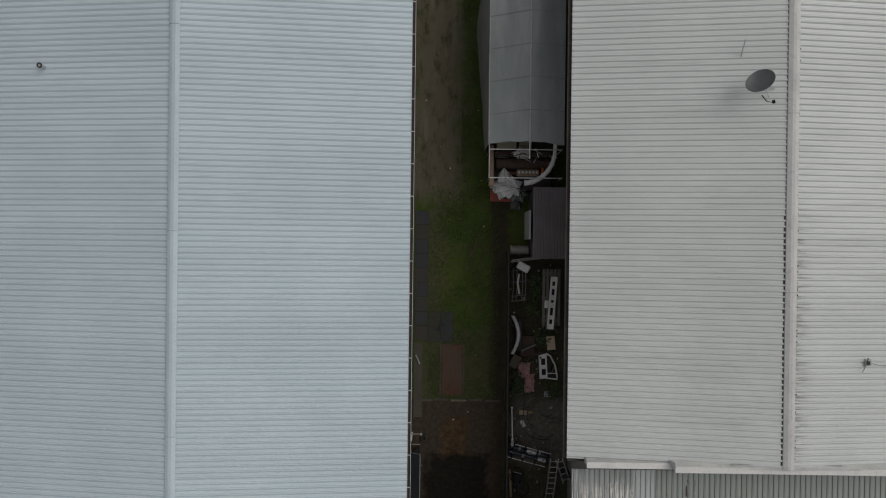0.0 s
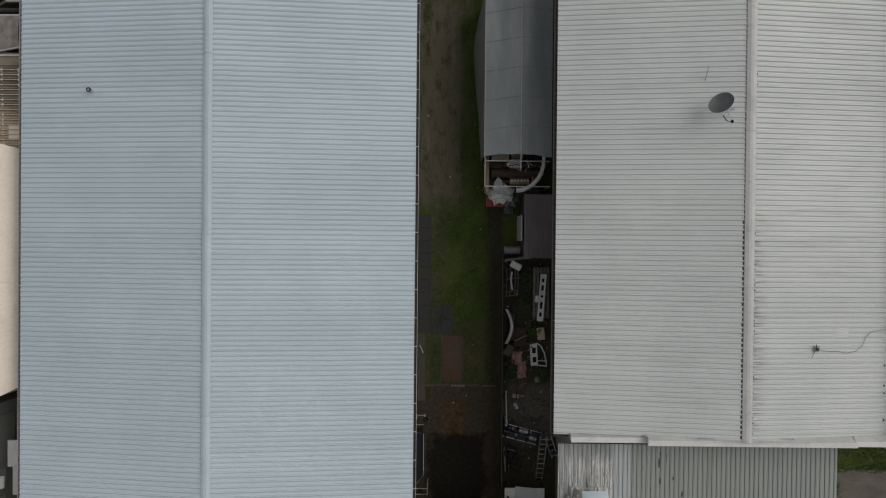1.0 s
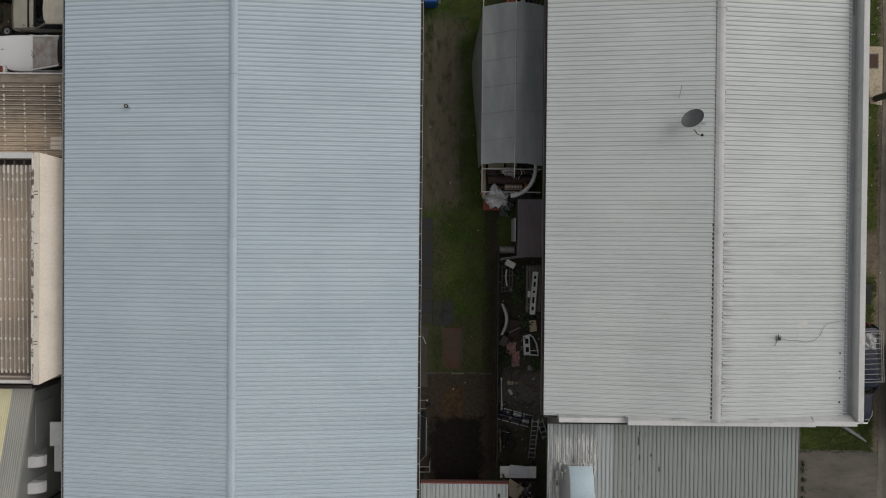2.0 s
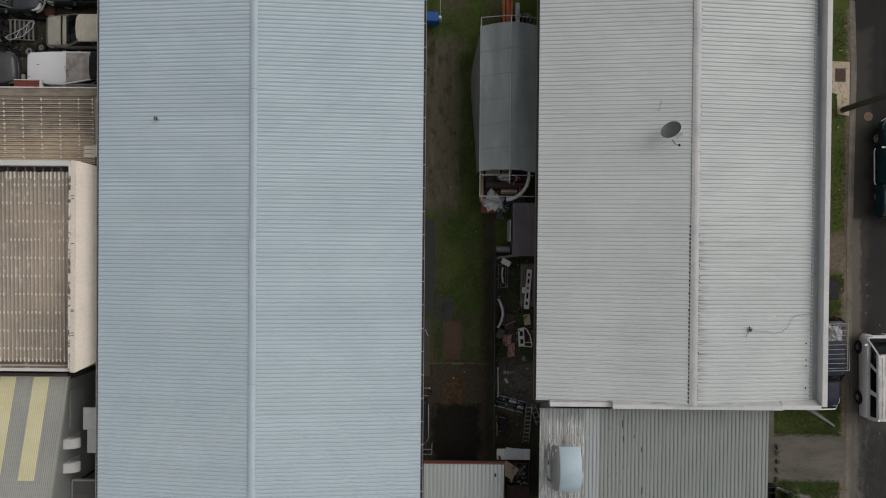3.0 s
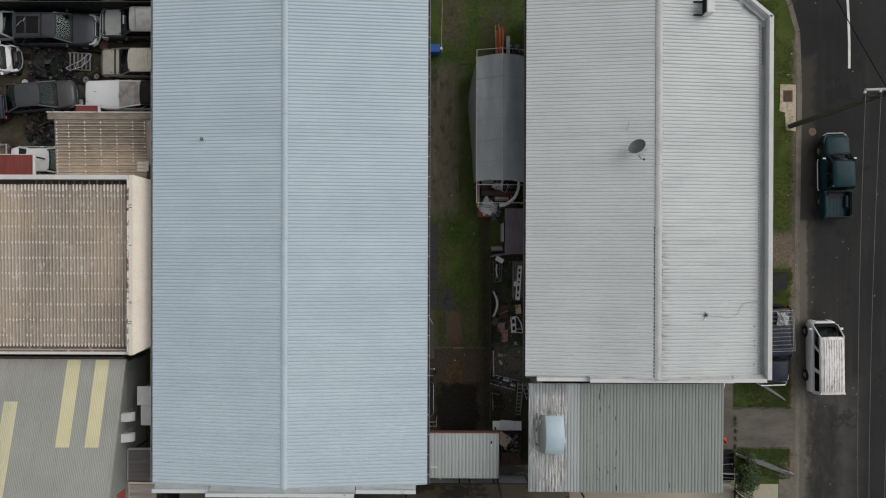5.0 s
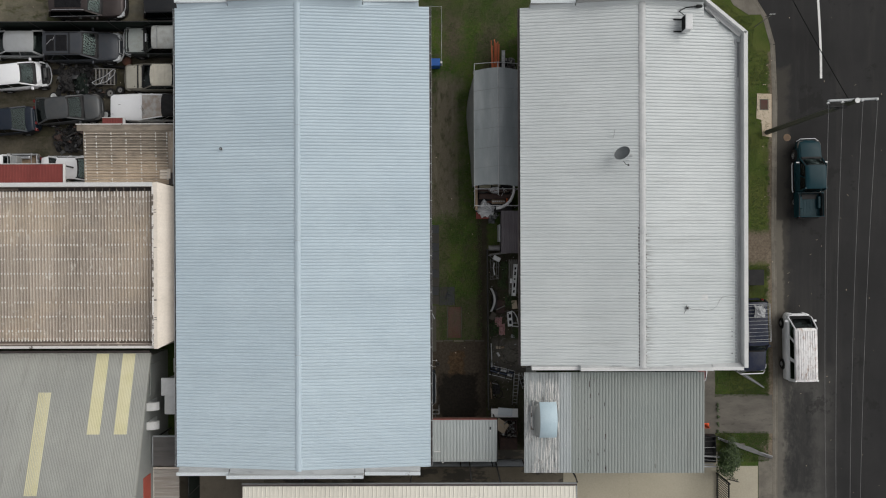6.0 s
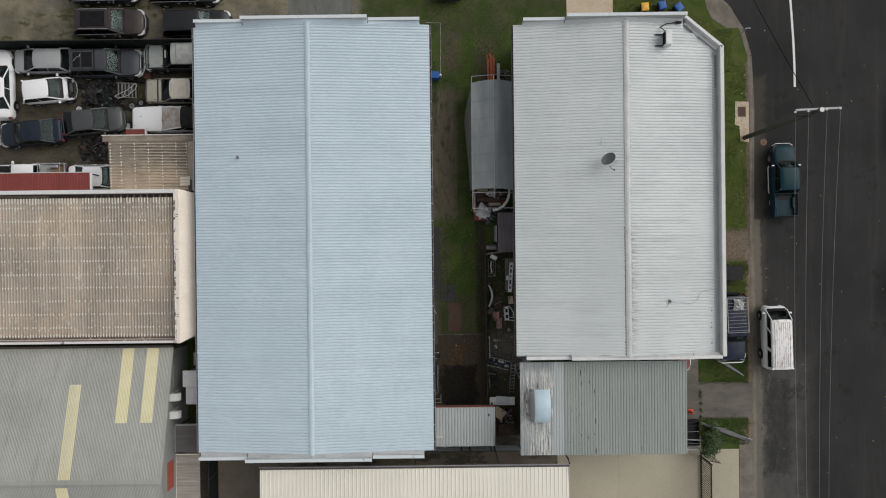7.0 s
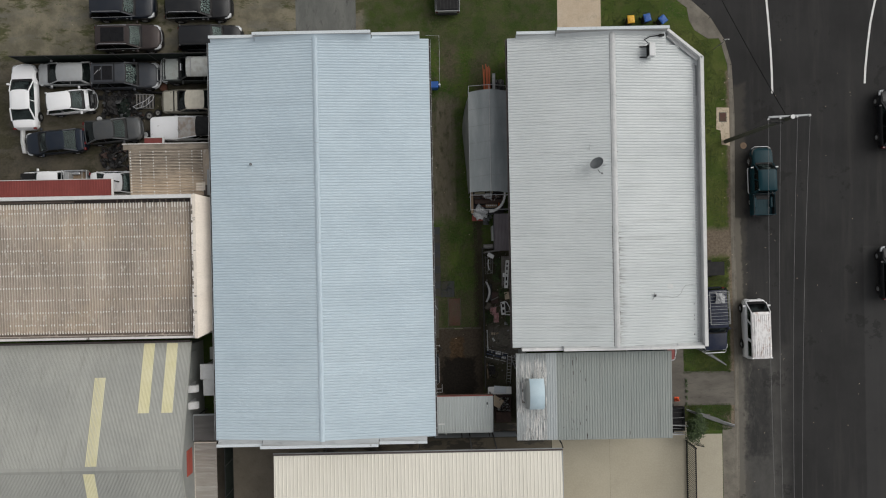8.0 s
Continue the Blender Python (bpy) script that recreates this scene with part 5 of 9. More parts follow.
BOXVAN = dict(body=[(0, 0.6, 0.90), (0.004, 1.08, 0.95), (0.02, 1.12, 0.98), (0.5, 1.12, 1), (0.85, 1.10, 1), (0.93, 1.06, 0.97), (0.97, 0.98, 0.90), (0.99, 0.86, 0.80), (1, 0.62, 0.70)],
              cabin=(0.008, 0.025, 0.79, 0.945), h=1.95, belt=1.08)


def body_ring(x, w, zt, zb=0.24):
    """One cross-section of a car body at x, half-width w and shoulder height zt."""
    s = [(0, zt + 0.045), (0.45 * w, zt + 0.035), (0.75 * w, zt + 0.012), (0.93 * w, zt - 0.045), (w, zt - 0.17), (w * 1.005, 0.55 * zt + 0.1), (w * 0.985, zb + 0.12), (w * 0.9, zb), (0, zb)]
    return [(x, y, z) for y, z in s] + [(x, -y, z) for y, z in s[-2:0:-1]]


def lerp(a, b, f):
    return tuple(p + (q - p) * f for p, q in zip(a, b))


def inset(quad, l, r, b, t):
    """A smaller quad inside quad (corners: bottom left, bottom right, top right, top left)."""
    at = lambda u, v: lerp(lerp(quad[0], quad[1], u), lerp(quad[3], quad[2], u), v)
    return [at(l, b), at(1 - r, b), at(1 - r, 1 - t), at(l, 1 - t)]


WHEEL = {}


def wheel_meshes(r):
    """Tyre and rim meshes for wheels of radius r, made once."""
    if r not in WHEEL:
        rim = Geo().disc((0, 0, 0), (0, 1, 0), r * 0.62, 0.17, 20, r * 0.48)
        for k in range(7):
            a = 2 * math.pi * k / 7
            rim.box(-0.022, 0.022, -0.07, 0.075, 0, r * 0.52, m=Matrix.Rotation(a, 4, "Y"))
        rim.disc((0, 0, 0), (0, 1, 0), r * 0.16, 0.16, 12)
        WHEEL[r] = (Geo().disc((0, 0, 0), (0, 1, 0), r, 0.21, 24, r * 0.6).data("tyre", "tyre", 40), rim.data("rim", "alloy", 30))
    return WHEEL[r]


def wheel(parent, x, y, r):
    side = 1 if y > 0 else -1
    tyre, rim = wheel_meshes(r)
    w = part("wheel", Geo().disc((0, 0, 0), (0, 1, 0), r * 0.3, 0.12, 10), "dark_steel", parent, m=pose(x, y, r, 0, 0, 0 if side > 0 else 180))
    part("tyre", tyre, None, w)
    part("rim", rim, None, w)


def car(name, label, at, heading, length, width, style, colour, glass_f="glass_clear", glass_s="glass", roof=None, hood=None, lift=0.0, height=None,
        category="car", group="", sunroof=False, rails=False, mirrors=True, lamps=True, wheels=True, face=True, boot=None, glass_b=None, plastic="black"):
    """A vehicle that points along its own x axis. colour: its paint; roof, hood, boot: other paints for those panels."""
    h = height or style["h"]
    L, W = length, width / 2
    t = thing(name, label, category, group, at=pose(at[0], at[1], lift, 0, 0, heading))
    fx = lambda f: (f - 0.5) * L
    rings = [body_ring(fx(f), W * k, z) for f, z, k in style["body"]]
    body = part("body", Geo().loft(rings), colour, t, smooth=38)
    r0, r1, f1, f0 = style["cabin"]
    belt = style["belt"]
    wb, wt = W * 0.93, W * (0.84 if style in (BOXVAN, UTE) else 0.76)
    zt = h - 0.05
    P = {}
    for s in (1, -1):
        P["rb", s], P["rt", s], P["ft", s], P["fb", s] = (fx(r0), s * wb, belt + 0.04), (fx(r1), s * wt, zt), (fx(f1), s * wt, zt), (fx(f0), s * wb * 0.96, belt + 0.03)
    faces = {"front": [P["fb", 1], P["fb", -1], P["ft", -1], P["ft", 1]], "rear": [P["rb", -1], P["rb", 1], P["rt", 1], P["rt", -1]],
             "left": [P["rb", 1], P["fb", 1], P["ft", 1], P["rt", 1]], "right": [P["fb", -1], P["rb", -1], P["rt", -1], P["ft", -1]]}
    def ring_of(q, inner):
        frame_g.add([*q, *inner], [(i, (i + 1) % 4, 4 + (i + 1) % 4, 4 + i) for i in range(4)])

    def screen(fb, ft, zb, wb_, sign, bulge):
        """A curved windscreen or rear window between the belt and the roof."""
        rows = []
        for u in (0.02, 0.35, 0.7, 0.99):
            x, z, w = fx(fb) + (fx(ft) - fx(fb)) * u, zb + (zt - zb) * u, (wb_ + (wt - wb_) * u) * 0.955
            bow = sign * (bulge * (1 - 0.5 * u) + 0.03 * math.sin(math.pi * u))
            rows.append([(x + bow * (1 - (k / 4) ** 2), w * k / 4, z) for k in range(-4, 5)])
        back = [[(x - sign * 0.012, y, z - 0.012) for x, y, z in r] for r in rows]
        return Geo().loft([r + b[::-1] for r, b in zip(rows, back)])

    def screen_border(fb, ft, zb, wb_, sign, bulge):
        """The black rubber and printed band round the edge of a screen."""
        def at(u, k):
            x, z, w = fx(fb) + (fx(ft) - fx(fb)) * u, zb + (zt - zb) * u, (wb_ + (wt - wb_) * u) * 0.955
            return (x + sign * (bulge * (1 - 0.5 * u) + 0.03 * math.sin(math.pi * u) + 0.008) * (1 - k * k), w * k, z + 0.006)
        g = Geo()
        low = lambda p: (p[0] - sign * 0.006, p[1], p[2] - 0.008)
        for a, b in ((0.0, 0.2), (0.87, 1.0)):
            g.loft([[at(a, k / 4), at(b, k / 4), low(at(b, k / 4)), low(at(a, k / 4))] for k in range(-4, 5)])
        for a, b in ((-1.0, -0.9), (0.9, 1.0)):
            g.loft([[at(u, a), at(u, b), low(at(u, b)), low(at(u, a))] for u in (0.2, 0.4, 0.65, 0.87)])
        return g

    boxy = style["body"] in (FOURWD["body"], BOXVAN["body"], UTE["body"])
    panes = [("windscreen", screen(f0, f1, belt + 0.05, wb * 0.96, 1, 0.04 if boxy else 0.09), glass_f),
             ("rear_window", screen(r0, r1, belt + 0.06, wb, -1, 0.03 if boxy else 0.07), glass_b or glass_s)]
    for key in ("left", "right"):
        frame_g = Geo()
        q = faces[key]
        cuts = (0.0, 0.47, 1.0) if key == "left" else (0.0, 0.53, 1.0)
        if style is BOXVAN:
            cuts = (0.0, 0.36, 0.72, 1.0) if key == "left" else (0.0, 0.28, 0.64, 1.0)
        for a, b in zip(cuts, cuts[1:]):
            sub = [lerp(q[0], q[1], a), lerp(q[0], q[1], b), lerp(q[3], q[2], b), lerp(q[3], q[2], a)]
            inner = inset(sub, 0.025, 0.025, 0.05, 0.07) if not boxy else inset(sub, 0.09, 0.09, 0.2, 0.24) if style is BOXVAN else inset(sub, 0.05, 0.05, 0.08, 0.10)
            ring_of(sub, inner)
            panes.append(("side_window", Geo().slab(inner, 0.012), glass_s))
        part("pillar_frame", frame_g, colour, body)
        if rails == 2:
            part("window_trim", Geo().tube([lerp(q[0], q[1], 0.0), lerp(q[0], q[1], 1.0)], 0.022, 5), "alloy", body)
    for s in (1, -1):
        part("front_pillar", Geo().tube([P["fb", s], P["ft", s]], 0.045, 6), colour, body)
        part("rear_pillar", Geo().tube([P["rb", s], P["rt", s]], 0.06, 6), colour, body)
    for n, g, m in panes:
        pane = part(n, g, m, t)
        pane.visible_shadow = False
        if n == "windscreen" and glass_f != "glass_dust":
            part("screen_border", screen_border(f0, f1, belt + 0.05, wb * 0.96, 1, 0.04 if boxy else 0.09), "black", pane)
    # cabin lining, seats and dashboard behind the glass
    sh = 0.9
    lin = Geo()
    lin.add([(fx(r0 + 0.03), s * wb * sh, belt - 0.1) for s in (1, -1)] + [(fx(f0 - 0.03), s * wb * sh, belt - 0.1) for s in (-1, 1)] +
            [(fx(r1 + 0.02), s * wt * 0.8, belt + 0.05) for s in (1, -1)] + [(fx(f1 + 0.02), s * wt * 0.8, belt + 0.05) for s in (-1, 1)],
            [(0, 1, 2, 3), (7, 6, 5, 4), (0, 4, 5, 1), (1, 5, 6, 2), (2, 6, 7, 3), (3, 7, 4, 0)])
    for f in (0.30, 0.52):
        if r0 + 0.08 < f < f1 + 0.04:
            for s in (1, -1):
                part("seat", Geo().box(fx(f) - 0.12, fx(f) + 0.06, s * W * 0.42 - 0.24, s * W * 0.42 + 0.24, belt, h - 0.32, 0.05).box(fx(f) - 0.08, fx(f) + 0.04, s * W * 0.42 - 0.12, s * W * 0.42 + 0.12, h - 0.31, h - 0.16, 0.03), "seat_cloth", t)
    part("dashboard", Geo().box(fx(f0) - 0.46, fx(f0) - 0.1, -wb * 0.84, wb * 0.84, belt - 0.05, belt + 0.055, 0.03).box(fx(f0) - 0.5, fx(f0) - 0.3, -wb * 0.7, -wb * 0.15, belt - 0.05, belt + 0.09, 0.03), "dash", t)
    part("steering_wheel", Geo().disc((fx(f0) - 0.62, -W * 0.42, belt + 0.06), (-0.8, 0, 0.6), 0.18, 0.03, 18, 0.15), "black", t)
    part("cabin_lining", lin, "interior", t)
    # roof skin with crown and rolled edges
    rf = []
    bow_f, bow_r = (0.03, 0.02) if boxy else (0.08, 0.05)
    for f, dz, bow in ((r1 - 0.008, -0.012, -bow_r), (r1 + 0.015, 0.022, -bow_r * 0.7), ((r1 + f1) / 2, 0.055, 0), (f1 - 0.015, 0.028, bow_f * 0.7), (f1 + 0.008, -0.012, bow_f)):
        s = [(0, zt + dz + 0.02), (wt * 0.6, zt + dz + 0.012), (wt * 0.93, zt + dz - 0.012), (wt * 1.03, zt - 0.03), (wt * 0.9, zt - 0.045)]
        at_x = lambda y: fx(f) + bow * (1 - min(1, (y / wt) ** 2))
        rf.append([(at_x(y), y, z) for y, z in s] + [(at_x(y), -y, z) for y, z in s[::-1][:-1]])
    skin = part("roof", Geo().loft(rf), roof or colour, t, smooth=40)
    if sunroof:
        a, b = fx(r1 + 0.07), fx(f1 - 0.05)
        part("sunroof", Geo().box(a, b, -wt * 0.72, wt * 0.72, zt + 0.03, zt + 0.078, 0.01), "gloss_black", skin)
    if rails:
        for s in (1, -1):
            part("roof_rail", Geo().tube([(fx(r1 + 0.02), s * wt * 0.93, zt), (fx(r1 + 0.05), s * wt * 0.93, zt + 0.07), (fx(f1 - 0.06), s * wt * 0.93, zt + 0.07), (fx(f1 - 0.02), s * wt * 0.93, zt)], 0.018, 5), "dark_steel" if rails == 1 else "alloy", skin)
    # bonnet and boot lids as panels of their own
    st = style["body"]
    top = lambda f: next(a[1] + (b[1] - a[1]) * (f - a[0]) / (b[0] - a[0]) for a, b in zip(st, st[1:]) if a[0] <= f <= b[0])

    def lid(n, fa, fb, colour_l):
        g = []
        for i in range(6):
            f = fa + (fb - fa) * i / 5
            z, k = top(f) + 0.05, 0.80 if 0 < i < 5 else 0.77
            s = [(0, z + 0.008), (0.45 * W * k / 0.8, z - 0.003), (W * k, z - 0.045), (W * k, z - 0.09), (0, z - 0.06)]
            g.append([(fx(f), y, zz) for y, zz in s] + [(fx(f), -y, zz) for y, zz in s[-2:0:-1]])
        part(n, Geo().loft(g), colour_l, t, smooth=35)

    if hood != "none":
        lid("bonnet", f0 - 0.005, 0.955 if style is not BOXVAN else 0.975, hood or colour)
    if r0 > 0.1 and style is not UTE:
        lid("boot_lid", 0.02, r0 + 0.01, boot or colour)
    part("cowl", Geo().box(fx(f0) - 0.02, fx(f0) + 0.09, -W * 0.78, W * 0.78, top(f0) + 0.02, top(f0) + 0.066, 0.008), colour if glass_f == "glass_dust" else "black", t)
    for s in (1, -1):
        part("wiper", Geo().tube([(fx(f0) + 0.03, s * W * 0.1, top(f0) + 0.075), (fx(f0 - 0.05), s * W * 0.1 + W * 0.45, belt + 0.04 + (zt - belt) * 0.33)], 0.01, 4), "black", t)
    if face:
        fz = top(0.985)
        part("grille", Geo().box(fx(0.992), fx(1) + 0.02, -W * 0.42, W * 0.42, fz - 0.28, fz - 0.12, 0.02), "black", t)
        ring = lambda y, b: [(fx(1) + 0.03 - b, y, 0.30), (fx(1) + 0.05 - b, y, 0.40), (fx(1) + 0.05 - b, y, 0.52), (fx(1) - 0.05 - b, y, 0.56), (fx(1) - 0.12 - b, y, 0.30)]
        part("bumper", Geo().loft([ring(y * W, b * L) for y, b in ((-0.9, 0.085), (-0.76, 0.042), (-0.55, 0.014), (-0.25, 0), (0.25, 0), (0.55, 0.014), (0.76, 0.042), (0.9, 0.085))]), colour if plastic == "body" else plastic, t)
    ring = lambda y, b: [(fx(0) - 0.03 + b, y, 0.30), (fx(0) - 0.05 + b, y, 0.40), (fx(0) - 0.05 + b, y, 0.54), (fx(0) + 0.05 + b, y, 0.58), (fx(0) + 0.12 + b, y, 0.30)]
    if style is not UTE:
        part("rear_bumper", Geo().loft([ring(y * W, b * L) for y, b in ((-0.92, 0.06), (-0.78, 0.024), (-0.5, 0.006), (0.5, 0.006), (0.78, 0.024), (0.92, 0.06))]), colour if plastic == "body" else plastic, t)
    if lamps:
        for s in (1, -1):
            z = top(0.955)
            part("headlamp", Geo().loft([[(fx(0.895), s * W * 0.955, z - 0.05), (fx(0.90), s * W * 0.80, z + 0.02), (fx(0.90), s * W * 0.80, z - 0.12), (fx(0.895), s * W * 0.955, z - 0.16)],
                                         [(fx(0.945), s * W * 0.93, z - 0.05), (fx(0.945), s * W * 0.66, z + 0.005), (fx(0.945), s * W * 0.66, z - 0.13), (fx(0.945), s * W * 0.93, z - 0.18)],
                                         [(fx(0.982), s * W * 0.80, z - 0.09), (fx(0.988), s * W * 0.52, z - 0.06), (fx(0.99), s * W * 0.52, z - 0.18), (fx(0.985), s * W * 0.80, z - 0.22)]]), "lamp" if lamps is True else lamps, t)
            if style is not UTE:
                z = top(0.03)
                part("tail_lamp", Geo().box(fx(0) - 0.01, fx(0.03), s * W * 0.80 - 0.11, s * W * 0.80 + 0.09, z - 0.24, z - 0.03, 0.02), "tail", t)
    if mirrors:
        for s in (1, -1):
            x = fx(f0 - 0.055)
            part("wing_mirror", Geo().box(x - 0.06, x + 0.07, s * (W + 0.02) - 0.02, s * (W + 0.02) + (0.17 if s > 0 else -0.17) * 1.0, belt + 0.02, belt + 0.15, 0.02) if s > 0 else
                 Geo().box(x - 0.06, x + 0.07, -W - 0.19, -W, belt + 0.02, belt + 0.15, 0.02), colour, t)
    for s in (1, -1):
        for f in (0.42, 0.58) if style is not UTE else (0.44, 0.58):
            part("door_handle", Geo().box(fx(f) - 0.09, fx(f) + 0.07, s * W * 1.0 - 0.015, s * W * 1.0 + 0.02, belt - 0.16, belt - 0.12, 0.006), "alloy" if rails == 2 else colour, t)
    r = 0.30 if style is BOXVAN else 0.31 if style["h"] < 1.6 else 0.37
    if wheels:
        for f in (0.20, 0.81) if style is not BOXVAN else (0.22, 0.84):
            for s in (1, -1):
                part("wheel_arch", Geo().disc((fx(f), s * (W - 0.035), r + 0.03), (0, 1, 0), r + 0.06, 0.08, 20), "black", t)
                wheel(t, fx(f), s * (W - 0.06), r)
    return t, fx, W


paint_list = dict(
    p_black=((0.007, 0.008, 0.010), 0.02), p_ink=((0.008, 0.012, 0.020), 0.02), p_brown=((0.048, 0.039, 0.038), 0.05), p_white=((0.80, 0.81, 0.82), 0.04),
    p_silver=((0.40, 0.415, 0.42), 0.18), p_slate=((0.050, 0.056, 0.066), 0.08), p_beige=((0.44, 0.425, 0.355), 0.3), p_bone=((0.70, 0.66, 0.55), 0.3),
    # Dark body paints of the two pale-bonneted cars: side shade put into colour.
    p_chalk=((0.34, 0.375, 0.36), 0.45), p_cloudy=((0.48, 0.50, 0.48), 0.6), p_bottle=((0.016, 0.022, 0.021), 0.10), p_umber=((0.17, 0.16, 0.13), 0.35),
    p_grey=((0.075, 0.080, 0.084), 0.12), p_navy=((0.004, 0.010, 0.021), 0.03), p_green=((0.004, 0.030, 0.040), 0.03), p_navy_b=((0.012, 0.018, 0.040), 0.10))
for key, (c, d) in paint_list.items():
    M[key] = paint(key[2:] + "_car_paint", c, d, 0.3, 0.35 if key in ("p_silver", "p_brown", "p_slate", "p_grey") else 0.0, gloss=0.5 if key in ("p_black", "p_ink", "p_slate", "p_navy", "p_bottle") else 0.16 if key == "p_green" else 0.3)


def van_roof_paint():
    """White roof paint gone chalky, with grey wear and rust blooms."""
    n = Nodes("peeling_white_paint")
    flake = n.ramp(n.noise(3.0, 7, 0.75, (2.2, 0.7, 1)), 0.48, 0.60)
    rust = n.ramp(n.noise(2.0, 7, 0.75, (1.8, 0.8, 1)), 0.52, 0.66)
    c = n.mix(n.math("MULTIPLY", flake, 0.5), (0.82, 0.81, 0.80), (0.46, 0.44, 0.43))
    c = n.mix(n.math("MULTIPLY", rust, 0.7), c, (0.34, 0.20, 0.14))
    return n.done(c, 0.6)


M["van_roof"] = van_roof_paint()
M["heap_grey"] = worn("oily_grey_metal", (0.06, 0.062, 0.064), (0.105, 0.105, 0.104), 0.55, 0.2, 3, 25, 0.1, grime=0.4)
M["steel_dull_rack"] = worn("weathered_rack_steel", (0.30, 0.31, 0.31), (0.38, 0.39, 0.39), 0.5, 0.3, 3, 25, 0.1)

YARD = "cars in the wrecking yard"
car("car", "black wagon parked on the dirt yard", (-23.6, 17.95), 0, 4.75, 1.92, SUV, "p_ink", group=YARD, rails=2)
car("car", "black four-wheel drive with chrome handles on the dirt yard", (-18.0, 17.8), 0, 4.9, 1.92, SUV, "p_black", group=YARD, rails=2, height=1.78)
t, fx, W = car("car", "dark brown wagon with a black glass roof", (-23.2, 15.6), 0, 4.85, 1.9, SUV, "p_brown", group=YARD, sunroof=True, rails=2, height=1.7)
part("chrome_grille", Geo().tube([(fx(0.985), -W * 0.5, 0.72), (fx(1.005), -W * 0.25, 0.76), (fx(1.005), W * 0.25, 0.76), (fx(0.985), W * 0.5, 0.72)], 0.03, 6), "alloy", t)
car("car", "black four-wheel drive beside the shed wall", (-17.15, 15.45), 0, 4.7, 1.88, SUV, "p_black", group=YARD, rails=1, height=1.8)
car("car", "white sedan parked across the row end", (-31.02, 11.42), 91, 4.85, 1.86, SEDAN, "p_white", "glass", group=YARD, plastic="body")
car("car", "silver hatchback with its tailgate glass gone", (-27.98, 13.02), 180, 4.1, 1.72, HATCH, "p_silver", "glass", group=YARD, boot="black", plastic="body")
t, fx, W = car("car", "slate grey four-wheel drive wagon with roof rails", (-23.5, 12.8), 0, 4.95, 1.93, SUV, "p_slate", group=YARD, rails=1, height=1.8, plastic="steel_dull_rack")
for a, b in ((0.13, 0.235), (0.25, 0.40)):
    part("roof_panel", Geo().box(fx(a), fx(b), -W * 0.52, W * 0.52, 1.77, 1.835, 0.012), "gloss_black", t)
part("roof_crossbar", Geo().box(fx(0.42), fx(0.432), -W * 0.7, W * 0.7, 1.82, 1.86, 0.008), "black", t)
part("cable_bundle", Geo().tube([(fx(0.14), -0.1, 1.86), (fx(0.17), 0.05, 1.865), (fx(0.20), 0.22, 1.86), (fx(0.22), 0.16, 1.862), (fx(0.235), 0.36, 1.86)], 0.014, 5), "alloy", t)
part("bull_bar", Geo().tube([(fx(0.93), -W * 0.99, 0.62), (fx(0.985), -W * 0.86, 0.66), (fx(1.02), -W * 0.5, 0.68), (fx(1.02), W * 0.5, 0.68), (fx(0.985), W * 0.86, 0.66), (fx(0.93), W * 0.99, 0.62)], 0.05, 8), "steel_dull_rack", t)
part("bull_bar_hoop", Geo().tube([(fx(1.02), -W * 0.5, 0.68), (fx(0.99), -W * 0.42, 0.95), (fx(0.99), W * 0.42, 0.95), (fx(1.02), W * 0.5, 0.68)], 0.03, 8), "steel_dull_rack", t)
# Dark body paint holds the shade on the sides as well as colour.
t, fx, W = car("car", "dusty grey four-wheel drive with a faded bonnet", (-18.38, 13.15), 180, 4.9, 1.88, dict(FOURWD, cabin=(0.015, 0.04, 0.547, 0.70)), "p_bottle", "glass", group=YARD, plastic="alloy", roof="p_cloudy", hood="p_chalk")
part("sun_visor_strip", Geo().box(fx(0.655), fx(0.672), -W * 0.35, W * 0.2, 1.40, 1.44, 0.008), "alloy", t)
part("bull_bar", Geo().tube([(fx(0.93), -W * 0.99, 0.62), (fx(0.985), -W * 0.86, 0.66), (fx(1.02), -W * 0.5, 0.68), (fx(1.02), W * 0.5, 0.68), (fx(0.985), W * 0.86, 0.66), (fx(0.93), W * 0.99, 0.62)], 0.05, 8), "steel_dull_rack", t)
part("bull_bar_hoop", Geo().tube([(fx(1.02), -W * 0.5, 0.68), (fx(0.99), -W * 0.42, 0.95), (fx(0.99), W * 0.42, 0.95), (fx(1.02), W * 0.5, 0.68)], 0.03, 8), "steel_dull_rack", t)
for f in (0.2, 0.48):
    part("roof_bar", Geo().box(fx(f) - 0.03, fx(f) + 0.03, -W * 0.74, W * 0.74, 1.87, 1.93, 0.01), "steel_dull_rack", t)
TORN = dict(HATCH, body=[s for s in HATCH["body"] if s[0] < 0.8] + [(0.81, 0.90, 0.96), (0.825, 0.6, 0.8)])
t, fx, W = car("car", "white hatchback with its front end torn open", (-27.52, 10.98), 5, 3.75, 1.69, TORN, "p_white", "glass", group=YARD, face=False, lamps=False, plastic="body", hood="none")
part("bonnet", Geo().loft([[(fx(f), y * W * k, 0.98 - d) for y in (-0.6, -0.3, 0, 0.3, 0.6)] + [(fx(f), y * W * k, 0.93 - d) for y in (0.6, 0.3, 0, -0.3, -0.6)] for f, k, d in ((0.755, 1.2, 0), (0.81, 1.14, 0.03), (0.852, 0.8, 0.07))]), "p_white", t, smooth=35)
part("engine_bay", Geo().box(fx(0.82), fx(0.95), -W * 0.72, W * 0.72, 0.3, 0.66, 0.04), "black", t)
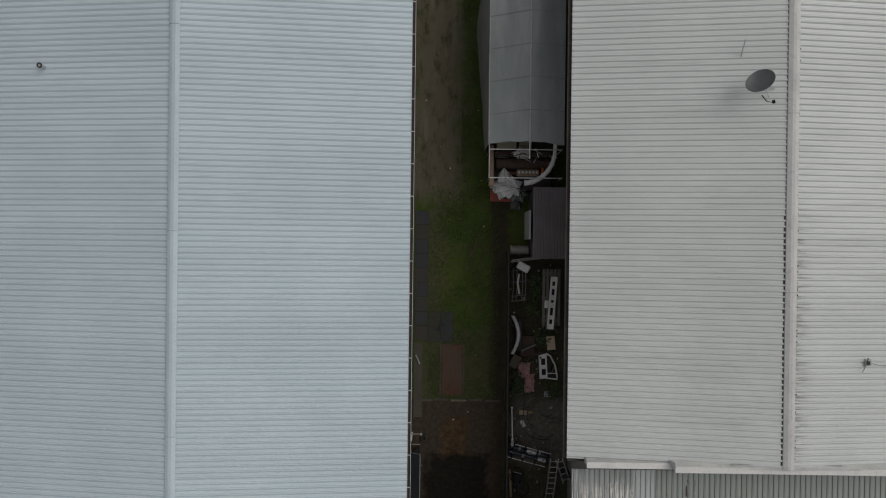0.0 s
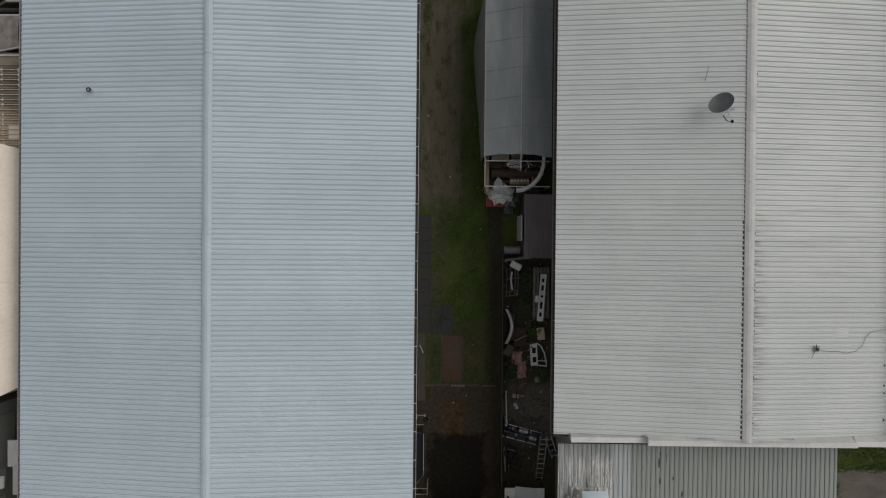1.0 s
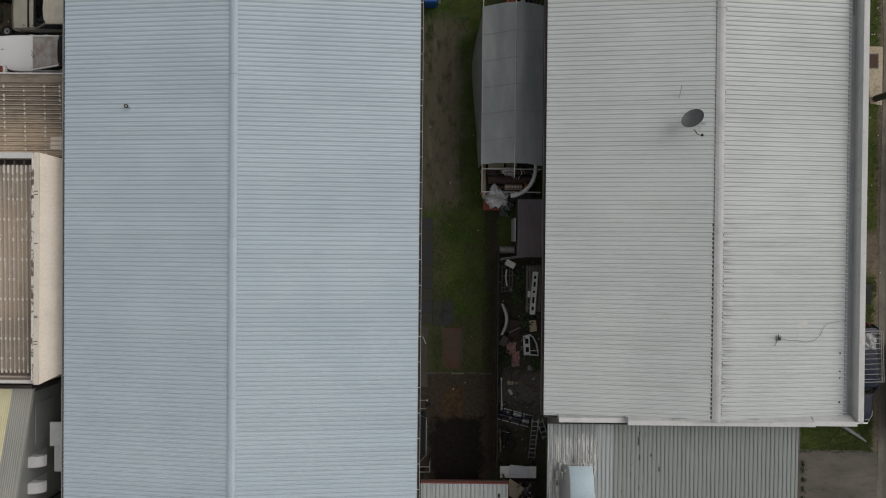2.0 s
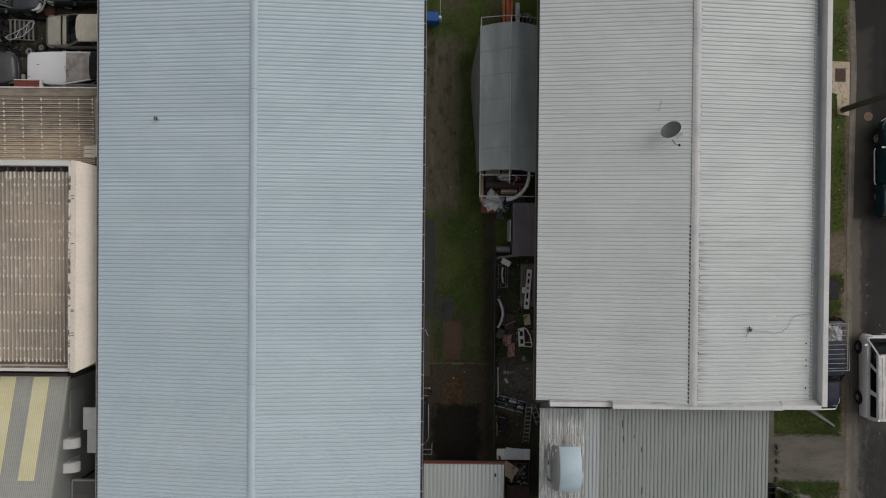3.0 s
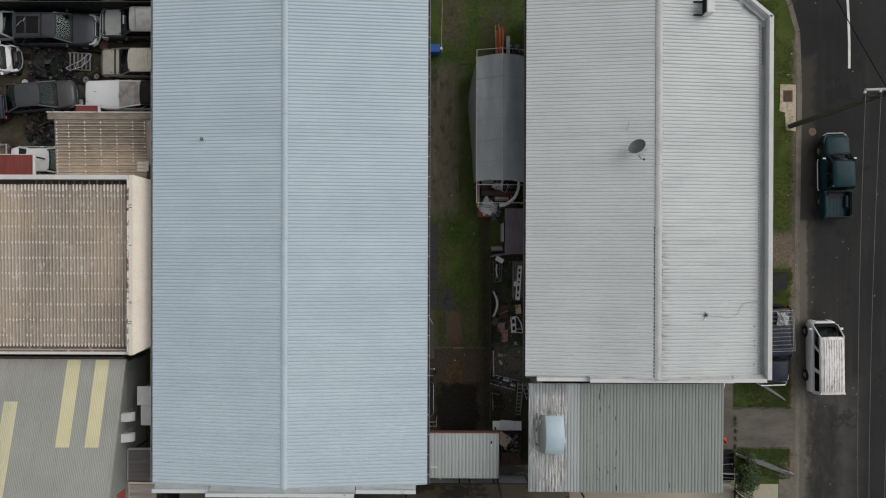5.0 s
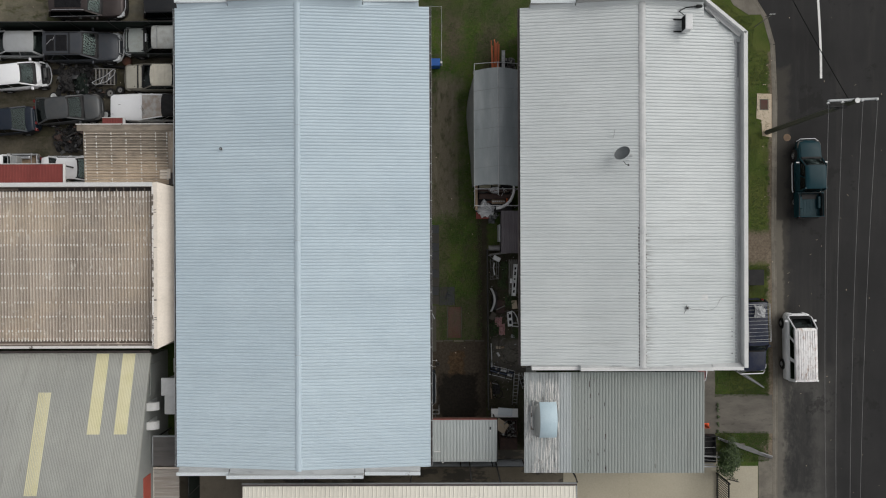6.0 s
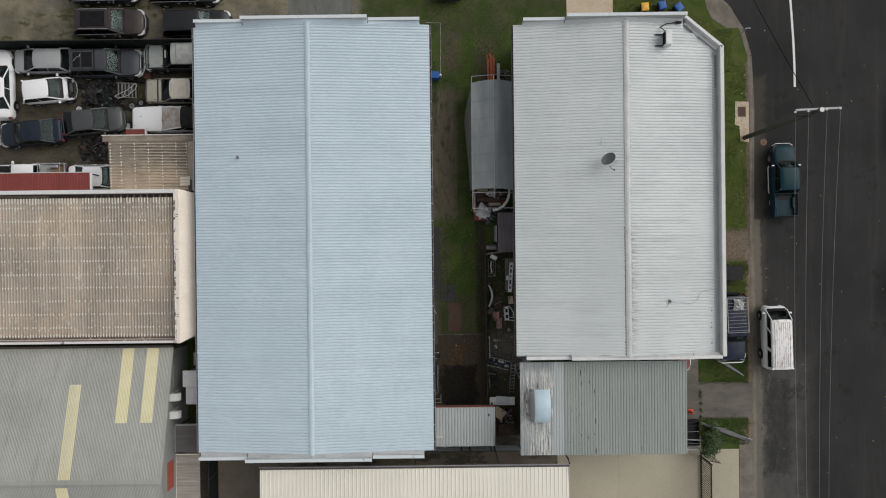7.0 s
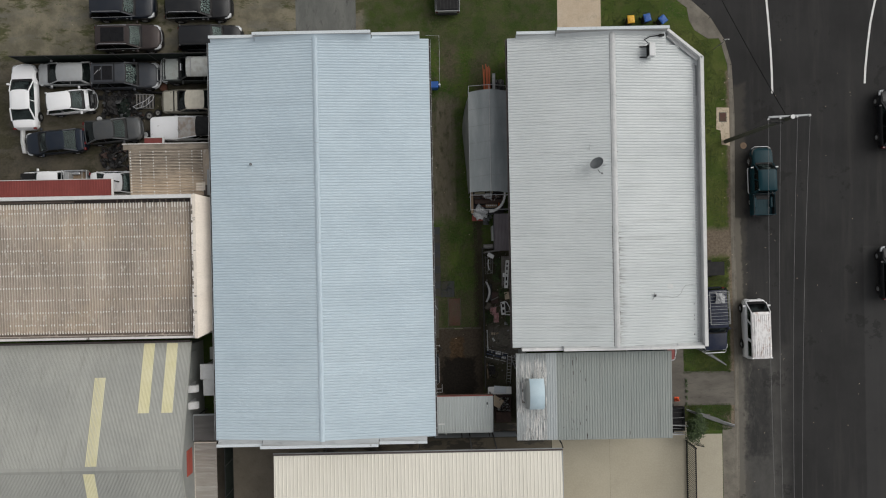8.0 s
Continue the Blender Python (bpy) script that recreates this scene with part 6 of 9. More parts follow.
part("engine", Geo().box(fx(0.875), fx(0.925), -W * 0.3, W * 0.42, 0.6, 0.78, 0.03).tube([(fx(0.87), -W * 0.5, 0.7), (fx(0.90), 0, 0.8), (fx(0.93), W * 0.4, 0.72)], 0.03, 6), "heap_grey", t)
part("radiator", Geo().box(fx(0.952), fx(0.97), -W * 0.55, W * 0.5, 0.35, 0.74, 0.01), "dark_steel", t)
part("bumper_beam", Geo().tube([(fx(0.90), -W * 0.92, 0.6), (fx(0.97), -W * 0.7, 0.62), (fx(1.0), -W * 0.2, 0.62), (fx(0.99), W * 0.4, 0.62), (fx(0.93), W * 0.85, 0.6)], 0.035, 6), "alloy", t)
for s in (1, -1):
    part("wing", Geo().loft([[(fx(f), s * W * (k - 0.12), 0.88 - d), (fx(f), s * W * k, 0.80 - d), (fx(f), s * W * k, 0.5), (fx(f), s * W * (k - 0.1), 0.5)] for f, k, d in ((0.83, 0.97, 0), (0.87, 0.95, 0.05), (0.905, 0.89, 0.16))]), "p_white", t, smooth=35)
    part("headlamp_bracket", Geo().box(fx(0.92), fx(0.955), s * W * 0.62 - 0.12, s * W * 0.62 + 0.1, 0.55, 0.72, 0.03), "lamp" if s > 0 else "dark_steel", t)
# Body is a darker copy of the beige, painting its shaded sides.
t, fx, W = car("car", "sun-faded beige sedan by the shed wall", (-18.55, 10.85), 180, 4.75, 1.8, dict(SEDAN, cabin=(0.13, 0.30, 0.56, 0.71)), "p_umber", "glass", group=YARD, plastic="body", roof="p_bone", hood="p_beige", lamps="p_umber", mirrors=False)
part("bonnet_gap", Geo().box(fx(0.775), fx(0.79), -W * 0.82, W * 0.82, 0.93, 1.0, 0.006), "black", t)
for k in range(5):
    f = 0.34 + 0.048 * k
    part("roof_rib", Geo().box(fx(f) - 0.05, fx(f) + 0.05, -W * 0.58, W * 0.58, 1.44, 1.472, 0.01), "p_bone", t)
car("car", "dark grey sedan with a dusty bonnet", (-24.53, 8.8), 5, 4.25, 1.78, FASTBACK, "p_grey", "glass", group=YARD, plastic="body", lamps="seat_cloth")
LONGNOSE = dict(FOURWD, cabin=(0.015, 0.03, 0.225, 0.54))
t, fx, W = car("car", "white pickup with a dusty windscreen and stripped cab", (-19.4, 8.85), 180, 4.7, 1.8, LONGNOSE, "p_white", "glass_dust", group=YARD, roof="black", height=1.6, mirrors=False)
for x, y, l in ((-21.0, 9.0, 0.07), (-21.45, 8.4, 0.05)):
    part("bonnet_scar", Geo().box(-l, l, -0.012, 0.012, 0, 0.01), "rust_dark", t, m=pose(-(x + 19.4), -(y - 8.85), 1.165, 0, 1.5, 4))
car("car", "dark blue sedan with a loose white front bumper", (-28.78, 8.03), 184, 4.5, 1.75, SEDAN, "p_navy", group=YARD, plastic="body")
t, fx, W = car("car", "white sedan half under the red awning", (-24.0, 4.9), 0, 4.6, 1.75, SEDAN, "p_white", group=YARD, hood="black")


def tray_ute(name, label, at, heading, colour, flat, group, engine=False, width=1.72):
    """A ute: cab in front, load bed behind. flat: a dropside tray in place of a styleside bed."""
    t, fx, W = car(name, label, at, heading, 5.0, width, UTE, colour, category="ute", group=group, wheels=True, face=not engine, lamps="" if engine else "seat_cloth" if colour == "p_green" else True, hood="none" if engine else None)
    g = Geo().box(fx(0.0), fx(0.325), -W, W, 0.55, 0.62)
    bed = part("load_bed", g, colour if not flat else "timber", t)
    hs = 0.98 if not flat else 0.95
    for s in (1, -1):
        part("bed_side", Geo().box(fx(0.0), fx(0.322), s * W - 0.055, s * W + 0.055, 0.36 if not flat else 0.62, hs, 0.02), colour if not flat else "steel", bed)
    part("bulkhead", Geo().box(fx(0.305), fx(0.322), -W + 0.06, W - 0.06, 0.6, hs, 0.008), colour if not flat else "steel", bed)
    part("tailgate", Geo().box(fx(0.0), fx(0.0) + 0.06, -W + 0.06, W - 0.06, 0.42, hs, 0.015), colour if not flat else "steel", bed)
    for s in (1, -1):
        part("bed_wheel_well", Geo().box(fx(0.11), fx(0.27), s * (W - 0.17) - 0.11, s * (W - 0.17) + 0.11, 0.62, 0.84, 0.04), colour if not flat else "steel", bed)
        if not flat:
            part("tail_lamp", Geo().box(fx(0) - 0.015, fx(0.012), s * (W - 0.07) - 0.07, s * (W - 0.07) + 0.07, 0.62, 0.88, 0.01), "tail", t)
            part("bed_rail", Geo().tube([(fx(0.02), s * W, hs + 0.03), (fx(0.30), s * W, hs + 0.03)], 0.025, 6), "black", bed)
    part("rear_bumper", Geo().box(fx(0) - 0.12, fx(0) - 0.02, -W * 0.9, W * 0.9, 0.4, 0.55, 0.02), "black", t)
    return t, fx, W, bed


t, fx, W, bed = tray_ute("ute", "dark green styleside ute parked at the kerb", (23.42, 4.12), 91, "p_green", False, "", width=1.58)
part("sports_bar", Geo().tube([(fx(0.29), -W * 0.8, 0.95), (fx(0.31), -W * 0.75, 1.05), (fx(0.31), W * 0.75, 1.05), (fx(0.29), W * 0.8, 0.95)], 0.03, 6), "black", bed)
part("bed_liner", Geo().box(fx(0.012), fx(0.303), -W + 0.062, -W + 0.085, 0.622, 0.95, 0.004), "black", bed)
part("cargo_net", Geo().box(fx(0.235), fx(0.298), -W * 0.66, W * 0.6, 0.622, 0.66, 0.012), "black", bed)
for k in range(6):
    part("bed_rib", Geo().box(fx(0.02), fx(0.23), -0.5 + k * 0.2 - 0.02, -0.5 + k * 0.2 + 0.02, 0.621, 0.632, 0.004), "p_green", bed)
for s in (1, -1):
    part("side_step", Geo().tube([(fx(0.33), s * (W + 0.08), 0.38), (fx(0.36), s * (W + 0.13), 0.38), (fx(0.68), s * (W + 0.13), 0.38), (fx(0.71), s * (W + 0.08), 0.38)], 0.04, 8), "alloy", t)
for s in (1, -1):
    part("mirror_cap", Geo().box(fx(0.70) - 0.04, fx(0.70) + 0.05, s * (W + 0.12) - 0.10, s * (W + 0.12) + 0.10, 1.135, 1.165, 0.01), "white_plastic", t)
part("bull_bar", Geo().tube([(fx(0.985), -W * 0.9, 0.62), (fx(1.015), -W * 0.6, 0.66), (fx(1.015), W * 0.6, 0.66), (fx(0.985), W * 0.9, 0.62)], 0.024, 8), "alloy", t)

t, fx, W, bed = tray_ute("ute", "white tray ute with its bonnet missing", (-28.95, 5.0), 180, "p_white", True, YARD, True)
part("engine_bay", Geo().box(fx(0.765), fx(0.96), -W * 0.84, W * 0.84, 0.8, 1.085, 0.02), "black", t)
part("engine", Geo().box(fx(0.79), fx(0.91), -0.3, 0.3, 1.0, 1.13, 0.04), "dark_steel", t)
part("tool_chest", Geo().box(fx(0.225), fx(0.30), -W * 0.85, W * 0.85, 0.63, 1.3, 0.02), "steel_dull_rack", bed)
part("radiator", Geo().box(fx(0.94), fx(0.955), -0.45, 0.45, 0.5, 1.1, 0.01), "dark_steel", t)
for x in (0.01, 0.31):
    part("headboard_frame", Geo().tube([(fx(x), -W, 0.9), (fx(x), -W, 1.5), (fx(x), W, 1.5), (fx(x), W, 0.9)], 0.03, 6), "steel", bed)

t, fx, W = car("van", "old white van with a rust-spotted peeling roof", (22.66, -6.72), 91.0, 4.3, 1.64, BOXVAN, "p_white", "glass", "glass", roof="van_roof", category="van", plastic="black", hood="none")
for k in range(8):
    y = -W * 0.62 + k * W * 1.24 / 7
    part("roof_rib", Geo().box(fx(0.05), fx(0.765), y - 0.016, y + 0.016, 1.925, 1.985, 0.008), "van_roof", t)

t, fx, W = car("car", "navy blue four-wheel drive under a steel roof rack", (19.62, -6.0), 272, 4.7, 1.8, FOURWD, "p_navy_b", category="car")
rack = part("roof_rack", Geo().tube([(fx(0.05), -0.68, 2.05), (fx(0.05), 0.68, 2.05), (fx(0.55), 0.68, 2.05), (fx(0.55), -0.68, 2.05), (fx(0.05), -0.68, 2.05)], 0.02, 6), "steel_dull_rack", t)
part("rack_rail", Geo().tube([(fx(0.05), -0.7, 2.16), (fx(0.05), 0.7, 2.16), (fx(0.55), 0.7, 2.16), (fx(0.55), -0.7, 2.16), (fx(0.05), -0.7, 2.16)], 0.018, 6), "steel_dull_rack", rack)
for i in range(10):
    x = fx(0.05 + 0.50 * (i + 0.5) / 10)
    part("rack_bar", Geo().tube([(x, -0.68, 2.05), (x, 0.68, 2.05)], 0.011, 5), "steel_dull_rack", rack)
for f in (0.1, 0.3, 0.52):
    for s in (1, -1):
        part("rack_foot", Geo().tube([(fx(f), s * 0.68, 1.8), (fx(f), s * 0.68, 2.05)], 0.02, 5), "alloy", rack)
part("bull_bar", Geo().tube([(fx(1.0), -W, 0.6), (fx(1.03), -W * 0.8, 0.75), (fx(1.03), W * 0.8, 0.75), (fx(1.0), W, 0.6)], 0.04, 8), "alloy", t)

STREET = "cars across the street"
car("car", "black car parked across the street", (33.05, 8.6), 91, 4.4, 1.78, HATCH, "p_black", group=STREET)
car("car", "black hatchback with alloy wheels across the street", (32.95, -2.8), 91, 4.0, 1.72, HATCH, "p_black", group=STREET)
car("car", "small dark car with a red bonnet beneath the shed edge", (15.05, -8.3), 0, 3.6, 1.55, HATCH, "p_black", category="car", hood="roof_red", plastic="p_white")


def bar_trailer():
    """A black open trailer with loose bars and tube ends across it."""
    t = thing("box_trailer", "black open trailer stacked with loose steel bars", "trailer")
    x0, x1, y0, y1 = 15.2, 17.35, -14.2, -12.45
    part("tray", Geo().box(x0, x1, y0, y1, 0.45, 0.52, 0.01), "black", t)
    for a in ((x0, x1, y0, y0 + 0.04), (x0, x1, y1 - 0.04, y1), (x0, x0 + 0.04, y0 + 0.045, y1 - 0.045), (x1 - 0.04, x1, y0 + 0.045, y1 - 0.045)):
        part("side", Geo().box(*a, 0.522, 0.86, 0.008), "black", t)
    for y in (y0 - 0.1, y1 + 0.1):
        part("wheel", Geo().disc((16.2, y, 0.29), (0, 1, 0), 0.29, 0.16, 18), "tyre", t)
        part("mudguard", Geo().box(15.8, 16.6, y - 0.1, y + 0.1, 0.6, 0.63, 0.01), "black", t)
    rnd = random.Random(14)
    for i in range(11):
        y, z = y0 + 0.15 + rnd.random() * 1.4, 0.9 + 0.03 * (i % 4)
        part("bar", Geo().tube([(15.1 + rnd.random() * 0.5, y, z), (17.2 + rnd.random() * 0.5, y + rnd.uniform(-0.25, 0.25), z)], rnd.uniform(0.012, 0.03), 6), ("dark_steel", "steel_dull_rack", "black")[i % 3], t)


bar_trailer()

# more materials for the small roofs and the street
M["steel_matt"] = worn("matt_zinc", (0.15, 0.152, 0.15), (0.22, 0.222, 0.22), 0.6, 0.1, 3, 25, 0.1, grime=0.3)
M["roof_carport"] = steel_roof("pale_grey_roof_steel", (0.38, 0.415, 0.415), (0.43, 0.465, 0.46), (0.28, 0.30, 0.295), 0.5, across="y")
M["roof_drab"] = steel_roof("drab_corrugated_steel", (0.135, 0.13, 0.125), (0.18, 0.172, 0.165), (0.08, 0.075, 0.07), 0.7)
M["roof_streak"] = steel_roof("streaked_corrugated_steel", (0.33, 0.305, 0.27), (0.40, 0.375, 0.335), (0.58, 0.565, 0.535), 0.9)
M["shade_cloth"] = worn("dark_shade_cloth", (0.014, 0.020, 0.017), (0.024, 0.030, 0.026), 0.9, 0, 0.8, 25, 0.1, Specular_IOR_Level=0.1)
M["fence_grey"] = worn("grey_fence_steel", (0.50, 0.545, 0.58), (0.58, 0.62, 0.65), 0.5, 0, 0.9, 20, 0.1)
M["rusty_tan"] = worn("tan_iron", (0.20, 0.14, 0.09), (0.15, 0.10, 0.065), 0.8, 0.2, 4, 30, 0.2)
M["orange_bright"] = worn("orange_plastic", (0.80, 0.11, 0.03), (0.75, 0.12, 0.04), 0.45, 0, 2, 20, 0.03)

# ---- the carport, lean-tos and small roofs ----
def slope_roof(parent, x0, x1, y0, y1, z_a, z_b, material, shape, along="x", lap=0):
    """A thin deck with ribbed sheets. z_a and z_b: heights at the start and end of the sheets' run."""
    if along == "x":
        deck = Geo().loft([[(x0, y0, z_a - 0.06), (x1, y0, z_a - 0.06), (x1, y0, z_a - 0.01), (x0, y0, z_a - 0.01)], [(x0, y1, z_b - 0.06), (x1, y1, z_b - 0.06), (x1, y1, z_b - 0.01), (x0, y1, z_b - 0.01)]])
        span, a0, run = x1 - x0, x0, ((y0, z_a), (y1, z_b))
    else:
        deck = Geo().loft([[(x0, y0, z_a - 0.06), (x0, y1, z_a - 0.06), (x0, y1, z_a - 0.01), (x0, y0, z_a - 0.01)], [(x1, y0, z_b - 0.06), (x1, y1, z_b - 0.06), (x1, y1, z_b - 0.01), (x1, y0, z_b - 0.01)]])
        span, a0, run = y1 - y0, y0, ((x0, z_a), (x1, z_b))
    roof = part("roof", deck, material, parent)
    k = max(1, round(span / shape[-1][0]))
    f = span / k / shape[-1][0]
    sheets(roof, material, [(o * f, h) for o, h in shape], along, a0, k, run)
    return roof


def carport():
    t = thing("carport", "open carport with a grey ribbed roof and red fascia", "carport")
    x0, x1, y0, y1 = -0.92, 3.08, -13.65, -11.0
    slope_roof(t, x0, x1, y0, y1, 2.35, 2.45, "roof_carport", ribbed(0.19, 0.05, 0.03, 0.028, 4, 0.012, 0.012))
    part("fascia", Geo().box(x0, x1, y1 + 0.003, y1 + 0.06, 2.28, 2.5, 0.01), "roof_red", t, "faded red fascia")
    part("fascia_trim", Geo().box(x0, x1, y1 + 0.063, y1 + 0.12, 2.26, 2.44, 0.01), "pad_red", t)
    part("barge", Geo().box(x1 + 0.003, x1 + 0.05, y0, y1, 2.26, 2.46, 0.01), "dark_steel", t)
    for x in (x0 + 0.15, x1 - 0.12):
        for y in (y0 + 0.15, y1 - 0.05):
            part("post", Geo().box(x - 0.04, x + 0.04, y - 0.04, y + 0.04, -0.02, 2.3), "dark_steel", t)
    part("back_wall", Geo().box(x0 + 0.1, x1 - 0.1, y0 + 0.02, y0 + 0.08, -0.02, 2.25), "clad", t)
    part("roof_hole", Geo().box(2.62, 2.7, -11.62, -11.45, 2.455, 2.478), "black", t)
    part("hole_streak", Geo().box(2.635, 2.68, -11.74, -11.63, 2.455, 2.47), "cap_white", t)
    part("bracket", Geo().box(-0.88, -0.42, -13.02, -12.94, 2.43, 2.47), "cap_white", t)
    part("downpipe_stub", Geo().tube([(-0.3, -13.72, 1.9), (-0.3, -13.72, 2.3)], 0.045, 8), "cap_white", t)


carport()


def small_leanto(name, label, x0, x1, y0, y1, za, zb, material, shape, edge):
    t = thing(name, label, "lean-to")
    slope_roof(t, x0, x1, y0, y1, za, zb, material, shape, "y")
    part("barge", Geo().box(x0 - 0.06, x0 - 0.003, y0, y1, za - 0.12, za + 0.06, 0.01), edge, t)
    part("flashing", Geo().box(x0, x1, y1 + 0.003, y1 + 0.09, min(za, zb) - 0.1, max(za, zb) + 0.05, 0.01), edge, t)
    for x in (x0 + 0.08, x1 - 0.1):
        for y in (y0 + 0.12, y1 - 0.12):
            part("post", Geo().box(x - 0.035, x + 0.035, y - 0.035, y + 0.035, -0.02, min(za, zb) - 0.07), "dark_steel", t)


small_leanto("leanto", "dark grimy corrugated lean-to between the sheds", -18.3, -16.35, -13.75, -11.95, 2.7, 2.75, "roof_drab", wavy(0.09, 0.02, 8, 4), "cap_grey")
small_leanto("leanto", "streaked brown corrugated lean-to between the sheds", -18.4, -16.8, -26.0, -14.0, 2.35, 2.45, "roof_streak", profile(0.20, 0.09, 0.05, 0.035, 4), "cream_wall")


def annex():
    t = thing("service_box", "white metal service box in the narrow gap", "service box")
    part("body", Geo().box(-17.5, -16.4, -10.45, -8.35, -0.02, 2.85, 0.02), "clad", t)
    part("lid", Geo().box(-17.5, -16.3, -10.5, -9.35, 2.852, 2.93, 0.02), "white_plastic", t)
    part("lid", Geo().box(-17.7, -16.4, -9.345, -8.25, 2.852, 2.95, 0.02), "white_plastic", t)
    b = thing("utility_cupboard", "drab green cupboard standing in the gap", "cupboard")
    part("body", Geo().box(-17.2, -16.2, -8.0, -7.2, -0.02, 2.1, 0.02), "clad", b)
    part("lid", Geo().box(-17.24, -16.16, -8.04, -7.16, 2.102, 2.15, 0.01), "roof_olive", b)


annex()


def wall_hood(y):
    """A curved window hood on the grey-green shed's side wall."""
    t = thing("window_hood", "white curved metal hood over a wall window", "awning", "hoods over the gap")
    prof = [(-18.4 + 0.62 * math.sin(a), 3.0 + 0.42 * math.cos(a)) for a in [math.pi / 2 * i / 6 for i in range(7)]]
    ring = lambda yy: [(x, yy, z) for x, z in prof] + [(x - 0.02, yy, z - 0.02) for x, z in reversed(prof)]
    part("hood", Geo().loft([ring(y - 0.24), ring(y + 0.24)]), "cap_white", t, smooth=40)
    for s in (-0.245, 0.23):
        part("cheek", Geo().loft([[(-18.4, y + s + d, 3.42), (-17.78, y + s + d, 3.0), (-18.4, y + s + d, 3.0)] for d in (0, 0.015)]), "cap_white", t)
    part("window_frame", Geo().box(-18.4, -18.33, y - 0.3, y + 0.3, 2.0, 3.0, 0.01), "cap_grey", t)


for y in (-9.95, -11.12):
    wall_hood(y)
part("wall_vent", Geo().box(-18.4, -18.34, -9.3, -7.4, 1.4, 2.9, 0.01), "clad", bpy.data.objects["grey_green_shed"])


def fence(name, label, p, q, high, post_every, cloth, rail="dark_steel", gap=0.02):
    """Posts, rails and panels between them, from p to q."""
    t = thing(name, label, "fence")
    p, q = Vector((*p, 0)), Vector((*q, 0))
    k = max(1, round((q - p).length / post_every))
    d = (q - p).normalized()
    ang = math.degrees(math.atan2(d.y, d.x))
    step = (q - p).length / k
    base = lambda i: pose(*(p + d * step * i), 0, 0, ang)
    for i in range(k + 1):
        part("post", Geo().box(-0.03, 0.03, -0.03, 0.03, -0.1, high + 0.04, 0.006), rail, t, m=base(i))
    for i in range(k):
        part("panel", Geo().box(0.034, step - 0.034, -0.006, 0.006, 0.05, high - 0.03), cloth, t, m=base(i))
        for z in (0.1, high - 0.02):
            part("rail", Geo().box(0.032, step - 0.032, -0.022, 0.022, z - 0.02, z + 0.02), rail, t, m=base(i))
    return t


fence("yard_fence", "black shade-cloth fence across the dirt yard", (-31.2, 14.02), (-16.3, 14.02), 2.2, 2.4, "shade_cloth")
fence("side_fence", "black shade-cloth fence beside the concrete yard", (-16.35, -13.6), (-16.35, -27), 2.1, 2.4, "shade_cloth")
fence("lane_fence", "low dark sheet-metal fence along the junk strip", (2.62, -0.4), (2.66, -10.7), 1.15, 1.7, "dark_steel")
fence("back_fence", "grey steel fence behind the carport", (-1.2, -14.2), (4.9, -14.2), 1.65, 2.03, "fence_grey")
part("frame_bar", Geo().tube([(7.35, -13.5, 4.2), (7.62, -13.95, 4.4), (7.62, -14.1, 4.9)], 0.05, 6), "black", bpy.data.objects["cream_shed"])


def bar_gate():
    """Sliding gate of upright black bars on the yard's street side."""
    t = thing("sliding_gate", "black steel bar gate across the concrete yard", "gate")
    x, y0, y1, h = 17.68, -24.0, -15.15, 2.15
    for z in (0.12, h - 0.1):
        part("gate_rail", Geo().box(x - 0.035, x + 0.035, y0, y1, z - 0.045, z + 0.045), "black", t)
    k = 60
    for i in range(k + 1):
        y = y0 + (y1 - y0) * i / k
        part("bar", Geo().box(x - 0.02, x + 0.02, y - 0.02, y + 0.02, 0.02, h), "black", t)
    for y in (y0, y0 + 4.4, y1):
        part("gate_post", Geo().box(x - 0.05, x + 0.05, y - 0.05, y + 0.05, -0.05, h + 0.05, 0.008), "black", t)
    f = thing("bar_fence", "short black bar fence beside the shrub", "fence")
    for z in (0.12, 1.95):
        part("fence_rail", Geo().tube([(17.7, -14.95, z), (18.35, -15.1, z)], 0.03, 4), "black", f)
    for i in range(8):
        a = i / 7
        part("bar", Geo().tube([(17.7 + 0.65 * a, -14.95 - 0.15 * a, 0.02), (17.7 + 0.65 * a, -14.95 - 0.15 * a, 2.05)], 0.014, 4), "black", f)
    part("shed_rail", Geo().box(15.3, 17.3, -14.45, -14.38, 1.0, 1.06), "steel", f)
    part("shed_rail", Geo().box(15.3, 17.3, -14.45, -14.38, 0.5, 0.56), "steel", f)


bar_gate()


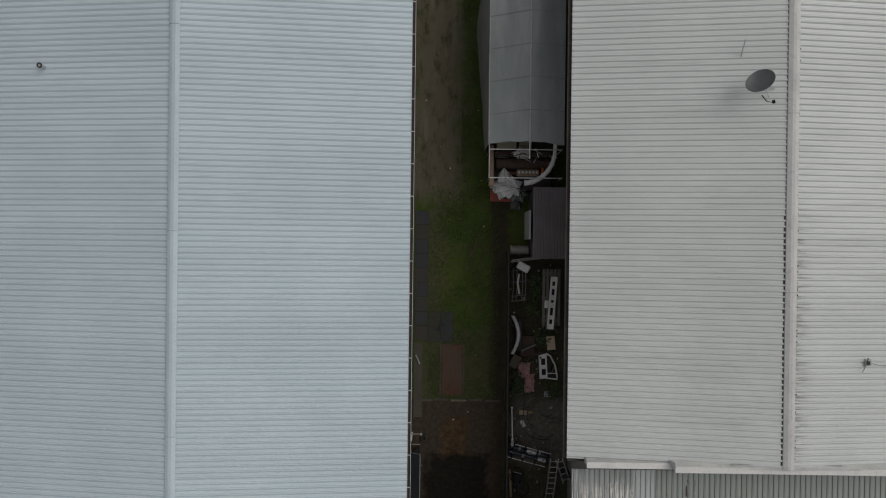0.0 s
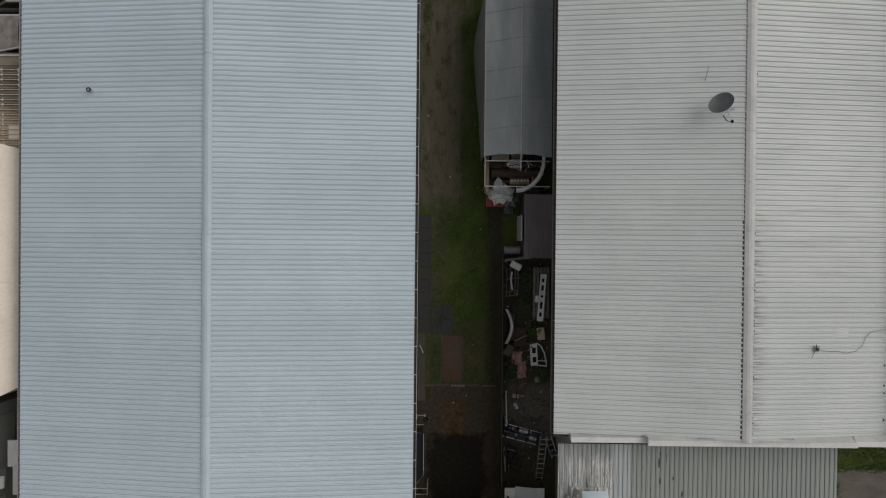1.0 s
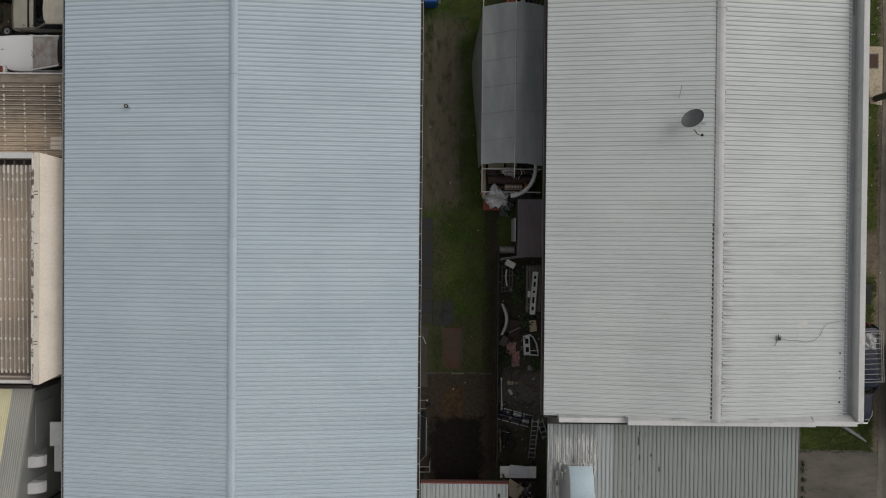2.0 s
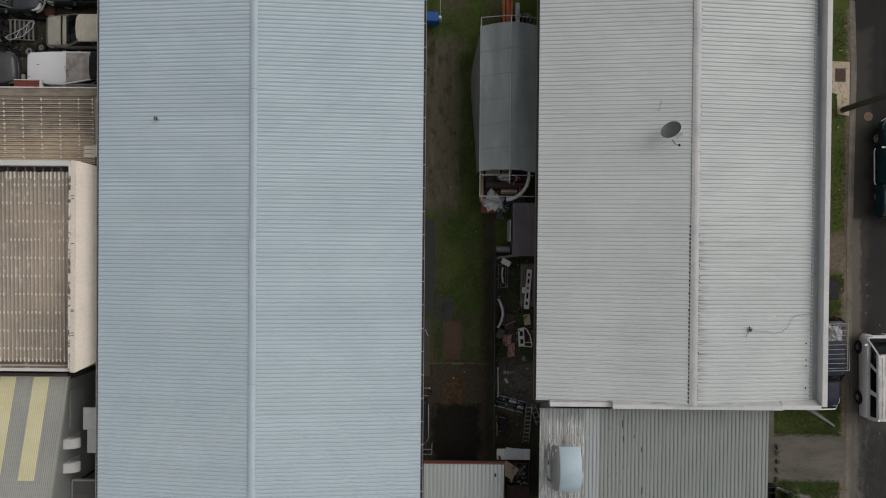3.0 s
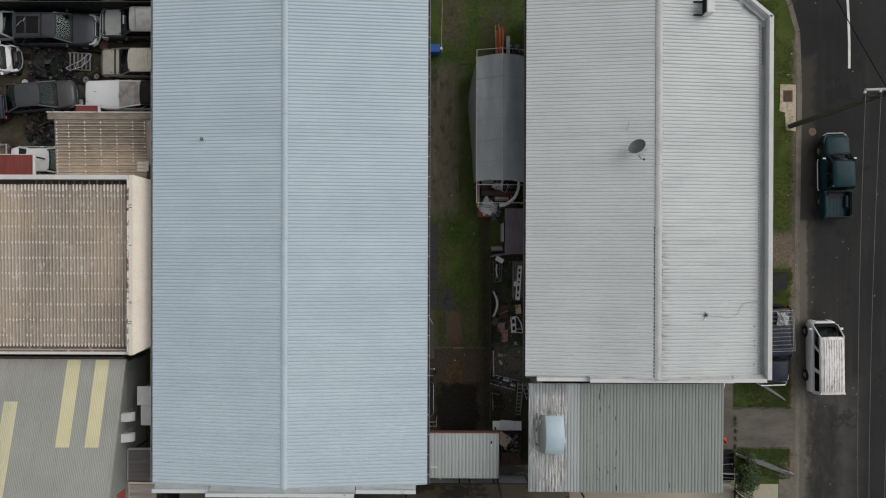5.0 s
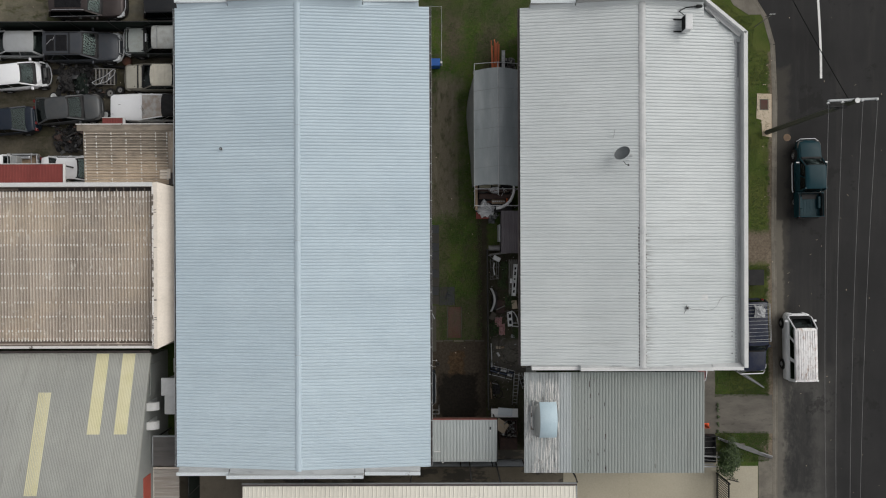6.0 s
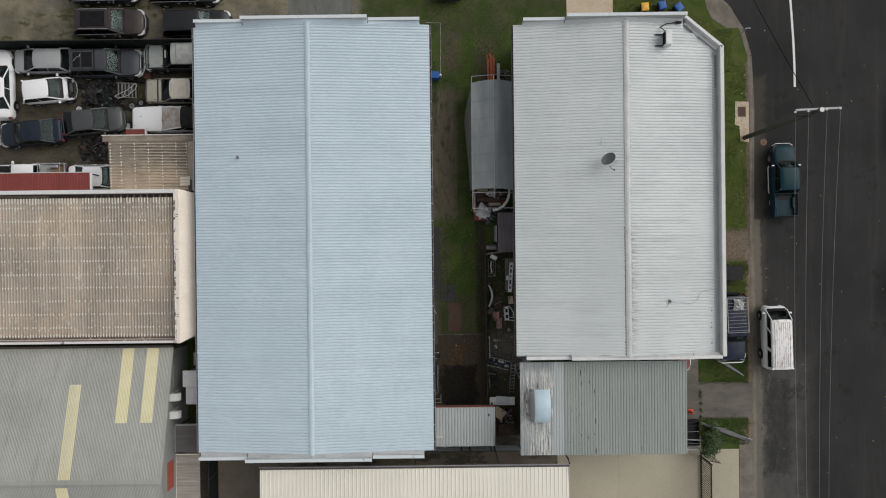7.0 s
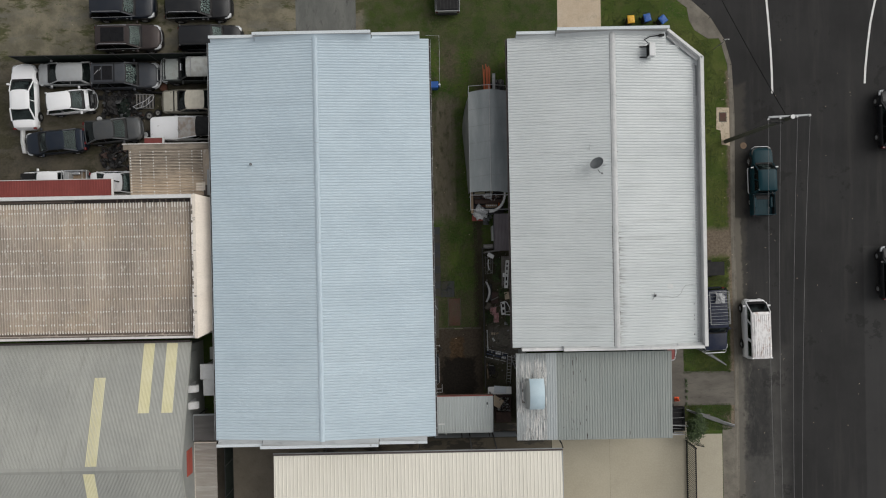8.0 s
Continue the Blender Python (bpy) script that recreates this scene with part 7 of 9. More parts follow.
# ---- roof fittings on the white shed ----
def satellite_dish():
    t = thing("satellite_dish", "dark grey oval satellite dish on the white roof", "dish")
    c = Vector((9.98, 5.08, 6.28))
    n = Vector((-0.35, 0.42, 0.84)).normalized()
    a = Vector((0.75, 0.62, 0)).normalized()
    a = (a - n * a.dot(n)).normalized()
    b = n.cross(a)
    rings = []
    for r, d in ((0.02, 0.0), (0.5, 0.025), (0.8, 0.065), (1.0, 0.10), (1.02, 0.095), (0.98, 0.075), (0.5, 0.0), (0.02, -0.025)):
        rings.append([c + n * (d - 0.06) + a * 0.47 * r * math.cos(2 * math.pi * k / 28) + b * 0.37 * r * math.sin(2 * math.pi * k / 28) for k in range(28)])
    part("reflector", Geo().loft(rings), "dish", t, smooth=40)
    f = c + Vector((0.28, -0.75, 0.35))
    part("feed_arm", Geo().tube([c + Vector((0.1, -0.42, -0.1)), c + Vector((0.2, -0.62, 0.0)), f], 0.018, 6), "black", t)
    part("feed_horn", Geo().tube([f, f + Vector((-0.04, 0.08, 0.02))], 0.05, 8), "black", t)
    part("mast", Geo().tube([c - n * 0.08, c + Vector((0.3, -0.1, -0.25)), (10.72, 5.0, 5.62)], 0.025, 6), "steel", t)
    part("stay", Geo().tube([c + Vector((0.25, -0.1, -0.2)), (10.66, 5.25, 5.62)], 0.014, 5), "steel", t)
    part("stay", Geo().tube([c + Vector((0.25, -0.1, -0.2)), (10.55, 4.72, 5.6)], 0.014, 5), "steel", t)
    m = thing("roof_mast", "thin steel bracket standing by the dish", "bracket")
    part("mast", Geo().tube([(9.75, 6.05, 5.45), (9.68, 6.1, 5.52), (9.66, 6.5, 5.9)], 0.018, 5), "steel", m)


satellite_dish()


def roof_antenna():
    t = thing("roof_antenna", "small grey junction box and wiring on the roof", "antenna box", at=pose(0, 0, 0.11))
    part("box", Geo().box(13.86, 14.06, -3.90, -3.70, 5.2, 5.36, 0.02), "cap_grey", t)
    part("box_cover", Geo().box(13.88, 14.0, -3.88, -3.76, 5.362, 5.38, 0.01), "dark_steel", t)
    part("stem", Geo().tube([(13.95, -3.8, 5.3), (13.78, -3.62, 5.62)], 0.014, 5), "black", t)
    part("stem", Geo().tube([(13.9, -3.9, 5.3), (13.72, -4.12, 5.42)], 0.01, 5), "black", t)
    way = [(14.05, -3.82), (14.4, -3.92), (14.75, -3.9), (15.1, -3.98), (15.5, -3.93), (15.78, -3.7), (15.9, -3.42), (16.1, -3.2), (16.55, -3.13), (16.95, -3.1)]
    part("cable", Geo().tube([(x, y, 5.29 - 0.127 * (x - 14.05)) for x, y in way], 0.008, 5), "wire", t)


roof_antenna()


def condenser():
    t = thing("air_conditioner", "white air-conditioner unit on dark steel feet", "air conditioner", at=pose(0, 0, 0.08))
    x0, x1, y0, y1 = 13.62, 14.02, 12.12, 13.02
    part("casing", Geo().box(x0, x1, y0, y1, 5.45, 6.15, 0.03), "white_plastic", t)
    part("fan_grille", Geo().disc((x0 - 0.012, 12.5, 5.8), (1, 0, 0), 0.27, 0.03, 20, 0.23), "black", t)
    for i in range(9):
        z = 5.52 + i * 0.07
        part("louvre", Geo().box(x0 - 0.02, x0 - 0.002, y0 + 0.06, y1 - 0.06, z, z + 0.022), "black", t)
    for y in (y0 + 0.1, y1 - 0.1):
        part("foot", Geo().box(x0 - 0.45, x1 + 0.05, y - 0.03, y + 0.03, 5.36, 5.45), "black", t)
    part("pipe", Geo().tube([(13.75, 13.02, 5.7), (13.6, 13.2, 5.6), (13.5, 13.4, 5.4), (13.9, 13.62, 5.35), (14.6, 13.7, 5.35)], 0.03, 6), "cable", t)
    part("pipe_sleeve", Geo().box(14.5, 14.85, 13.62, 13.78, 5.25, 5.42, 0.03), "black", t)
    s = thing("roof_strut", "fallen white flashing strip by the parapet", "flashing strip", at=pose(0, 0, 0.03))
    part("strip", Geo().tube([(15.3, 13.6, 5.2), (15.95, 12.85, 5.13)], 0.03, 4), "cap_white", s)


condenser()


# ---- street furniture ----
def power_pole():
    t = thing("power_pole", "timber power pole with a pale crossarm", "power pole")
    part("pole", Geo().tube([(21.02, 7.22, -0.3), (21.0, 7.2, 5.0), (20.98, 7.2, 10.35)], 0.155, 14, 0.125), "pole", t, smooth=40)
    part("crossarm", Geo().box(-1.28, 1.28, -0.055, 0.055, -0.075, 0.075, 0.01), "cap_grey", t, "pale grey crossarm", m=pose(20.96, 7.3, 10.0, 0, 0, 2.2))
    for s in (1, -1):
        part("brace", Geo().tube([(20.98, 7.27, 9.3), (20.95 + s * 0.7, 7.3 + s * 0.05, 9.93)], 0.02, 5), "steel", t)
    part("pole_cap", Geo().disc((20.98, 7.2, 10.36), (0, 0, 1), 0.135, 0.04, 14), "cap_white", t)
    for i, x in enumerate(INS):
        y = 7.22 + (x - 20.87) * 0.07
        part("insulator", Geo().disc((x, y - 0.02, 10.13), (0, 0, 1), 0.055, 0.1, 10), "white_plastic", t)
    for i in range(5):
        part("step_bolt", Geo().tube([(20.83, 7.2, 6.0 + i * 0.6), (20.66, 7.2, 6.0 + i * 0.6)], 0.012, 5), "dark_steel", t)
    part("stay", Geo().tube([(19.75, 7.16, 9.86), (20.3, 7.1, 9.3), (20.86, 7.16, 8.5)], 0.028, 6), "dark_steel", t)
    part("fuse_bar", Geo().box(19.9, 20.85, 7.0, 7.1, 9.55, 9.68, 0.02), "dark_steel", t)
    for x in (20.0, 20.35, 20.7):
        part("fuse", Geo().tube([(x, 7.02, 9.3), (x + 0.04, 6.9, 9.66)], 0.035, 6), "dark_steel", t)
    part("service_box", Geo().box(20.72, 20.86, 7.02, 7.22, 8.6, 9.2, 0.02), "dark_steel", t)


INS = (19.6, 20.33, 21.36, 22.12)
power_pole()


def overhead_wire(p, q, sag, r, material="wire", label="thin overhead power wire", n=26):
    pts = [lerp(p, q, i / n) for i in range(n + 1)]
    pts = [(x, y, z - sag * 4 * (i / n) * (1 - i / n)) for i, (x, y, z) in enumerate(pts)]
    return tagged(part("power_line", Geo().tube(pts, r, 5), material), label, "power line", "wires on the pole")


for x in INS:
    overhead_wire((x, 7.2 + (x - 20.87) * 0.07, 10.19), (21.55 + (x - 20.86) * 0.28, -48, 10.2), 1.55, 0.009)
overhead_wire((20.95, 7.3, 9.7), (9.9, 32.0, 8.4), 0.9, 0.022, "cable", "black service cable from the pole")


def drain_slab():
    t = thing("manhole_slab", "pale concrete slab with a brown square manhole lid", "manhole")
    part("slab", Geo().prism([(20.35, 8.15), (20.68, 8.05), (20.74, 7.0), (21.34, 6.9), (21.34, 9.75), (20.4, 9.78)], -0.1, 0.02), "concrete_pale", t)
    part("lid", Geo().box(20.62, 21.08, 8.75, 9.35, 0.0, 0.034, 0.006), "pad_red", t)
    part("lid_frame", Geo().box(20.56, 21.14, 8.69, 9.41, -0.02, 0.026, 0.004), "concrete_dark", t)
    m = thing("manhole_cover", "round tan manhole cover in the road edge", "manhole")
    part("cover", Geo().disc((22.42, 6.9, -0.115), (0, 0, 1), 0.24, 0.03, 22), "rusty_tan", m)


drain_slab()


def signpost():
    t = thing("street_sign", "thin white sign post at the corner", "sign post")
    part("post", Geo().tube([(20.25, 14.15, -0.1), (20.25, 14.15, 2.7)], 0.024, 8), "steel_matt", t)
    part("blade", Geo().box(20.08, 20.42, 14.135, 14.165, 2.5, 2.6, 0.005), "white_plastic", t)


signpost()


def wheelie_bin(at, turn, lid, label):
    t = thing("wheelie_bin", label, "bin", "bins by the shed front", at=pose(*at, 0, 0, 0, turn))
    ring = lambda z, w, d: [(-w * 0.85, -d * 0.8, z), (w * 0.85, -d * 0.8, z), (w * 0.85, d * 0.8, z), (-w * 0.85, d * 0.8, z)]
    part("body", Geo().loft([ring(0.05, 0.22, 0.24), ring(0.9, 0.28, 0.32), ring(0.95, 0.30, 0.35)]), "black", t)
    part("lid", Geo().loft([ring(0.955, 0.30, 0.36), ring(1.0, 0.31, 0.36), ring(1.05, 0.26, 0.30), ring(1.07, 0.1, 0.12)]), lid, t)
    part("lid_panel", Geo().box(-0.14, 0.14, -0.14, 0.14, 1.06, 1.085, 0.01), lid, t)
    part("handle", Geo().tube([(-0.24, 0.38, 0.98), (0.24, 0.38, 0.98)], 0.02, 6), "black", t)
    for s in (1, -1):
        part("wheel", Geo().disc((s * 0.25, 0.28, 0.1), (1, 0, 0), 0.1, 0.05, 12), "tyre", t)


wheelie_bin((13.85, 16.2), 4, "yellow_plastic", "dark wheelie bin with a yellow lid")
wheelie_bin((15.05, 16.3), 12, "blue_plastic", "dark wheelie bin with a blue lid")
wheelie_bin((16.2, 16.15), 38, "blue_plastic", "turned wheelie bin with a blue lid")

t, fx, W, bed = tray_ute("ute", "grey ute with a black tonneau cover on the grass", (0.37, 19.55), 90, "p_silver", False, "")
part("tonneau", Geo().box(fx(0.02), fx(0.30), -W * 0.93, W * 0.93, 0.985, 1.02, 0.01), "black", bed)
for i in range(7):
    y = -W * 0.85 + i * W * 1.7 / 6
    part("tonneau_rib", Geo().box(fx(0.03), fx(0.29), y - 0.02, y + 0.02, 1.022, 1.035), "dark_steel", bed)


# ---- green shrub, strips and cone on the verge ----
def shrub(at, size, label, count, seed):
    rnd = random.Random(seed)
    t = thing("shrub", label, "shrub", at=pose(*at, 0))
    g = Geo()
    tips = []
    for i in range(9):
        a, r = rnd.uniform(0, 6.28), rnd.uniform(0.2, 0.75)
        tip = (math.cos(a) * r * size[0], math.sin(a) * r * size[1], rnd.uniform(0.6, 0.95) * size[2])
        tips.append(tip)
        g.tube([(rnd.uniform(-.08, .08), rnd.uniform(-.08, .08), 0), (tip[0] * 0.4, tip[1] * 0.4, tip[2] * 0.55), tip], 0.035, 5, 0.01)
    part("stem", g, "pole", t)
    vs, fs = [], []
    for i in range(count):
        c = rnd.choice(tips)
        p = Vector((c[0] + rnd.gauss(0, 0.2) * size[0], c[1] + rnd.gauss(0, 0.2) * size[1], c[2] * rnd.uniform(0.55, 1.1) + rnd.gauss(0, 0.1)))
        d = Vector((rnd.gauss(0, 1), rnd.gauss(0, 1), rnd.gauss(0, 0.6))).normalized()
        s = d.cross(Vector((0, 0, 1)))
        s = s.normalized() if s.length > 1e-3 else Vector((1, 0, 0))
        l, w = rnd.uniform(0.06, 0.13), rnd.uniform(0.025, 0.05)
        k = len(vs)
        vs += [p, p + d * l * 0.5 + s * w, p + d * l, p + d * l * 0.5 - s * w]
        fs.append((k, k + 1, k + 2, k + 3))
    me = bpy.data.meshes.new("crown")
    me.from_pydata([tuple(v) for v in vs], [], fs)
    me.materials.append(M["leaf"])
    part("crown", me, None, t)


def leaf_variation():
    n = Nodes("shrub_leaf_mix")
    g = n.t.nodes.new("ShaderNodeNewGeometry").outputs["Random Per Island"]
    c = n.mix(g, (0.016, 0.036, 0.008), (0.055, 0.090, 0.020))
    return n.done(c, 0.6)


M["leaf"] = leaf_variation()
shrub((17.95, -13.85), (0.8, 1.3, 1.9), "dense green shrub beside the gate", 3800, 5)
shrub((18.5, -13.1), (0.5, 0.5, 1.0), "small green shrub on the verge", 900, 6)
for x, y, n in ((3.75, -1.65, 1), (3.7, -2.5, 2), (4.1, -3.75, 3), (4.55, -5.85, 4), (3.0, -5.6, 5)):
    shrub((x, y), (0.42, 0.5, 0.35), "low dark weeds growing through the scrap", 240, 40 + n)


def strip_bundle(label, p, q, spread, n, r):
    t = thing("metal_strips", label, "metal strips")
    for i in range(n):
        f = i / max(1, n - 1) - 0.5
        part("strip", Geo().box(0, 1, -r, r, 0, 0.03, m=Matrix.Translation((p[0], p[1] + f * spread[0], 0.05 + 0.01 * i)) @ Matrix.Rotation(math.atan2(q[1] - p[1] + f * (spread[1] - spread[0]), q[0] - p[0]), 4, "Z") @ Matrix.Diagonal((math.hypot(q[0] - p[0], q[1] - p[1]), 1, 1, 1))), "steel_matt" if i != 1 else "cap_grey", t)


strip_bundle("pale metal strips lying on the grass", (18.7, -8.15), (20.75, -9.5), (0.3, 0.05), 3, 0.025)
strip_bundle("long pale roofing strips lying on the verge", (17.75, -12.85), (21.35, -14.1), (0.1, 0.1), 2, 0.022)


def corrugated_offcut():
    """A torn corrugated sheet lying on the verge, narrower at the street end."""
    t = thing("roofing_offcut", "torn grey corrugated sheet lying on the verge", "roofing sheet")
    a, b = Vector((17.9, -12.95, 0.16)), Vector((21.3, -14.22, 0.06))
    across = Vector((0.35, 0.94, 0))
    rows = []
    for f, w in ((0.0, 0.1), (0.25, 0.26), (0.6, 0.3), (0.85, 0.18), (1.0, 0.05)):
        c = a.lerp(b, f)
        rows.append([c + across * w * (k / 12 - 0.2) + Vector((0, 0, 0.025 * (k % 2))) for k in range(13)])
    part("sheet", Geo().loft([r + [p - Vector((0, 0, 0.008)) for p in reversed(r)] for r in rows]), "steel_matt", t)
    part("prop", Geo().box(19.1, 19.5, -13.5, -13.2, -0.02, 0.1), "timber_old", t)


corrugated_offcut()
for i, y in enumerate((-10.7, -11.0, -11.45, -11.9, -12.4)):
    shrub((17.76, y), (0.05, 0.22, 0.06), "low dark weeds in the driveway joint", 26, 60 + i)


def cone():
    t = thing("traffic_cone", "orange traffic cone on the drive", "traffic cone")
    part("base", Geo().box(16.86, 17.2, -12.2, -11.86, 0.01, 0.05, 0.01), "orange_bright", t)
    part("cone", Geo().tube([(17.03, -12.03, 0.05), (17.03, -12.03, 0.6)], 0.13, 14, 0.03), "orange_bright", t)


cone()


def dark_trailer():
    t = thing("box_trailer", "small black box trailer against the wall", "trailer")
    part("tub", Geo().box(18.75, 20.4, -2.72, -1.8, 0.35, 0.85, 0.03), "black", t)
    part("cover", Geo().box(18.7, 20.45, -2.77, -1.75, 0.852, 0.9, 0.02), "black", t)
    for y in (-2.8, -1.72):
        part("wheel", Geo().disc((19.4, y, 0.3), (0, 1, 0), 0.3, 0.16, 18), "tyre", t)


dark_trailer()


def crumpled(parent, name, c, size, material, seed, n=14):
    """A crumpled sheet: a grid pushed about by noise and closed beneath."""
    g = Geo()
    top, k = [], n + 1
    for j in range(k):
        for i in range(k):
            u, v = i / n * 2 - 1, j / n * 2 - 1
            r = math.hypot(u, v)
            w = 1 + 0.22 * noise.noise((u * 2.1 + seed, v * 2.1, 0))
            h = size[2] * max(0, 1 - r * 0.85) + size[2] * 0.55 * noise.noise((u * 3.3, v * 3.3 + seed, 2))
            top.append((c[0] + u * size[0] * w, c[1] + v * size[1] * w, c[2] + max(0.01, h)))
    fs = [(j * k + i, j * k + i + 1, (j + 1) * k + i + 1, (j + 1) * k + i) for j in range(n) for i in range(n)]
    low = [(x, y, c[2]) for x, y, _ in top]
    m = len(top)
    rim = [i for i in range(k)] + [j * k + n for j in range(1, k)] + [n * k + i for i in range(n - 1, -1, -1)] + [j * k for j in range(n - 1, 0, -1)]
    g.add(top + low, fs + [tuple(q + m for q in reversed(f)) for f in fs] + [(a, a + m, b + m, b) for a, b in zip(rim, rim[1:] + rim[:1])])
    return part(name, g, material, parent, smooth=25)


t = thing("plastic_wrap", "crumpled clear plastic on the roof rack", "plastic sheet")
crumpled(t, "sheet", (19.62, -4.35, 2.09), (0.32, 0.38, 0.22), "poly", 3.3)

# more materials for the lane
M["film_pale"] = worn("pale_plastic_film", (0.70, 0.715, 0.73), (0.50, 0.515, 0.53), 0.3, 0, 2, 12, 0.1, Alpha=0.85)
M["film_dull"] = worn("dull_plastic_film", (0.26, 0.27, 0.28), (0.15, 0.155, 0.16), 0.3, 0, 3, 12, 0.1, Alpha=0.6)
M["tarp_seam"] = worn("grey_webbing", (0.15, 0.158, 0.158), (0.17, 0.178, 0.178), 0.8, 0)
M["tarp_ridge"] = worn("rubbed_grey_hem", (0.25, 0.262, 0.262), (0.31, 0.32, 0.318), 0.7, 0, 3, 20, 0.05)
M["tarp_dark"] = worn("dark_shade_tarp", (0.10, 0.107, 0.112), (0.13, 0.138, 0.142), 0.85, 0, 0.8, 25, 0.1)
M["tarp_side"] = worn("dusty_shade_tarp", (0.12, 0.132, 0.13), (0.16, 0.172, 0.168), 0.85, 0, 0.8, 25, 0.1)
M["crate_board"] = worn("olive_tan_board", (0.36, 0.34, 0.24), (0.30, 0.28, 0.20), 0.8, 0, 2, 20, 0.1)
M["red_board"] = worn("faded_red_board", (0.36, 0.085, 0.07), (0.30, 0.075, 0.06), 0.7, 0, 2, 20, 0.1)
M["roof_shed"] = worn("dark_mauve_roof_steel", (0.13, 0.115, 0.125), (0.155, 0.14, 0.15), 0.5, 0, 1.2, 30, 0.1)
M["steel_dull"] = worn("dull_steel", (0.20, 0.20, 0.19), (0.27, 0.26, 0.25), 0.55, 0.3, 3, 25, 0.1, grime=0.4)
M["timber_grey"] = worn("silvered_timber", (0.15, 0.145, 0.13), (0.20, 0.19, 0.175), 0.9, 0, 2, 25, 0.25, stretch=(4, 0.6, 4))
M["ink_steel"] = worn("blue_black_painted_steel", (0.018, 0.026, 0.045), (0.03, 0.042, 0.066), 0.25, 0.2, 3, 25, 0.05)
M["screen_blue"] = worn("dark_blue_sheet", (0.012, 0.016, 0.022), (0.018, 0.022, 0.028), 0.6, 0, 1, 12, 0.1)

# ---- the lane between the two sheds ----
def tarp_shelter():
    t = thing("tarp_shelter", "grey cloth shelter stretched over a pipe frame", "shelter")
    xw, xr, xe, y0, y1, ze, zr = 1.72, 3.19, 4.46, 3.55, 10.75, 2.45, 2.85
    n, k = 6, 12
    rows = []
    for j in range(n * 4 + 1):
        y = y0 + (y1 - y0) * j / (n * 4)
        sag = 0.035 * math.sin(math.pi * (j % 4) / 4)
        row = []
        for i in range(k + 1):
            f = i / k
            if f < 0.55:
                u = f / 0.55
                x, z = xw + (xr - xw) * u, ze + (zr - ze) * u
            else:
                u = (f - 0.55) / 0.45
                x, z = xr + (xe - xr) * u, zr + (ze + 0.22 - zr) * u * u
            row.append((x, y + (0.10 * math.sin(3 * f + 0.4) + 0.05 * noise.noise((f * 6, 2, 0))) * (j == 0) + 0.12 * math.sin(math.pi * f) * (j == n * 4), z - sag * math.sin(math.pi * min(1, u)) + 0.01 * noise.noise((x * 2, y * 2, 1))))
        rows.append(row)
    g = Geo()
    g.loft([r + [(x, y, z - 0.012) for x, y, z in reversed(r)] for r in rows])
    cloth = part("cloth", g, "tarp", t, smooth=50)
    for j in range(1, n):
        y = y0 + (y1 - y0) * j / n
        part("seam", Geo().tube([(xw, y - 0.09, ze + 0.004), (xr, y + 0.05, zr + 0.006), ((xr + xe) / 2, y + 0.02, zr - 0.043), (xe, y, ze + 0.224)], 0.009, 5), "tarp_seam", cloth)
    part("ridge_seam", Geo().tube([(xr + 0.02, y0, zr + 0.012), (xr + 0.02, y1, zr + 0.012)], 0.020, 5), "tarp_ridge", cloth)
    part("edge_hem", Geo().tube([(xw, y0, ze + 0.006), (xw, y1, ze + 0.006)], 0.02, 5), "tarp_ridge", cloth)
    skirt = []
    for j in range(13):
        f = j / 12
        y = y0 + 0.1 + (y1 - y0 - 0.35) * f
        out = (0.42 * f / 0.68 if f < 0.68 else 0.42 * math.cos((f - 0.68) / 0.32 * 1.4)) + 0.05 * noise.noise((y, 3, 0)) + 0.03
        skirt.append([(xw + 0.02, y, ze - 0.02), (xw - out * 0.5, y, 1.2), (xw - out * 0.9, y, 0.05), (xw - out * 0.9 + 0.02, y, 0.05), (xw - out * 0.5 + 0.02, y, 1.2), (xw + 0.035, y, ze - 0.03)])
    part("side_cloth", Geo().loft(skirt), "tarp_side", t, smooth=50)
    for y in (2.35, y0 - 0.15, 5.8, 8.3, y1 + 0.45):
        z = 0 if y > 3 else -0.02
        part("hoop", Geo().tube([(xw + 0.03, y, -0.02), (xw + 0.03, y, ze - 0.06), (xr, y, zr - 0.07) if y > y0 else (xr, y, ze - 0.06), (xe - 0.03, y, ze - 0.06), (xe - 0.03, y, -0.02)], 0.022, 6), "steel", t)
    part("top_rail", Geo().tube([(xw + 0.03, 2.35, ze - 0.05), (xw + 0.03, y1 + 0.45, ze - 0.05)], 0.022, 6), "steel", t)
    part("ridge_rail", Geo().tube([(xr, 3.0, zr - 0.03), (xr, y1 + 0.45, zr - 0.03)], 0.022, 6), "steel", t)


tarp_shelter()


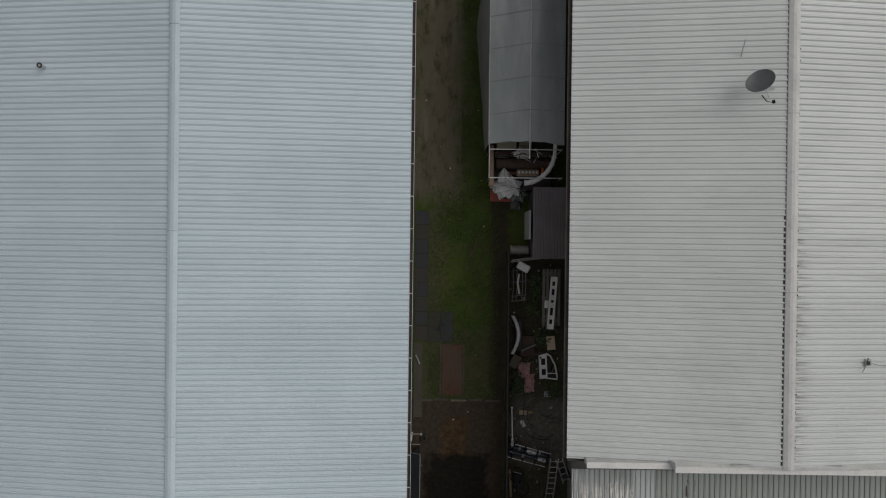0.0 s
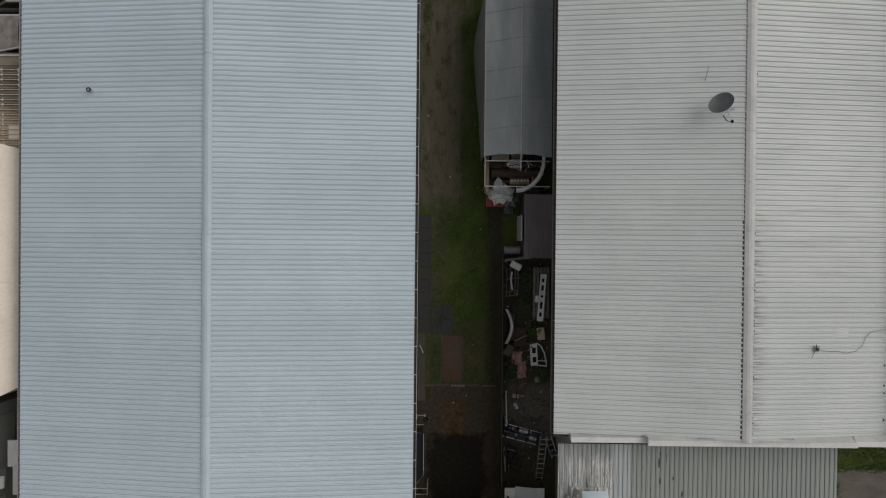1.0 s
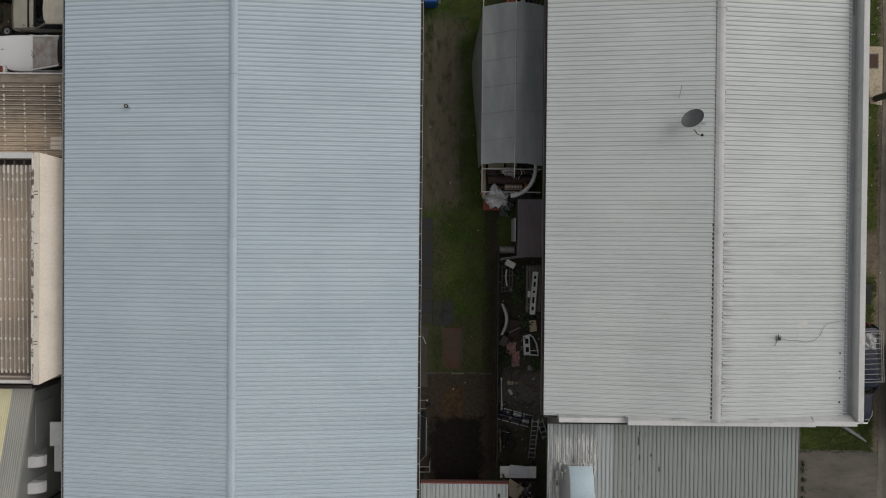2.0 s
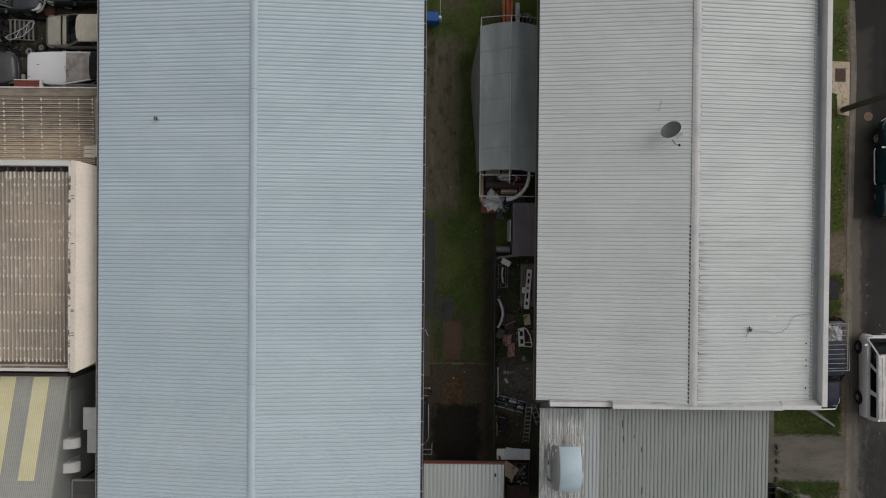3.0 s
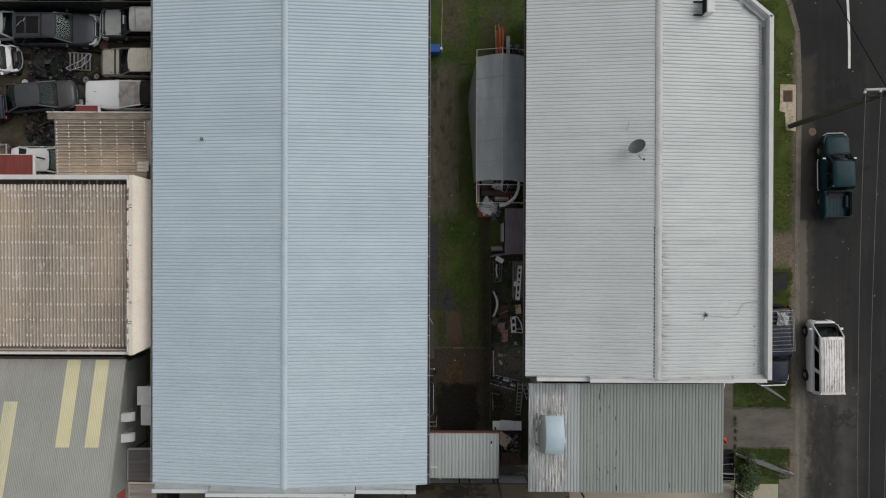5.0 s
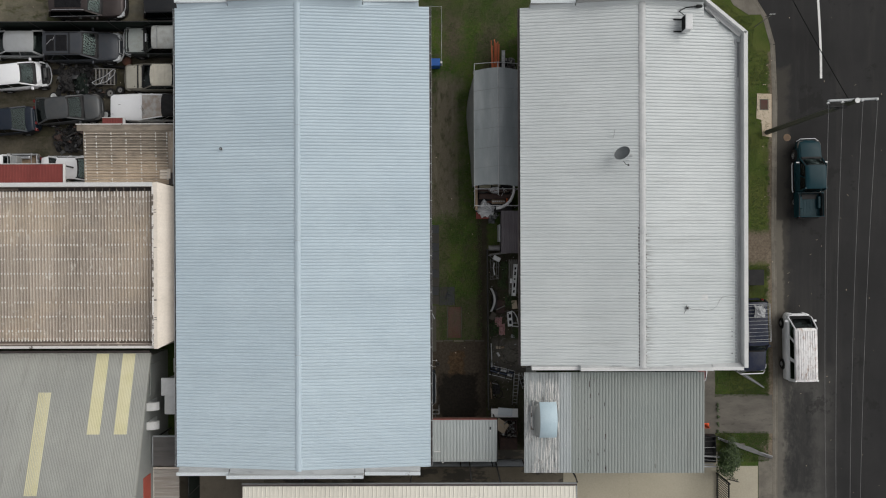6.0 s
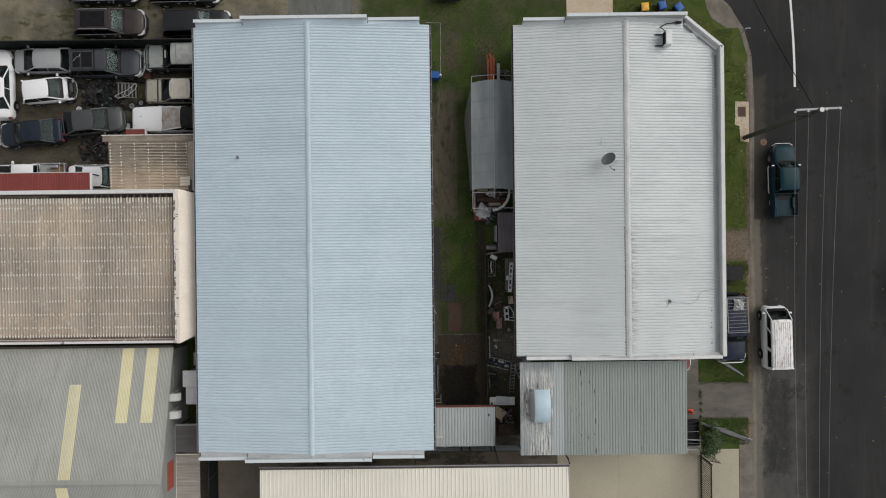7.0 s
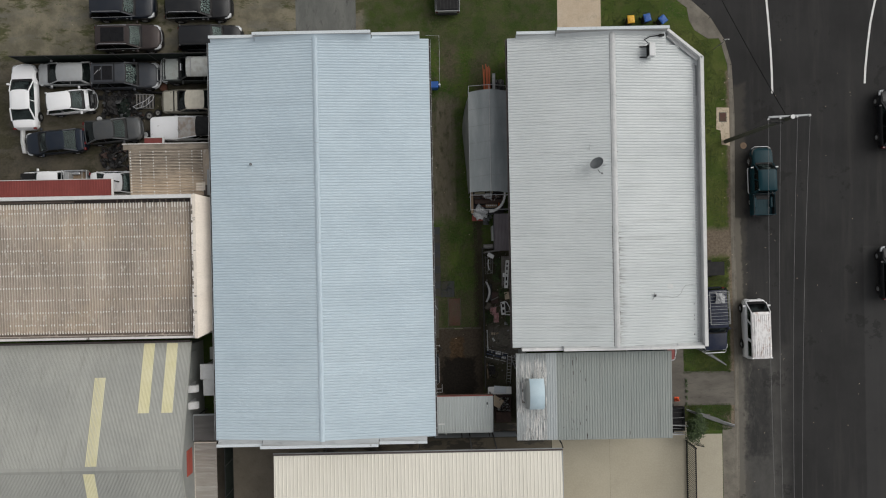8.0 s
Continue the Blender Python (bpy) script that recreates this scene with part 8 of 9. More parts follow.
def work_trailer():
    """An old machine on a timber-sided bed under the shelter's open end."""
    t = thing("machine_bed", "rusty machinery on a timber-sided bed", "machinery")
    part("bed", Geo().box(1.85, 4.25, 2.05, 4.2, 0.55, 0.7, 0.02), "dark_steel", t)
    part("side_board", Geo().box(1.82, 2.0, 2.15, 3.75, 0.7, 1.15, 0.03), "timber", t)
    part("end_board", Geo().box(2.05, 4.2, 3.28, 3.36, 0.7, 1.2, 0.02), "timber_old", t)
    part("crate", Geo().box(2.1, 2.85, 3.55, 4.1, 0.7, 1.3, 0.02), "crate_board", t)
    part("crate", Geo().box(2.95, 3.45, 3.6, 4.1, 0.7, 1.2, 0.02), "crate_board", t)
    part("boiler", Geo().tube([(2.1, 3.05, 1.05), (4.1, 3.05, 1.05)], 0.22, 16), "rust_dark", t, smooth=40)
    part("pipe", Geo().tube([(2.05, 3.42, 1.15), (4.15, 3.42, 1.15)], 0.09, 10), "rust_dark", t, smooth=40)
    part("pipe", Geo().tube([(2.3, 2.68, 0.95), (4.15, 2.68, 0.95)], 0.06, 8), "rust", t)
    part("manifold", Geo().box(2.9, 3.75, 2.55, 2.82, 0.85, 1.05, 0.03), "timber", t)
    for i in range(6):
        part("valve", Geo().disc((2.98 + i * 0.14, 2.7, 1.07), (0, 0, 1), 0.05, 0.06, 10), "steel", t)
    part("tap", Geo().tube([(3.85, 2.95, 1.1), (3.88, 2.75, 1.25), (3.85, 2.5, 1.1)], 0.05, 8), "orange", t)
    part("engine_block", Geo().box(2.85, 3.35, 3.2, 3.6, 1.1, 1.5, 0.05), "steel", t)
    part("flywheel", Geo().disc((2.35, 3.3, 1.2), (0, 1, 0.3), 0.28, 0.08, 20, 0.2), "dark_steel", t)
    part("flywheel", Geo().disc((3.85, 3.35, 1.2), (0, 0.4, 1), 0.24, 0.05, 20, 0.18), "black", t)
    part("white_block", Geo().box(2.75, 2.95, 3.28, 3.45, 1.25, 1.4, 0.02), "white_plastic", t)
    for x in (2.2, 3.9):
        for y in (2.25, 4.0):
            part("wheel", Geo().disc((x, y, 0.3), (1, 0, 0), 0.3, 0.16, 16), "tyre", t)
    rnd = random.Random(4)
    for i in range(16):
        p = Vector((rnd.uniform(2.85, 3.7), rnd.uniform(3.2, 3.6), rnd.uniform(1.45, 1.65)))
        d = Vector((rnd.gauss(0, 0.22), rnd.gauss(0, 0.22), rnd.gauss(0, 0.08)))
        part("bracket", Geo().tube([p, p + d * 0.5 + Vector((0, 0, 0.05)), p + d], 0.014, 5), "alloy" if i % 3 else "rust", t)


work_trailer()

t = thing("white_duct", "curved white flexible duct", "duct")
pts = [(3.15 + 1.1 * math.sin(a), 2.25 + 1.2 * (1 - math.cos(a)), 1.5 + 0.2 * a) for a in [math.pi / 2 * i / 14 for i in range(15)]]
part("hose", Geo().tube(pts + [(4.27, 4.2, 1.85)], 0.105, 12, 0.07), "white_plastic", t, smooth=50)
for p, q in list(zip(pts, pts[1:]))[::2]:
    part("rib", Geo().tube([p, lerp(p, q, 0.25)], 0.114, 12), "white_plastic", t)

t = thing("wrapped_machine", "round machine wrapped in torn clear plastic", "plastic sheet")
part("drum", Geo().disc((2.55, 2.15, 0.45), (0, 0, 1), 0.42, 0.9, 20), "dark_steel", t)


def gathered(parent, c, knot, reach, material, seed, spokes=22):
    """Film drawn up to a knot, with sharp folds that run out to a torn edge."""
    rnd = random.Random(seed)
    rings, steps = [], (0.06, 0.3, 0.55, 0.8, 1.0)
    edge = [(rnd.uniform(0.85, 1.1) * (1.08 if k % 2 else 0.9), rnd.uniform(-0.12, 0.12)) for k in range(spokes)]
    for u in steps:
        ring = []
        for k, (r, da) in enumerate(edge):
            a = 2 * math.pi * k / spokes + da
            x = knot[0] + (c[0] + math.cos(a) * reach[0] * r - knot[0]) * u
            y = knot[1] + (c[1] + math.sin(a) * reach[1] * r - knot[1]) * u
            z = c[2] + reach[2] * (1 - u ** 1.3) + (0.045 if k % 2 else -0.035) * math.sin(math.pi * min(1, u * 1.1)) + rnd.uniform(-0.02, 0.02)
            ring.append((x, y, z - (0.25 if u == 1.0 and not k % 3 else 0)))
        rings.append(ring)
    return part("wrap", Geo().loft(rings, caps=False), material, parent)


gathered(t, (2.5, 2.15, 0.86), (2.95, 2.05, 1.3), (0.62, 0.46, 0.32), "film_pale", 5)
gathered(t, (2.42, 2.5, 0.95), (2.38, 2.85, 1.2), (0.26, 0.3, 0.3), "film_pale", 9, 12)
gathered(t, (3.0, 1.95, 0.6), (3.0, 2.1, 0.85), (0.42, 0.36, 0.2), "film_dull", 3, 16)
crumpled(t, "wrap", (2.95, 1.6, 0.02), (0.22, 0.28, 0.3), "tarp_dark", 8.8, 10)
tagged(part("red_board", Geo().box(1.93, 2.8, 1.62, 2.15, 0.0, 0.06, 0.01), "red_board"), "faded red board lying on the grass", "board")


def tin_shed():
    t = thing("tin_shed", "low dark ribbed tin shed against the wall", "shed")
    x0, x1, y0, y1 = 3.44, 4.7, -0.62, 2.05
    for a in ((x0 + 0.05, x0 + 0.1, y0 + 0.05, y1 - 0.05), (x1 - 0.1, x1 - 0.05, y0 + 0.05, y1 - 0.05), (x0 + 0.1, x1 - 0.1, y0 + 0.05, y0 + 0.1), (x0 + 0.1, x1 - 0.1, y1 - 0.1, y1 - 0.05)):
        part("wall", Geo().box(*a, -0.02, 1.9), "roof_dark", t)
    slope_roof(t, x0, x1, y0, y1, 2.0, 2.02, "roof_shed", profile(0.105, 0.055, 0.03, 0.03, 6), "x")
    part("door_leaf", Geo().box(x0 - 0.12, x0 - 0.06, 0.1, 1.2, 0.0, 1.85, 0.01), "cap_grey", t)


tin_shed()

t = thing("gas_drum", "grey steel drum lying on its side", "drum")
part("drum", Geo().tube([(2.72, -0.32, 0.62), (3.42, -0.3, 0.62)], 0.17, 18), "steel_dull", t, smooth=40)
for x in (2.74, 3.06, 3.40):
    part("hoop", Geo().tube([(x - 0.02, -0.31, 0.62), (x + 0.02, -0.31, 0.62)], 0.185, 18), "steel_dull", t)
part("stand", Geo().box(2.8, 3.35, -0.42, -0.2, -0.02, 0.47, 0.01), "timber", t)

t = thing("lattice_girder", "thin grey lattice girder across the junk strip", "girder")
for d in (0.0, 0.14):
    part("chord", Geo().tube([(2.72, -0.78 + d * 0.5, 1.2 + d), (4.7, -0.5 + d * 0.5, 1.3 + d)], 0.022, 6), "steel_dull", t)
for i in range(12):
    a, b = i / 12, (i + 1) / 12
    z = lambda f, d: (2.72 + 1.98 * f, -0.78 + 0.28 * f + d * 0.5, 1.2 + 0.1 * f + d)
    part("web", Geo().tube([z(a, 0.0 if i % 2 else 0.14), z(b, 0.14 if i % 2 else 0.0)], 0.012, 5), "steel_dull", t)
for x, y in ((2.72, -0.78), (4.68, -0.5)):
    part("leg", Geo().tube([(x, y, -0.02), (x, y, 1.25)], 0.025, 6), "steel_dull", t)


def flat_item(name, label, category, c, size, z, turn, material, bevel=0.01, extra=None):
    """A board-like thing lying flat or nearly so."""
    t = thing(name, label, category, at=pose(c[0], c[1], z, 0, 0, turn))
    part("board", Geo().box(-size[0] / 2, size[0] / 2, -size[1] / 2, size[1] / 2, 0, size[2], bevel), material, t)
    if extra:
        for i in range(extra):
            y = -size[1] / 2 + (i + 0.5) * size[1] / extra
            part("rib", Geo().box(-size[0] / 2 + 0.02, size[0] / 2 - 0.02, y - 0.02, y + 0.02, size[2] + 0.001, size[2] + 0.02), material, t)
    return t


def frame_seat():
    t = thing("pipe_frame", "bent steel seat frame among the weeds", "frame")
    for x in (2.85, 3.0, 3.22, 3.34):
        part("pipe", Geo().tube([(x, -1.05, 0.5), (x + 0.02, -1.8, 0.45), (x, -2.35, 0.3)], 0.018, 6), "steel_dull", t)
    for y in (-1.1, -1.55, -2.1, -2.3):
        part("cross_pipe", Geo().tube([(2.8, y - 0.05, 0.47), (3.4, y + 0.03, 0.5)], 0.016, 6), "steel_dull", t)
    part("curved_panel", Geo().tube([(3.08, -1.25, 0.6), (3.02, -1.6, 0.62), (3.1, -2.05, 0.55)], 0.04, 8), "white_plastic", t)
    part("leg", Geo().tube([(2.85, -1.05, 0.5), (2.85, -1.05, -0.02)], 0.018, 6), "steel_dull", t)
    part("leg", Geo().tube([(3.34, -2.3, 0.3), (3.34, -2.3, -0.02)], 0.018, 6), "steel_dull", t)


frame_seat()
t = flat_item("plastic_tub", "pale grey upturned plastic tub", "tub", (3.22, -0.98), (0.5, 0.3, 0.18), 0.72, -28, "white_plastic", 0.04)
part("stand", Geo().box(-0.2, 0.2, -0.12, 0.12, -0.74, 0), "dark_steel", t)


def holed_beam():
    """A white bumper bar with punched openings, leaning on slatted pallets."""
    mid = Vector((4.4, -2.35, 0))
    t = thing("bumper_bar", "white steel bar with punched holes", "car part", at=Matrix.Translation(mid) @ Matrix.Rotation(radians(-4), 4, "Z") @ Matrix.Translation(-mid))
    x0, x1, y0, y1, z = 4.26, 4.53, -3.42, -1.34, 0.62
    holes = [(-1.62, 0.08), (-1.95, 0.12), (-2.32, 0.05), (-2.72, 0.15), (-3.12, 0.09)]
    edges = sorted([y0, y1] + [y + s * h for y, h in holes for s in (1, -1)])
    for i in range(0, len(edges) - 1, 2):
        part("plate", Geo().box(x0 + 0.082, x1 - 0.082, edges[i], edges[i + 1], z, z + 0.04), "white_plastic", t)
    part("flange", Geo().box(x0, x0 + 0.08, y0, y1, z - 0.05, z + 0.05, 0.02), "white_plastic", t)
    part("flange", Geo().box(x1 - 0.08, x1, y0, y1, z - 0.05, z + 0.05, 0.02), "white_plastic", t)
    part("channel_bed", Geo().box(x0 + 0.07, x1 - 0.07, y0 + 0.02, y1 - 0.02, z - 0.1, z - 0.06), "black", t)
    part("bracket", Geo().box(x0 - 0.16, x0 - 0.01, -2.6, -2.3, z - 0.06, z + 0.02, 0.02), "white_plastic", t)


holed_beam()
t = thing("pallet", "weathered grey slatted pallet", "pallet")
for i in range(5):
    x = 4.08 + i * 0.15
    part("slat", Geo().box(x - 0.055, x + 0.055, -3.3, -1.05, 0.42, 0.45, 0.005), "timber_grey", t)
for y in (-3.1, -2.2, -1.25):
    part("bearer", Geo().box(4.02, 4.74, y - 0.05, y + 0.05, 0.3, 0.418), "timber_grey", t)
for y in (-3.1, -1.25):
    part("block", Geo().box(4.1, 4.7, y - 0.08, y + 0.08, -0.02, 0.298), "timber_grey", t)

t = thing("car_bumper", "curved white car bumper lying on scrap", "car part")
pts = [(2.86 + 0.24 * math.sin(math.pi * i / 14), -2.92 - 1.52 * i / 14, 0.42) for i in range(15)]
part("skin", Geo().loft([[(x - 0.07, y, 0.36), (x - 0.05, y, 0.46), (x + 0.05, y, 0.48), (x + 0.09, y, 0.38)] for x, y, z in pts]), "white_plastic", t, smooth=40)
part("backing", Geo().box(2.95, 3.3, -4.35, -3.1, -0.02, 0.34, 0.06), "dark_steel", t)
flat_item("cardboard_box", "flattened brown cardboard box", "box", (2.98, -4.75), (0.34, 0.5, 0.16), 0.2, -28, "timber_old")
flat_item("panel", "maroon steel cabinet lying flat", "panel", (3.5, -4.15), (0.55, 0.85, 0.3), 0.0, -3, "rust_dark")
flat_item("panel", "cream board offcut standing in the weeds", "panel", (4.4, -4.0), (0.34, 0.55, 0.05), 0.3, 6, "concrete_pale")
flat_item("timber_offcut", "short weathered timber plank", "plank", (3.5, -4.2), (0.6, 0.07, 0.04), 0.34, 25, "timber_grey")


def car_door():
    t = thing("door_shell", "white stripped car door lying on the ground", "car part", at=pose(4.32, -4.9, 0.28, 4, 3, 2))
    part("skin", Geo().loft([[(-0.36, -0.52, 0), (-0.05, -0.5, 0), (-0.05, -0.5, 0.07), (-0.36, -0.52, 0.07)], [(-0.40, 0.42, 0), (-0.08, 0.5, 0), (-0.08, 0.5, 0.07), (-0.40, 0.42, 0.07)]]), "white_plastic", t)
    part("window_frame", Geo().tube([(-0.1, 0.5, 0.04), (0.08, 0.38, 0.04), (0.26, 0.02, 0.04), (0.33, -0.38, 0.04), (0.34, -0.56, 0.04), (-0.1, -0.5, 0.04)], 0.035, 6), "white_plastic", t)
    part("quarter_bar", Geo().tube([(-0.08, -0.3, 0.05), (0.3, -0.32, 0.05)], 0.02, 6), "white_plastic", t)
    part("opening", Geo().box(-0.30, -0.14, 0.05, 0.3, 0.07, 0.078), "black", t)
    part("opening", Geo().box(-0.28, -0.12, -0.36, -0.12, 0.07, 0.078), "black", t)
    part("opening", Geo().disc((-0.33, 0.34, 0.073), (0, 0, 1), 0.04, 0.012, 10), "black", t)
    part("prop", Geo().box(-0.35, 0.1, -0.3, 0.3, -0.3, -0.01), "dark_steel", t)


car_door()
t = thing("pink_cloth", "crumpled faded pink cloth on the ground", "cloth")
crumpled(t, "cloth", (3.38, -5.15, 0.02), (0.24, 0.3, 0.28), "pink", 2.2, 12)
crumpled(t, "cloth", (3.6, -5.65, 0.02), (0.2, 0.36, 0.24), "pink", 5.1, 12)
t = thing("plastic_bag", "crumpled pale plastic bag on the ground", "bag")
crumpled(t, "bag", (4.35, -6.1, 0.01), (0.15, 0.12, 0.12), "poly", 7.3, 8)
t = thing("scrap_wood", "pale broken wood scraps on the ground", "scrap wood")
part("board", Geo().box(-0.2, 0.12, -0.09, 0.09, 0, 0.05, 0.01), "concrete_pale", t, m=pose(3.4, -6.85, 0.01, 0, 0, -5))
part("board", Geo().box(-0.05, 0.16, -0.06, 0.06, 0, 0.08, 0.02), "timber", t, m=pose(3.6, -6.84, 0.01, 0, 0, 12))
flat_item("paper_scrap", "torn white paper scrap", "paper", (3.36, -7.3), (0.14, 0.28, 0.01), 0.01, 28, "white_plastic", 0.002)

t = thing("loose_cable", "loops of black cable on the bare soil", "cable")
rnd = random.Random(9)
for k in range(6):
    c = Vector((4.45 + rnd.uniform(-0.4, 0.35), -7.0 + rnd.uniform(-0.6, 0.5), 0.02))
    r, a0 = rnd.uniform(0.4, 0.9), rnd.uniform(0, 6)
    part("loop", Geo().tube([c + Vector((r * math.cos(a0 + a * 0.28), r * 0.8 * math.sin(a0 + a * 0.28) - a * 0.02, 0.01 * k)) for a in range(int(rnd.uniform(6, 12)))], 0.008, 5), "cable", t)

t = thing("white_post", "thin white plastic post beside the fence", "post")
part("post", Geo().tube([(2.86, -6.55, 0.6), (2.9, -7.95, 0.62)], 0.028, 8), "white_plastic", t)
part("cap", Geo().disc((2.86, -6.53, 0.6), (0, 1, 0), 0.05, 0.06, 10), "white_plastic", t)
part("stand", Geo().box(2.84, 2.94, -7.95, -7.75, -0.02, 0.65, 0.02), "white_plastic", t)
part("stand", Geo().box(2.82, 2.9, -6.75, -6.65, -0.02, 0.58, 0.01), "dark_steel", t)


def junk_bits():
    """Twigs, broken plastic and rusty offcuts strewn along the strip."""
    rnd = random.Random(77)
    for mat, n, label in (("timber_grey", 60, "dead twigs and splinters in the junk strip"), ("rust_dark", 45, "rusty iron offcuts in the junk strip"), ("poly", 26, "torn pale plastic bits in the junk strip")):
        g = Geo()
        for i in range(n):
            x, y = rnd.uniform(2.8, 4.75), -0.9 - 9.6 * rnd.random() ** 1.2
            m = pose(x, y, rnd.uniform(0.02, 0.18), rnd.uniform(-20, 20), rnd.uniform(-20, 20), rnd.uniform(0, 180))
            if mat == "poly":
                g.box(-rnd.uniform(.02, .08), rnd.uniform(.02, .06), -rnd.uniform(.01, .05), rnd.uniform(.01, .04), 0, 0.012, m=m)
            else:
                l = rnd.uniform(0.06, 0.32)
                g.tube([m @ Vector((-l, 0, 0)), m @ Vector((0, rnd.uniform(-.05, .05), 0.03)), m @ Vector((l, 0, 0))], rnd.uniform(0.006, 0.02), 5)
        tagged(part("debris", g, mat), label, "debris", kind="stuff")


junk_bits()


def tube_trolley():
    """A leaning steel trolley of shiny tubes."""
    t = thing("steel_trolley", "blue-black steel tube trolley lying askew", "trolley", at=pose(3.62, -8.4, 0.0, 0, 0, -14))
    for y, r, z in ((0.3, 0.016, 0.75), (0.14, 0.075, 0.6), (-0.06, 0.085, 0.58), (-0.32, 0.018, 0.5)):
        part("tube", Geo().tube([(-0.85, y, z), (0.72, y, z + 0.03)], r, 10), "alloy" if r < 0.05 else "ink_steel", t, smooth=40)
    part("sleeve", Geo().tube([(-0.2, 0.14, 0.61), (0.25, 0.14, 0.62)], 0.082, 10), "steel", t, smooth=40)
    part("sleeve", Geo().tube([(0.3, -0.06, 0.60), (0.62, -0.06, 0.61)], 0.092, 10), "steel", t, smooth=40)
    for x, y in ((-0.5, 0.16), (-0.05, 0.1), (0.3, 0.18), (0.5, -0.02), (-0.3, -0.08)):
        part("clamp", Geo().box(x - 0.05, x + 0.06, y - 0.07, y + 0.07, 0.62, 0.70, 0.02), "steel_dull", t)
    for x in (-0.75, -0.3, 0.2, 0.65):
        part("cross_bar", Geo().tube([(x, 0.34, 0.78), (x + 0.05, -0.34, 0.52)], 0.03, 6), "black", t)
    for x in (-0.6, 0.55):
        part("leg", Geo().tube([(x, 0.1, 0.6), (x, 0.1, -0.02)], 0.025, 6), "steel", t)
    part("wrap", Geo().box(-0.9, -0.76, 0.18, 0.36, 0.7, 0.8, 0.04), "poly", t)


tube_trolley()


def ladder(label, p, q, width, rungs):
    t = thing("ladder", label, "ladder")
    p, q = Vector(p), Vector(q)
    d = (q - p).normalized()
    s = d.cross(Vector((0, 0, 1))).normalized() * (width / 2)
    for e in (1, -1):
        part("stile", Geo().tube([p + s * e, q + s * e], 0.028, 4), "alloy", t)
    for i in range(rungs):
        c = p.lerp(q, (i + 0.5) / rungs)
        part("rung", Geo().tube([c - s, c + s], 0.016, 6), "alloy", t)


ladder("pale aluminium ladder leaning against the shed", (4.42, -8.25, 1.55), (4.42, -10.6, 0.02), 0.3, 9)
ladder("short aluminium ladder lying beside the shed", (4.65, -8.35, 1.2), (5.0, -9.35, 0.9), 0.26, 4)
part("prop", Geo().box(-0.15, 0.4, -0.05, 0.05, -0.02, 1.0), "dark_steel", bpy.data.objects["ladder.001"], m=pose(4.8, -9.1, 0))

t = thing("old_bicycle", "dark bicycle lying among scrap", "bicycle")
for x, y in ((3.1, -9.3), (3.35, -9.85)):
    part("wheel", Geo().disc((x, y, 0.25), (0.4, 0.2, 1), 0.3, 0.04, 24, 0.265), "tyre", t)
part("frame", Geo().tube([(3.1, -9.3, 0.28), (3.3, -9.45, 0.32), (3.35, -9.85, 0.28), (3.15, -9.65, 0.35), (3.1, -9.3, 0.28)], 0.02, 6), "dark_steel", t)
part("bar", Geo().tube([(2.95, -9.15, 0.3), (3.3, -9.2, 0.4)], 0.016, 6), "steel", t)
part("prop", Geo().box(3.0, 3.45, -9.9, -9.3, -0.02, 0.16, 0.03), "dark_steel", t)
flat_item("timber_plank", "long pale timber plank by the fence", "plank", (2.86, -9.6), (0.08, 1.1, 0.05), 0.3, 3, "timber")

t = thing("table", "white topped bench table by the carport", "table")
part("tabletop", Geo().box(2.82, 4.55, -11.22, -10.66, 0.92, 0.97, 0.01), "cap_white", t)
for x in (2.9, 4.47):
    for y in (-11.15, -10.73):
        part("leg", Geo().box(x - 0.03, x + 0.03, y - 0.03, y + 0.03, -0.02, 0.918), "dark_steel", t)
flat_item("white_board", "blue-grey painted board lying on the bench table", "board", (3.72, -10.86), (0.92, 0.5, 0.05), 0.975, -5, "fence_grey")
flat_item("white_board", "tilted cream board beside the scrap bin", "board", (3.46, -11.77), (0.84, 0.70, 0.04), 0.95, -33, "concrete_pale")
part("prop", Geo().box(-0.2, 0.2, -0.2, 0.2, -0.96, -0.01), "dark_steel", bpy.data.objects["white_board.001"])


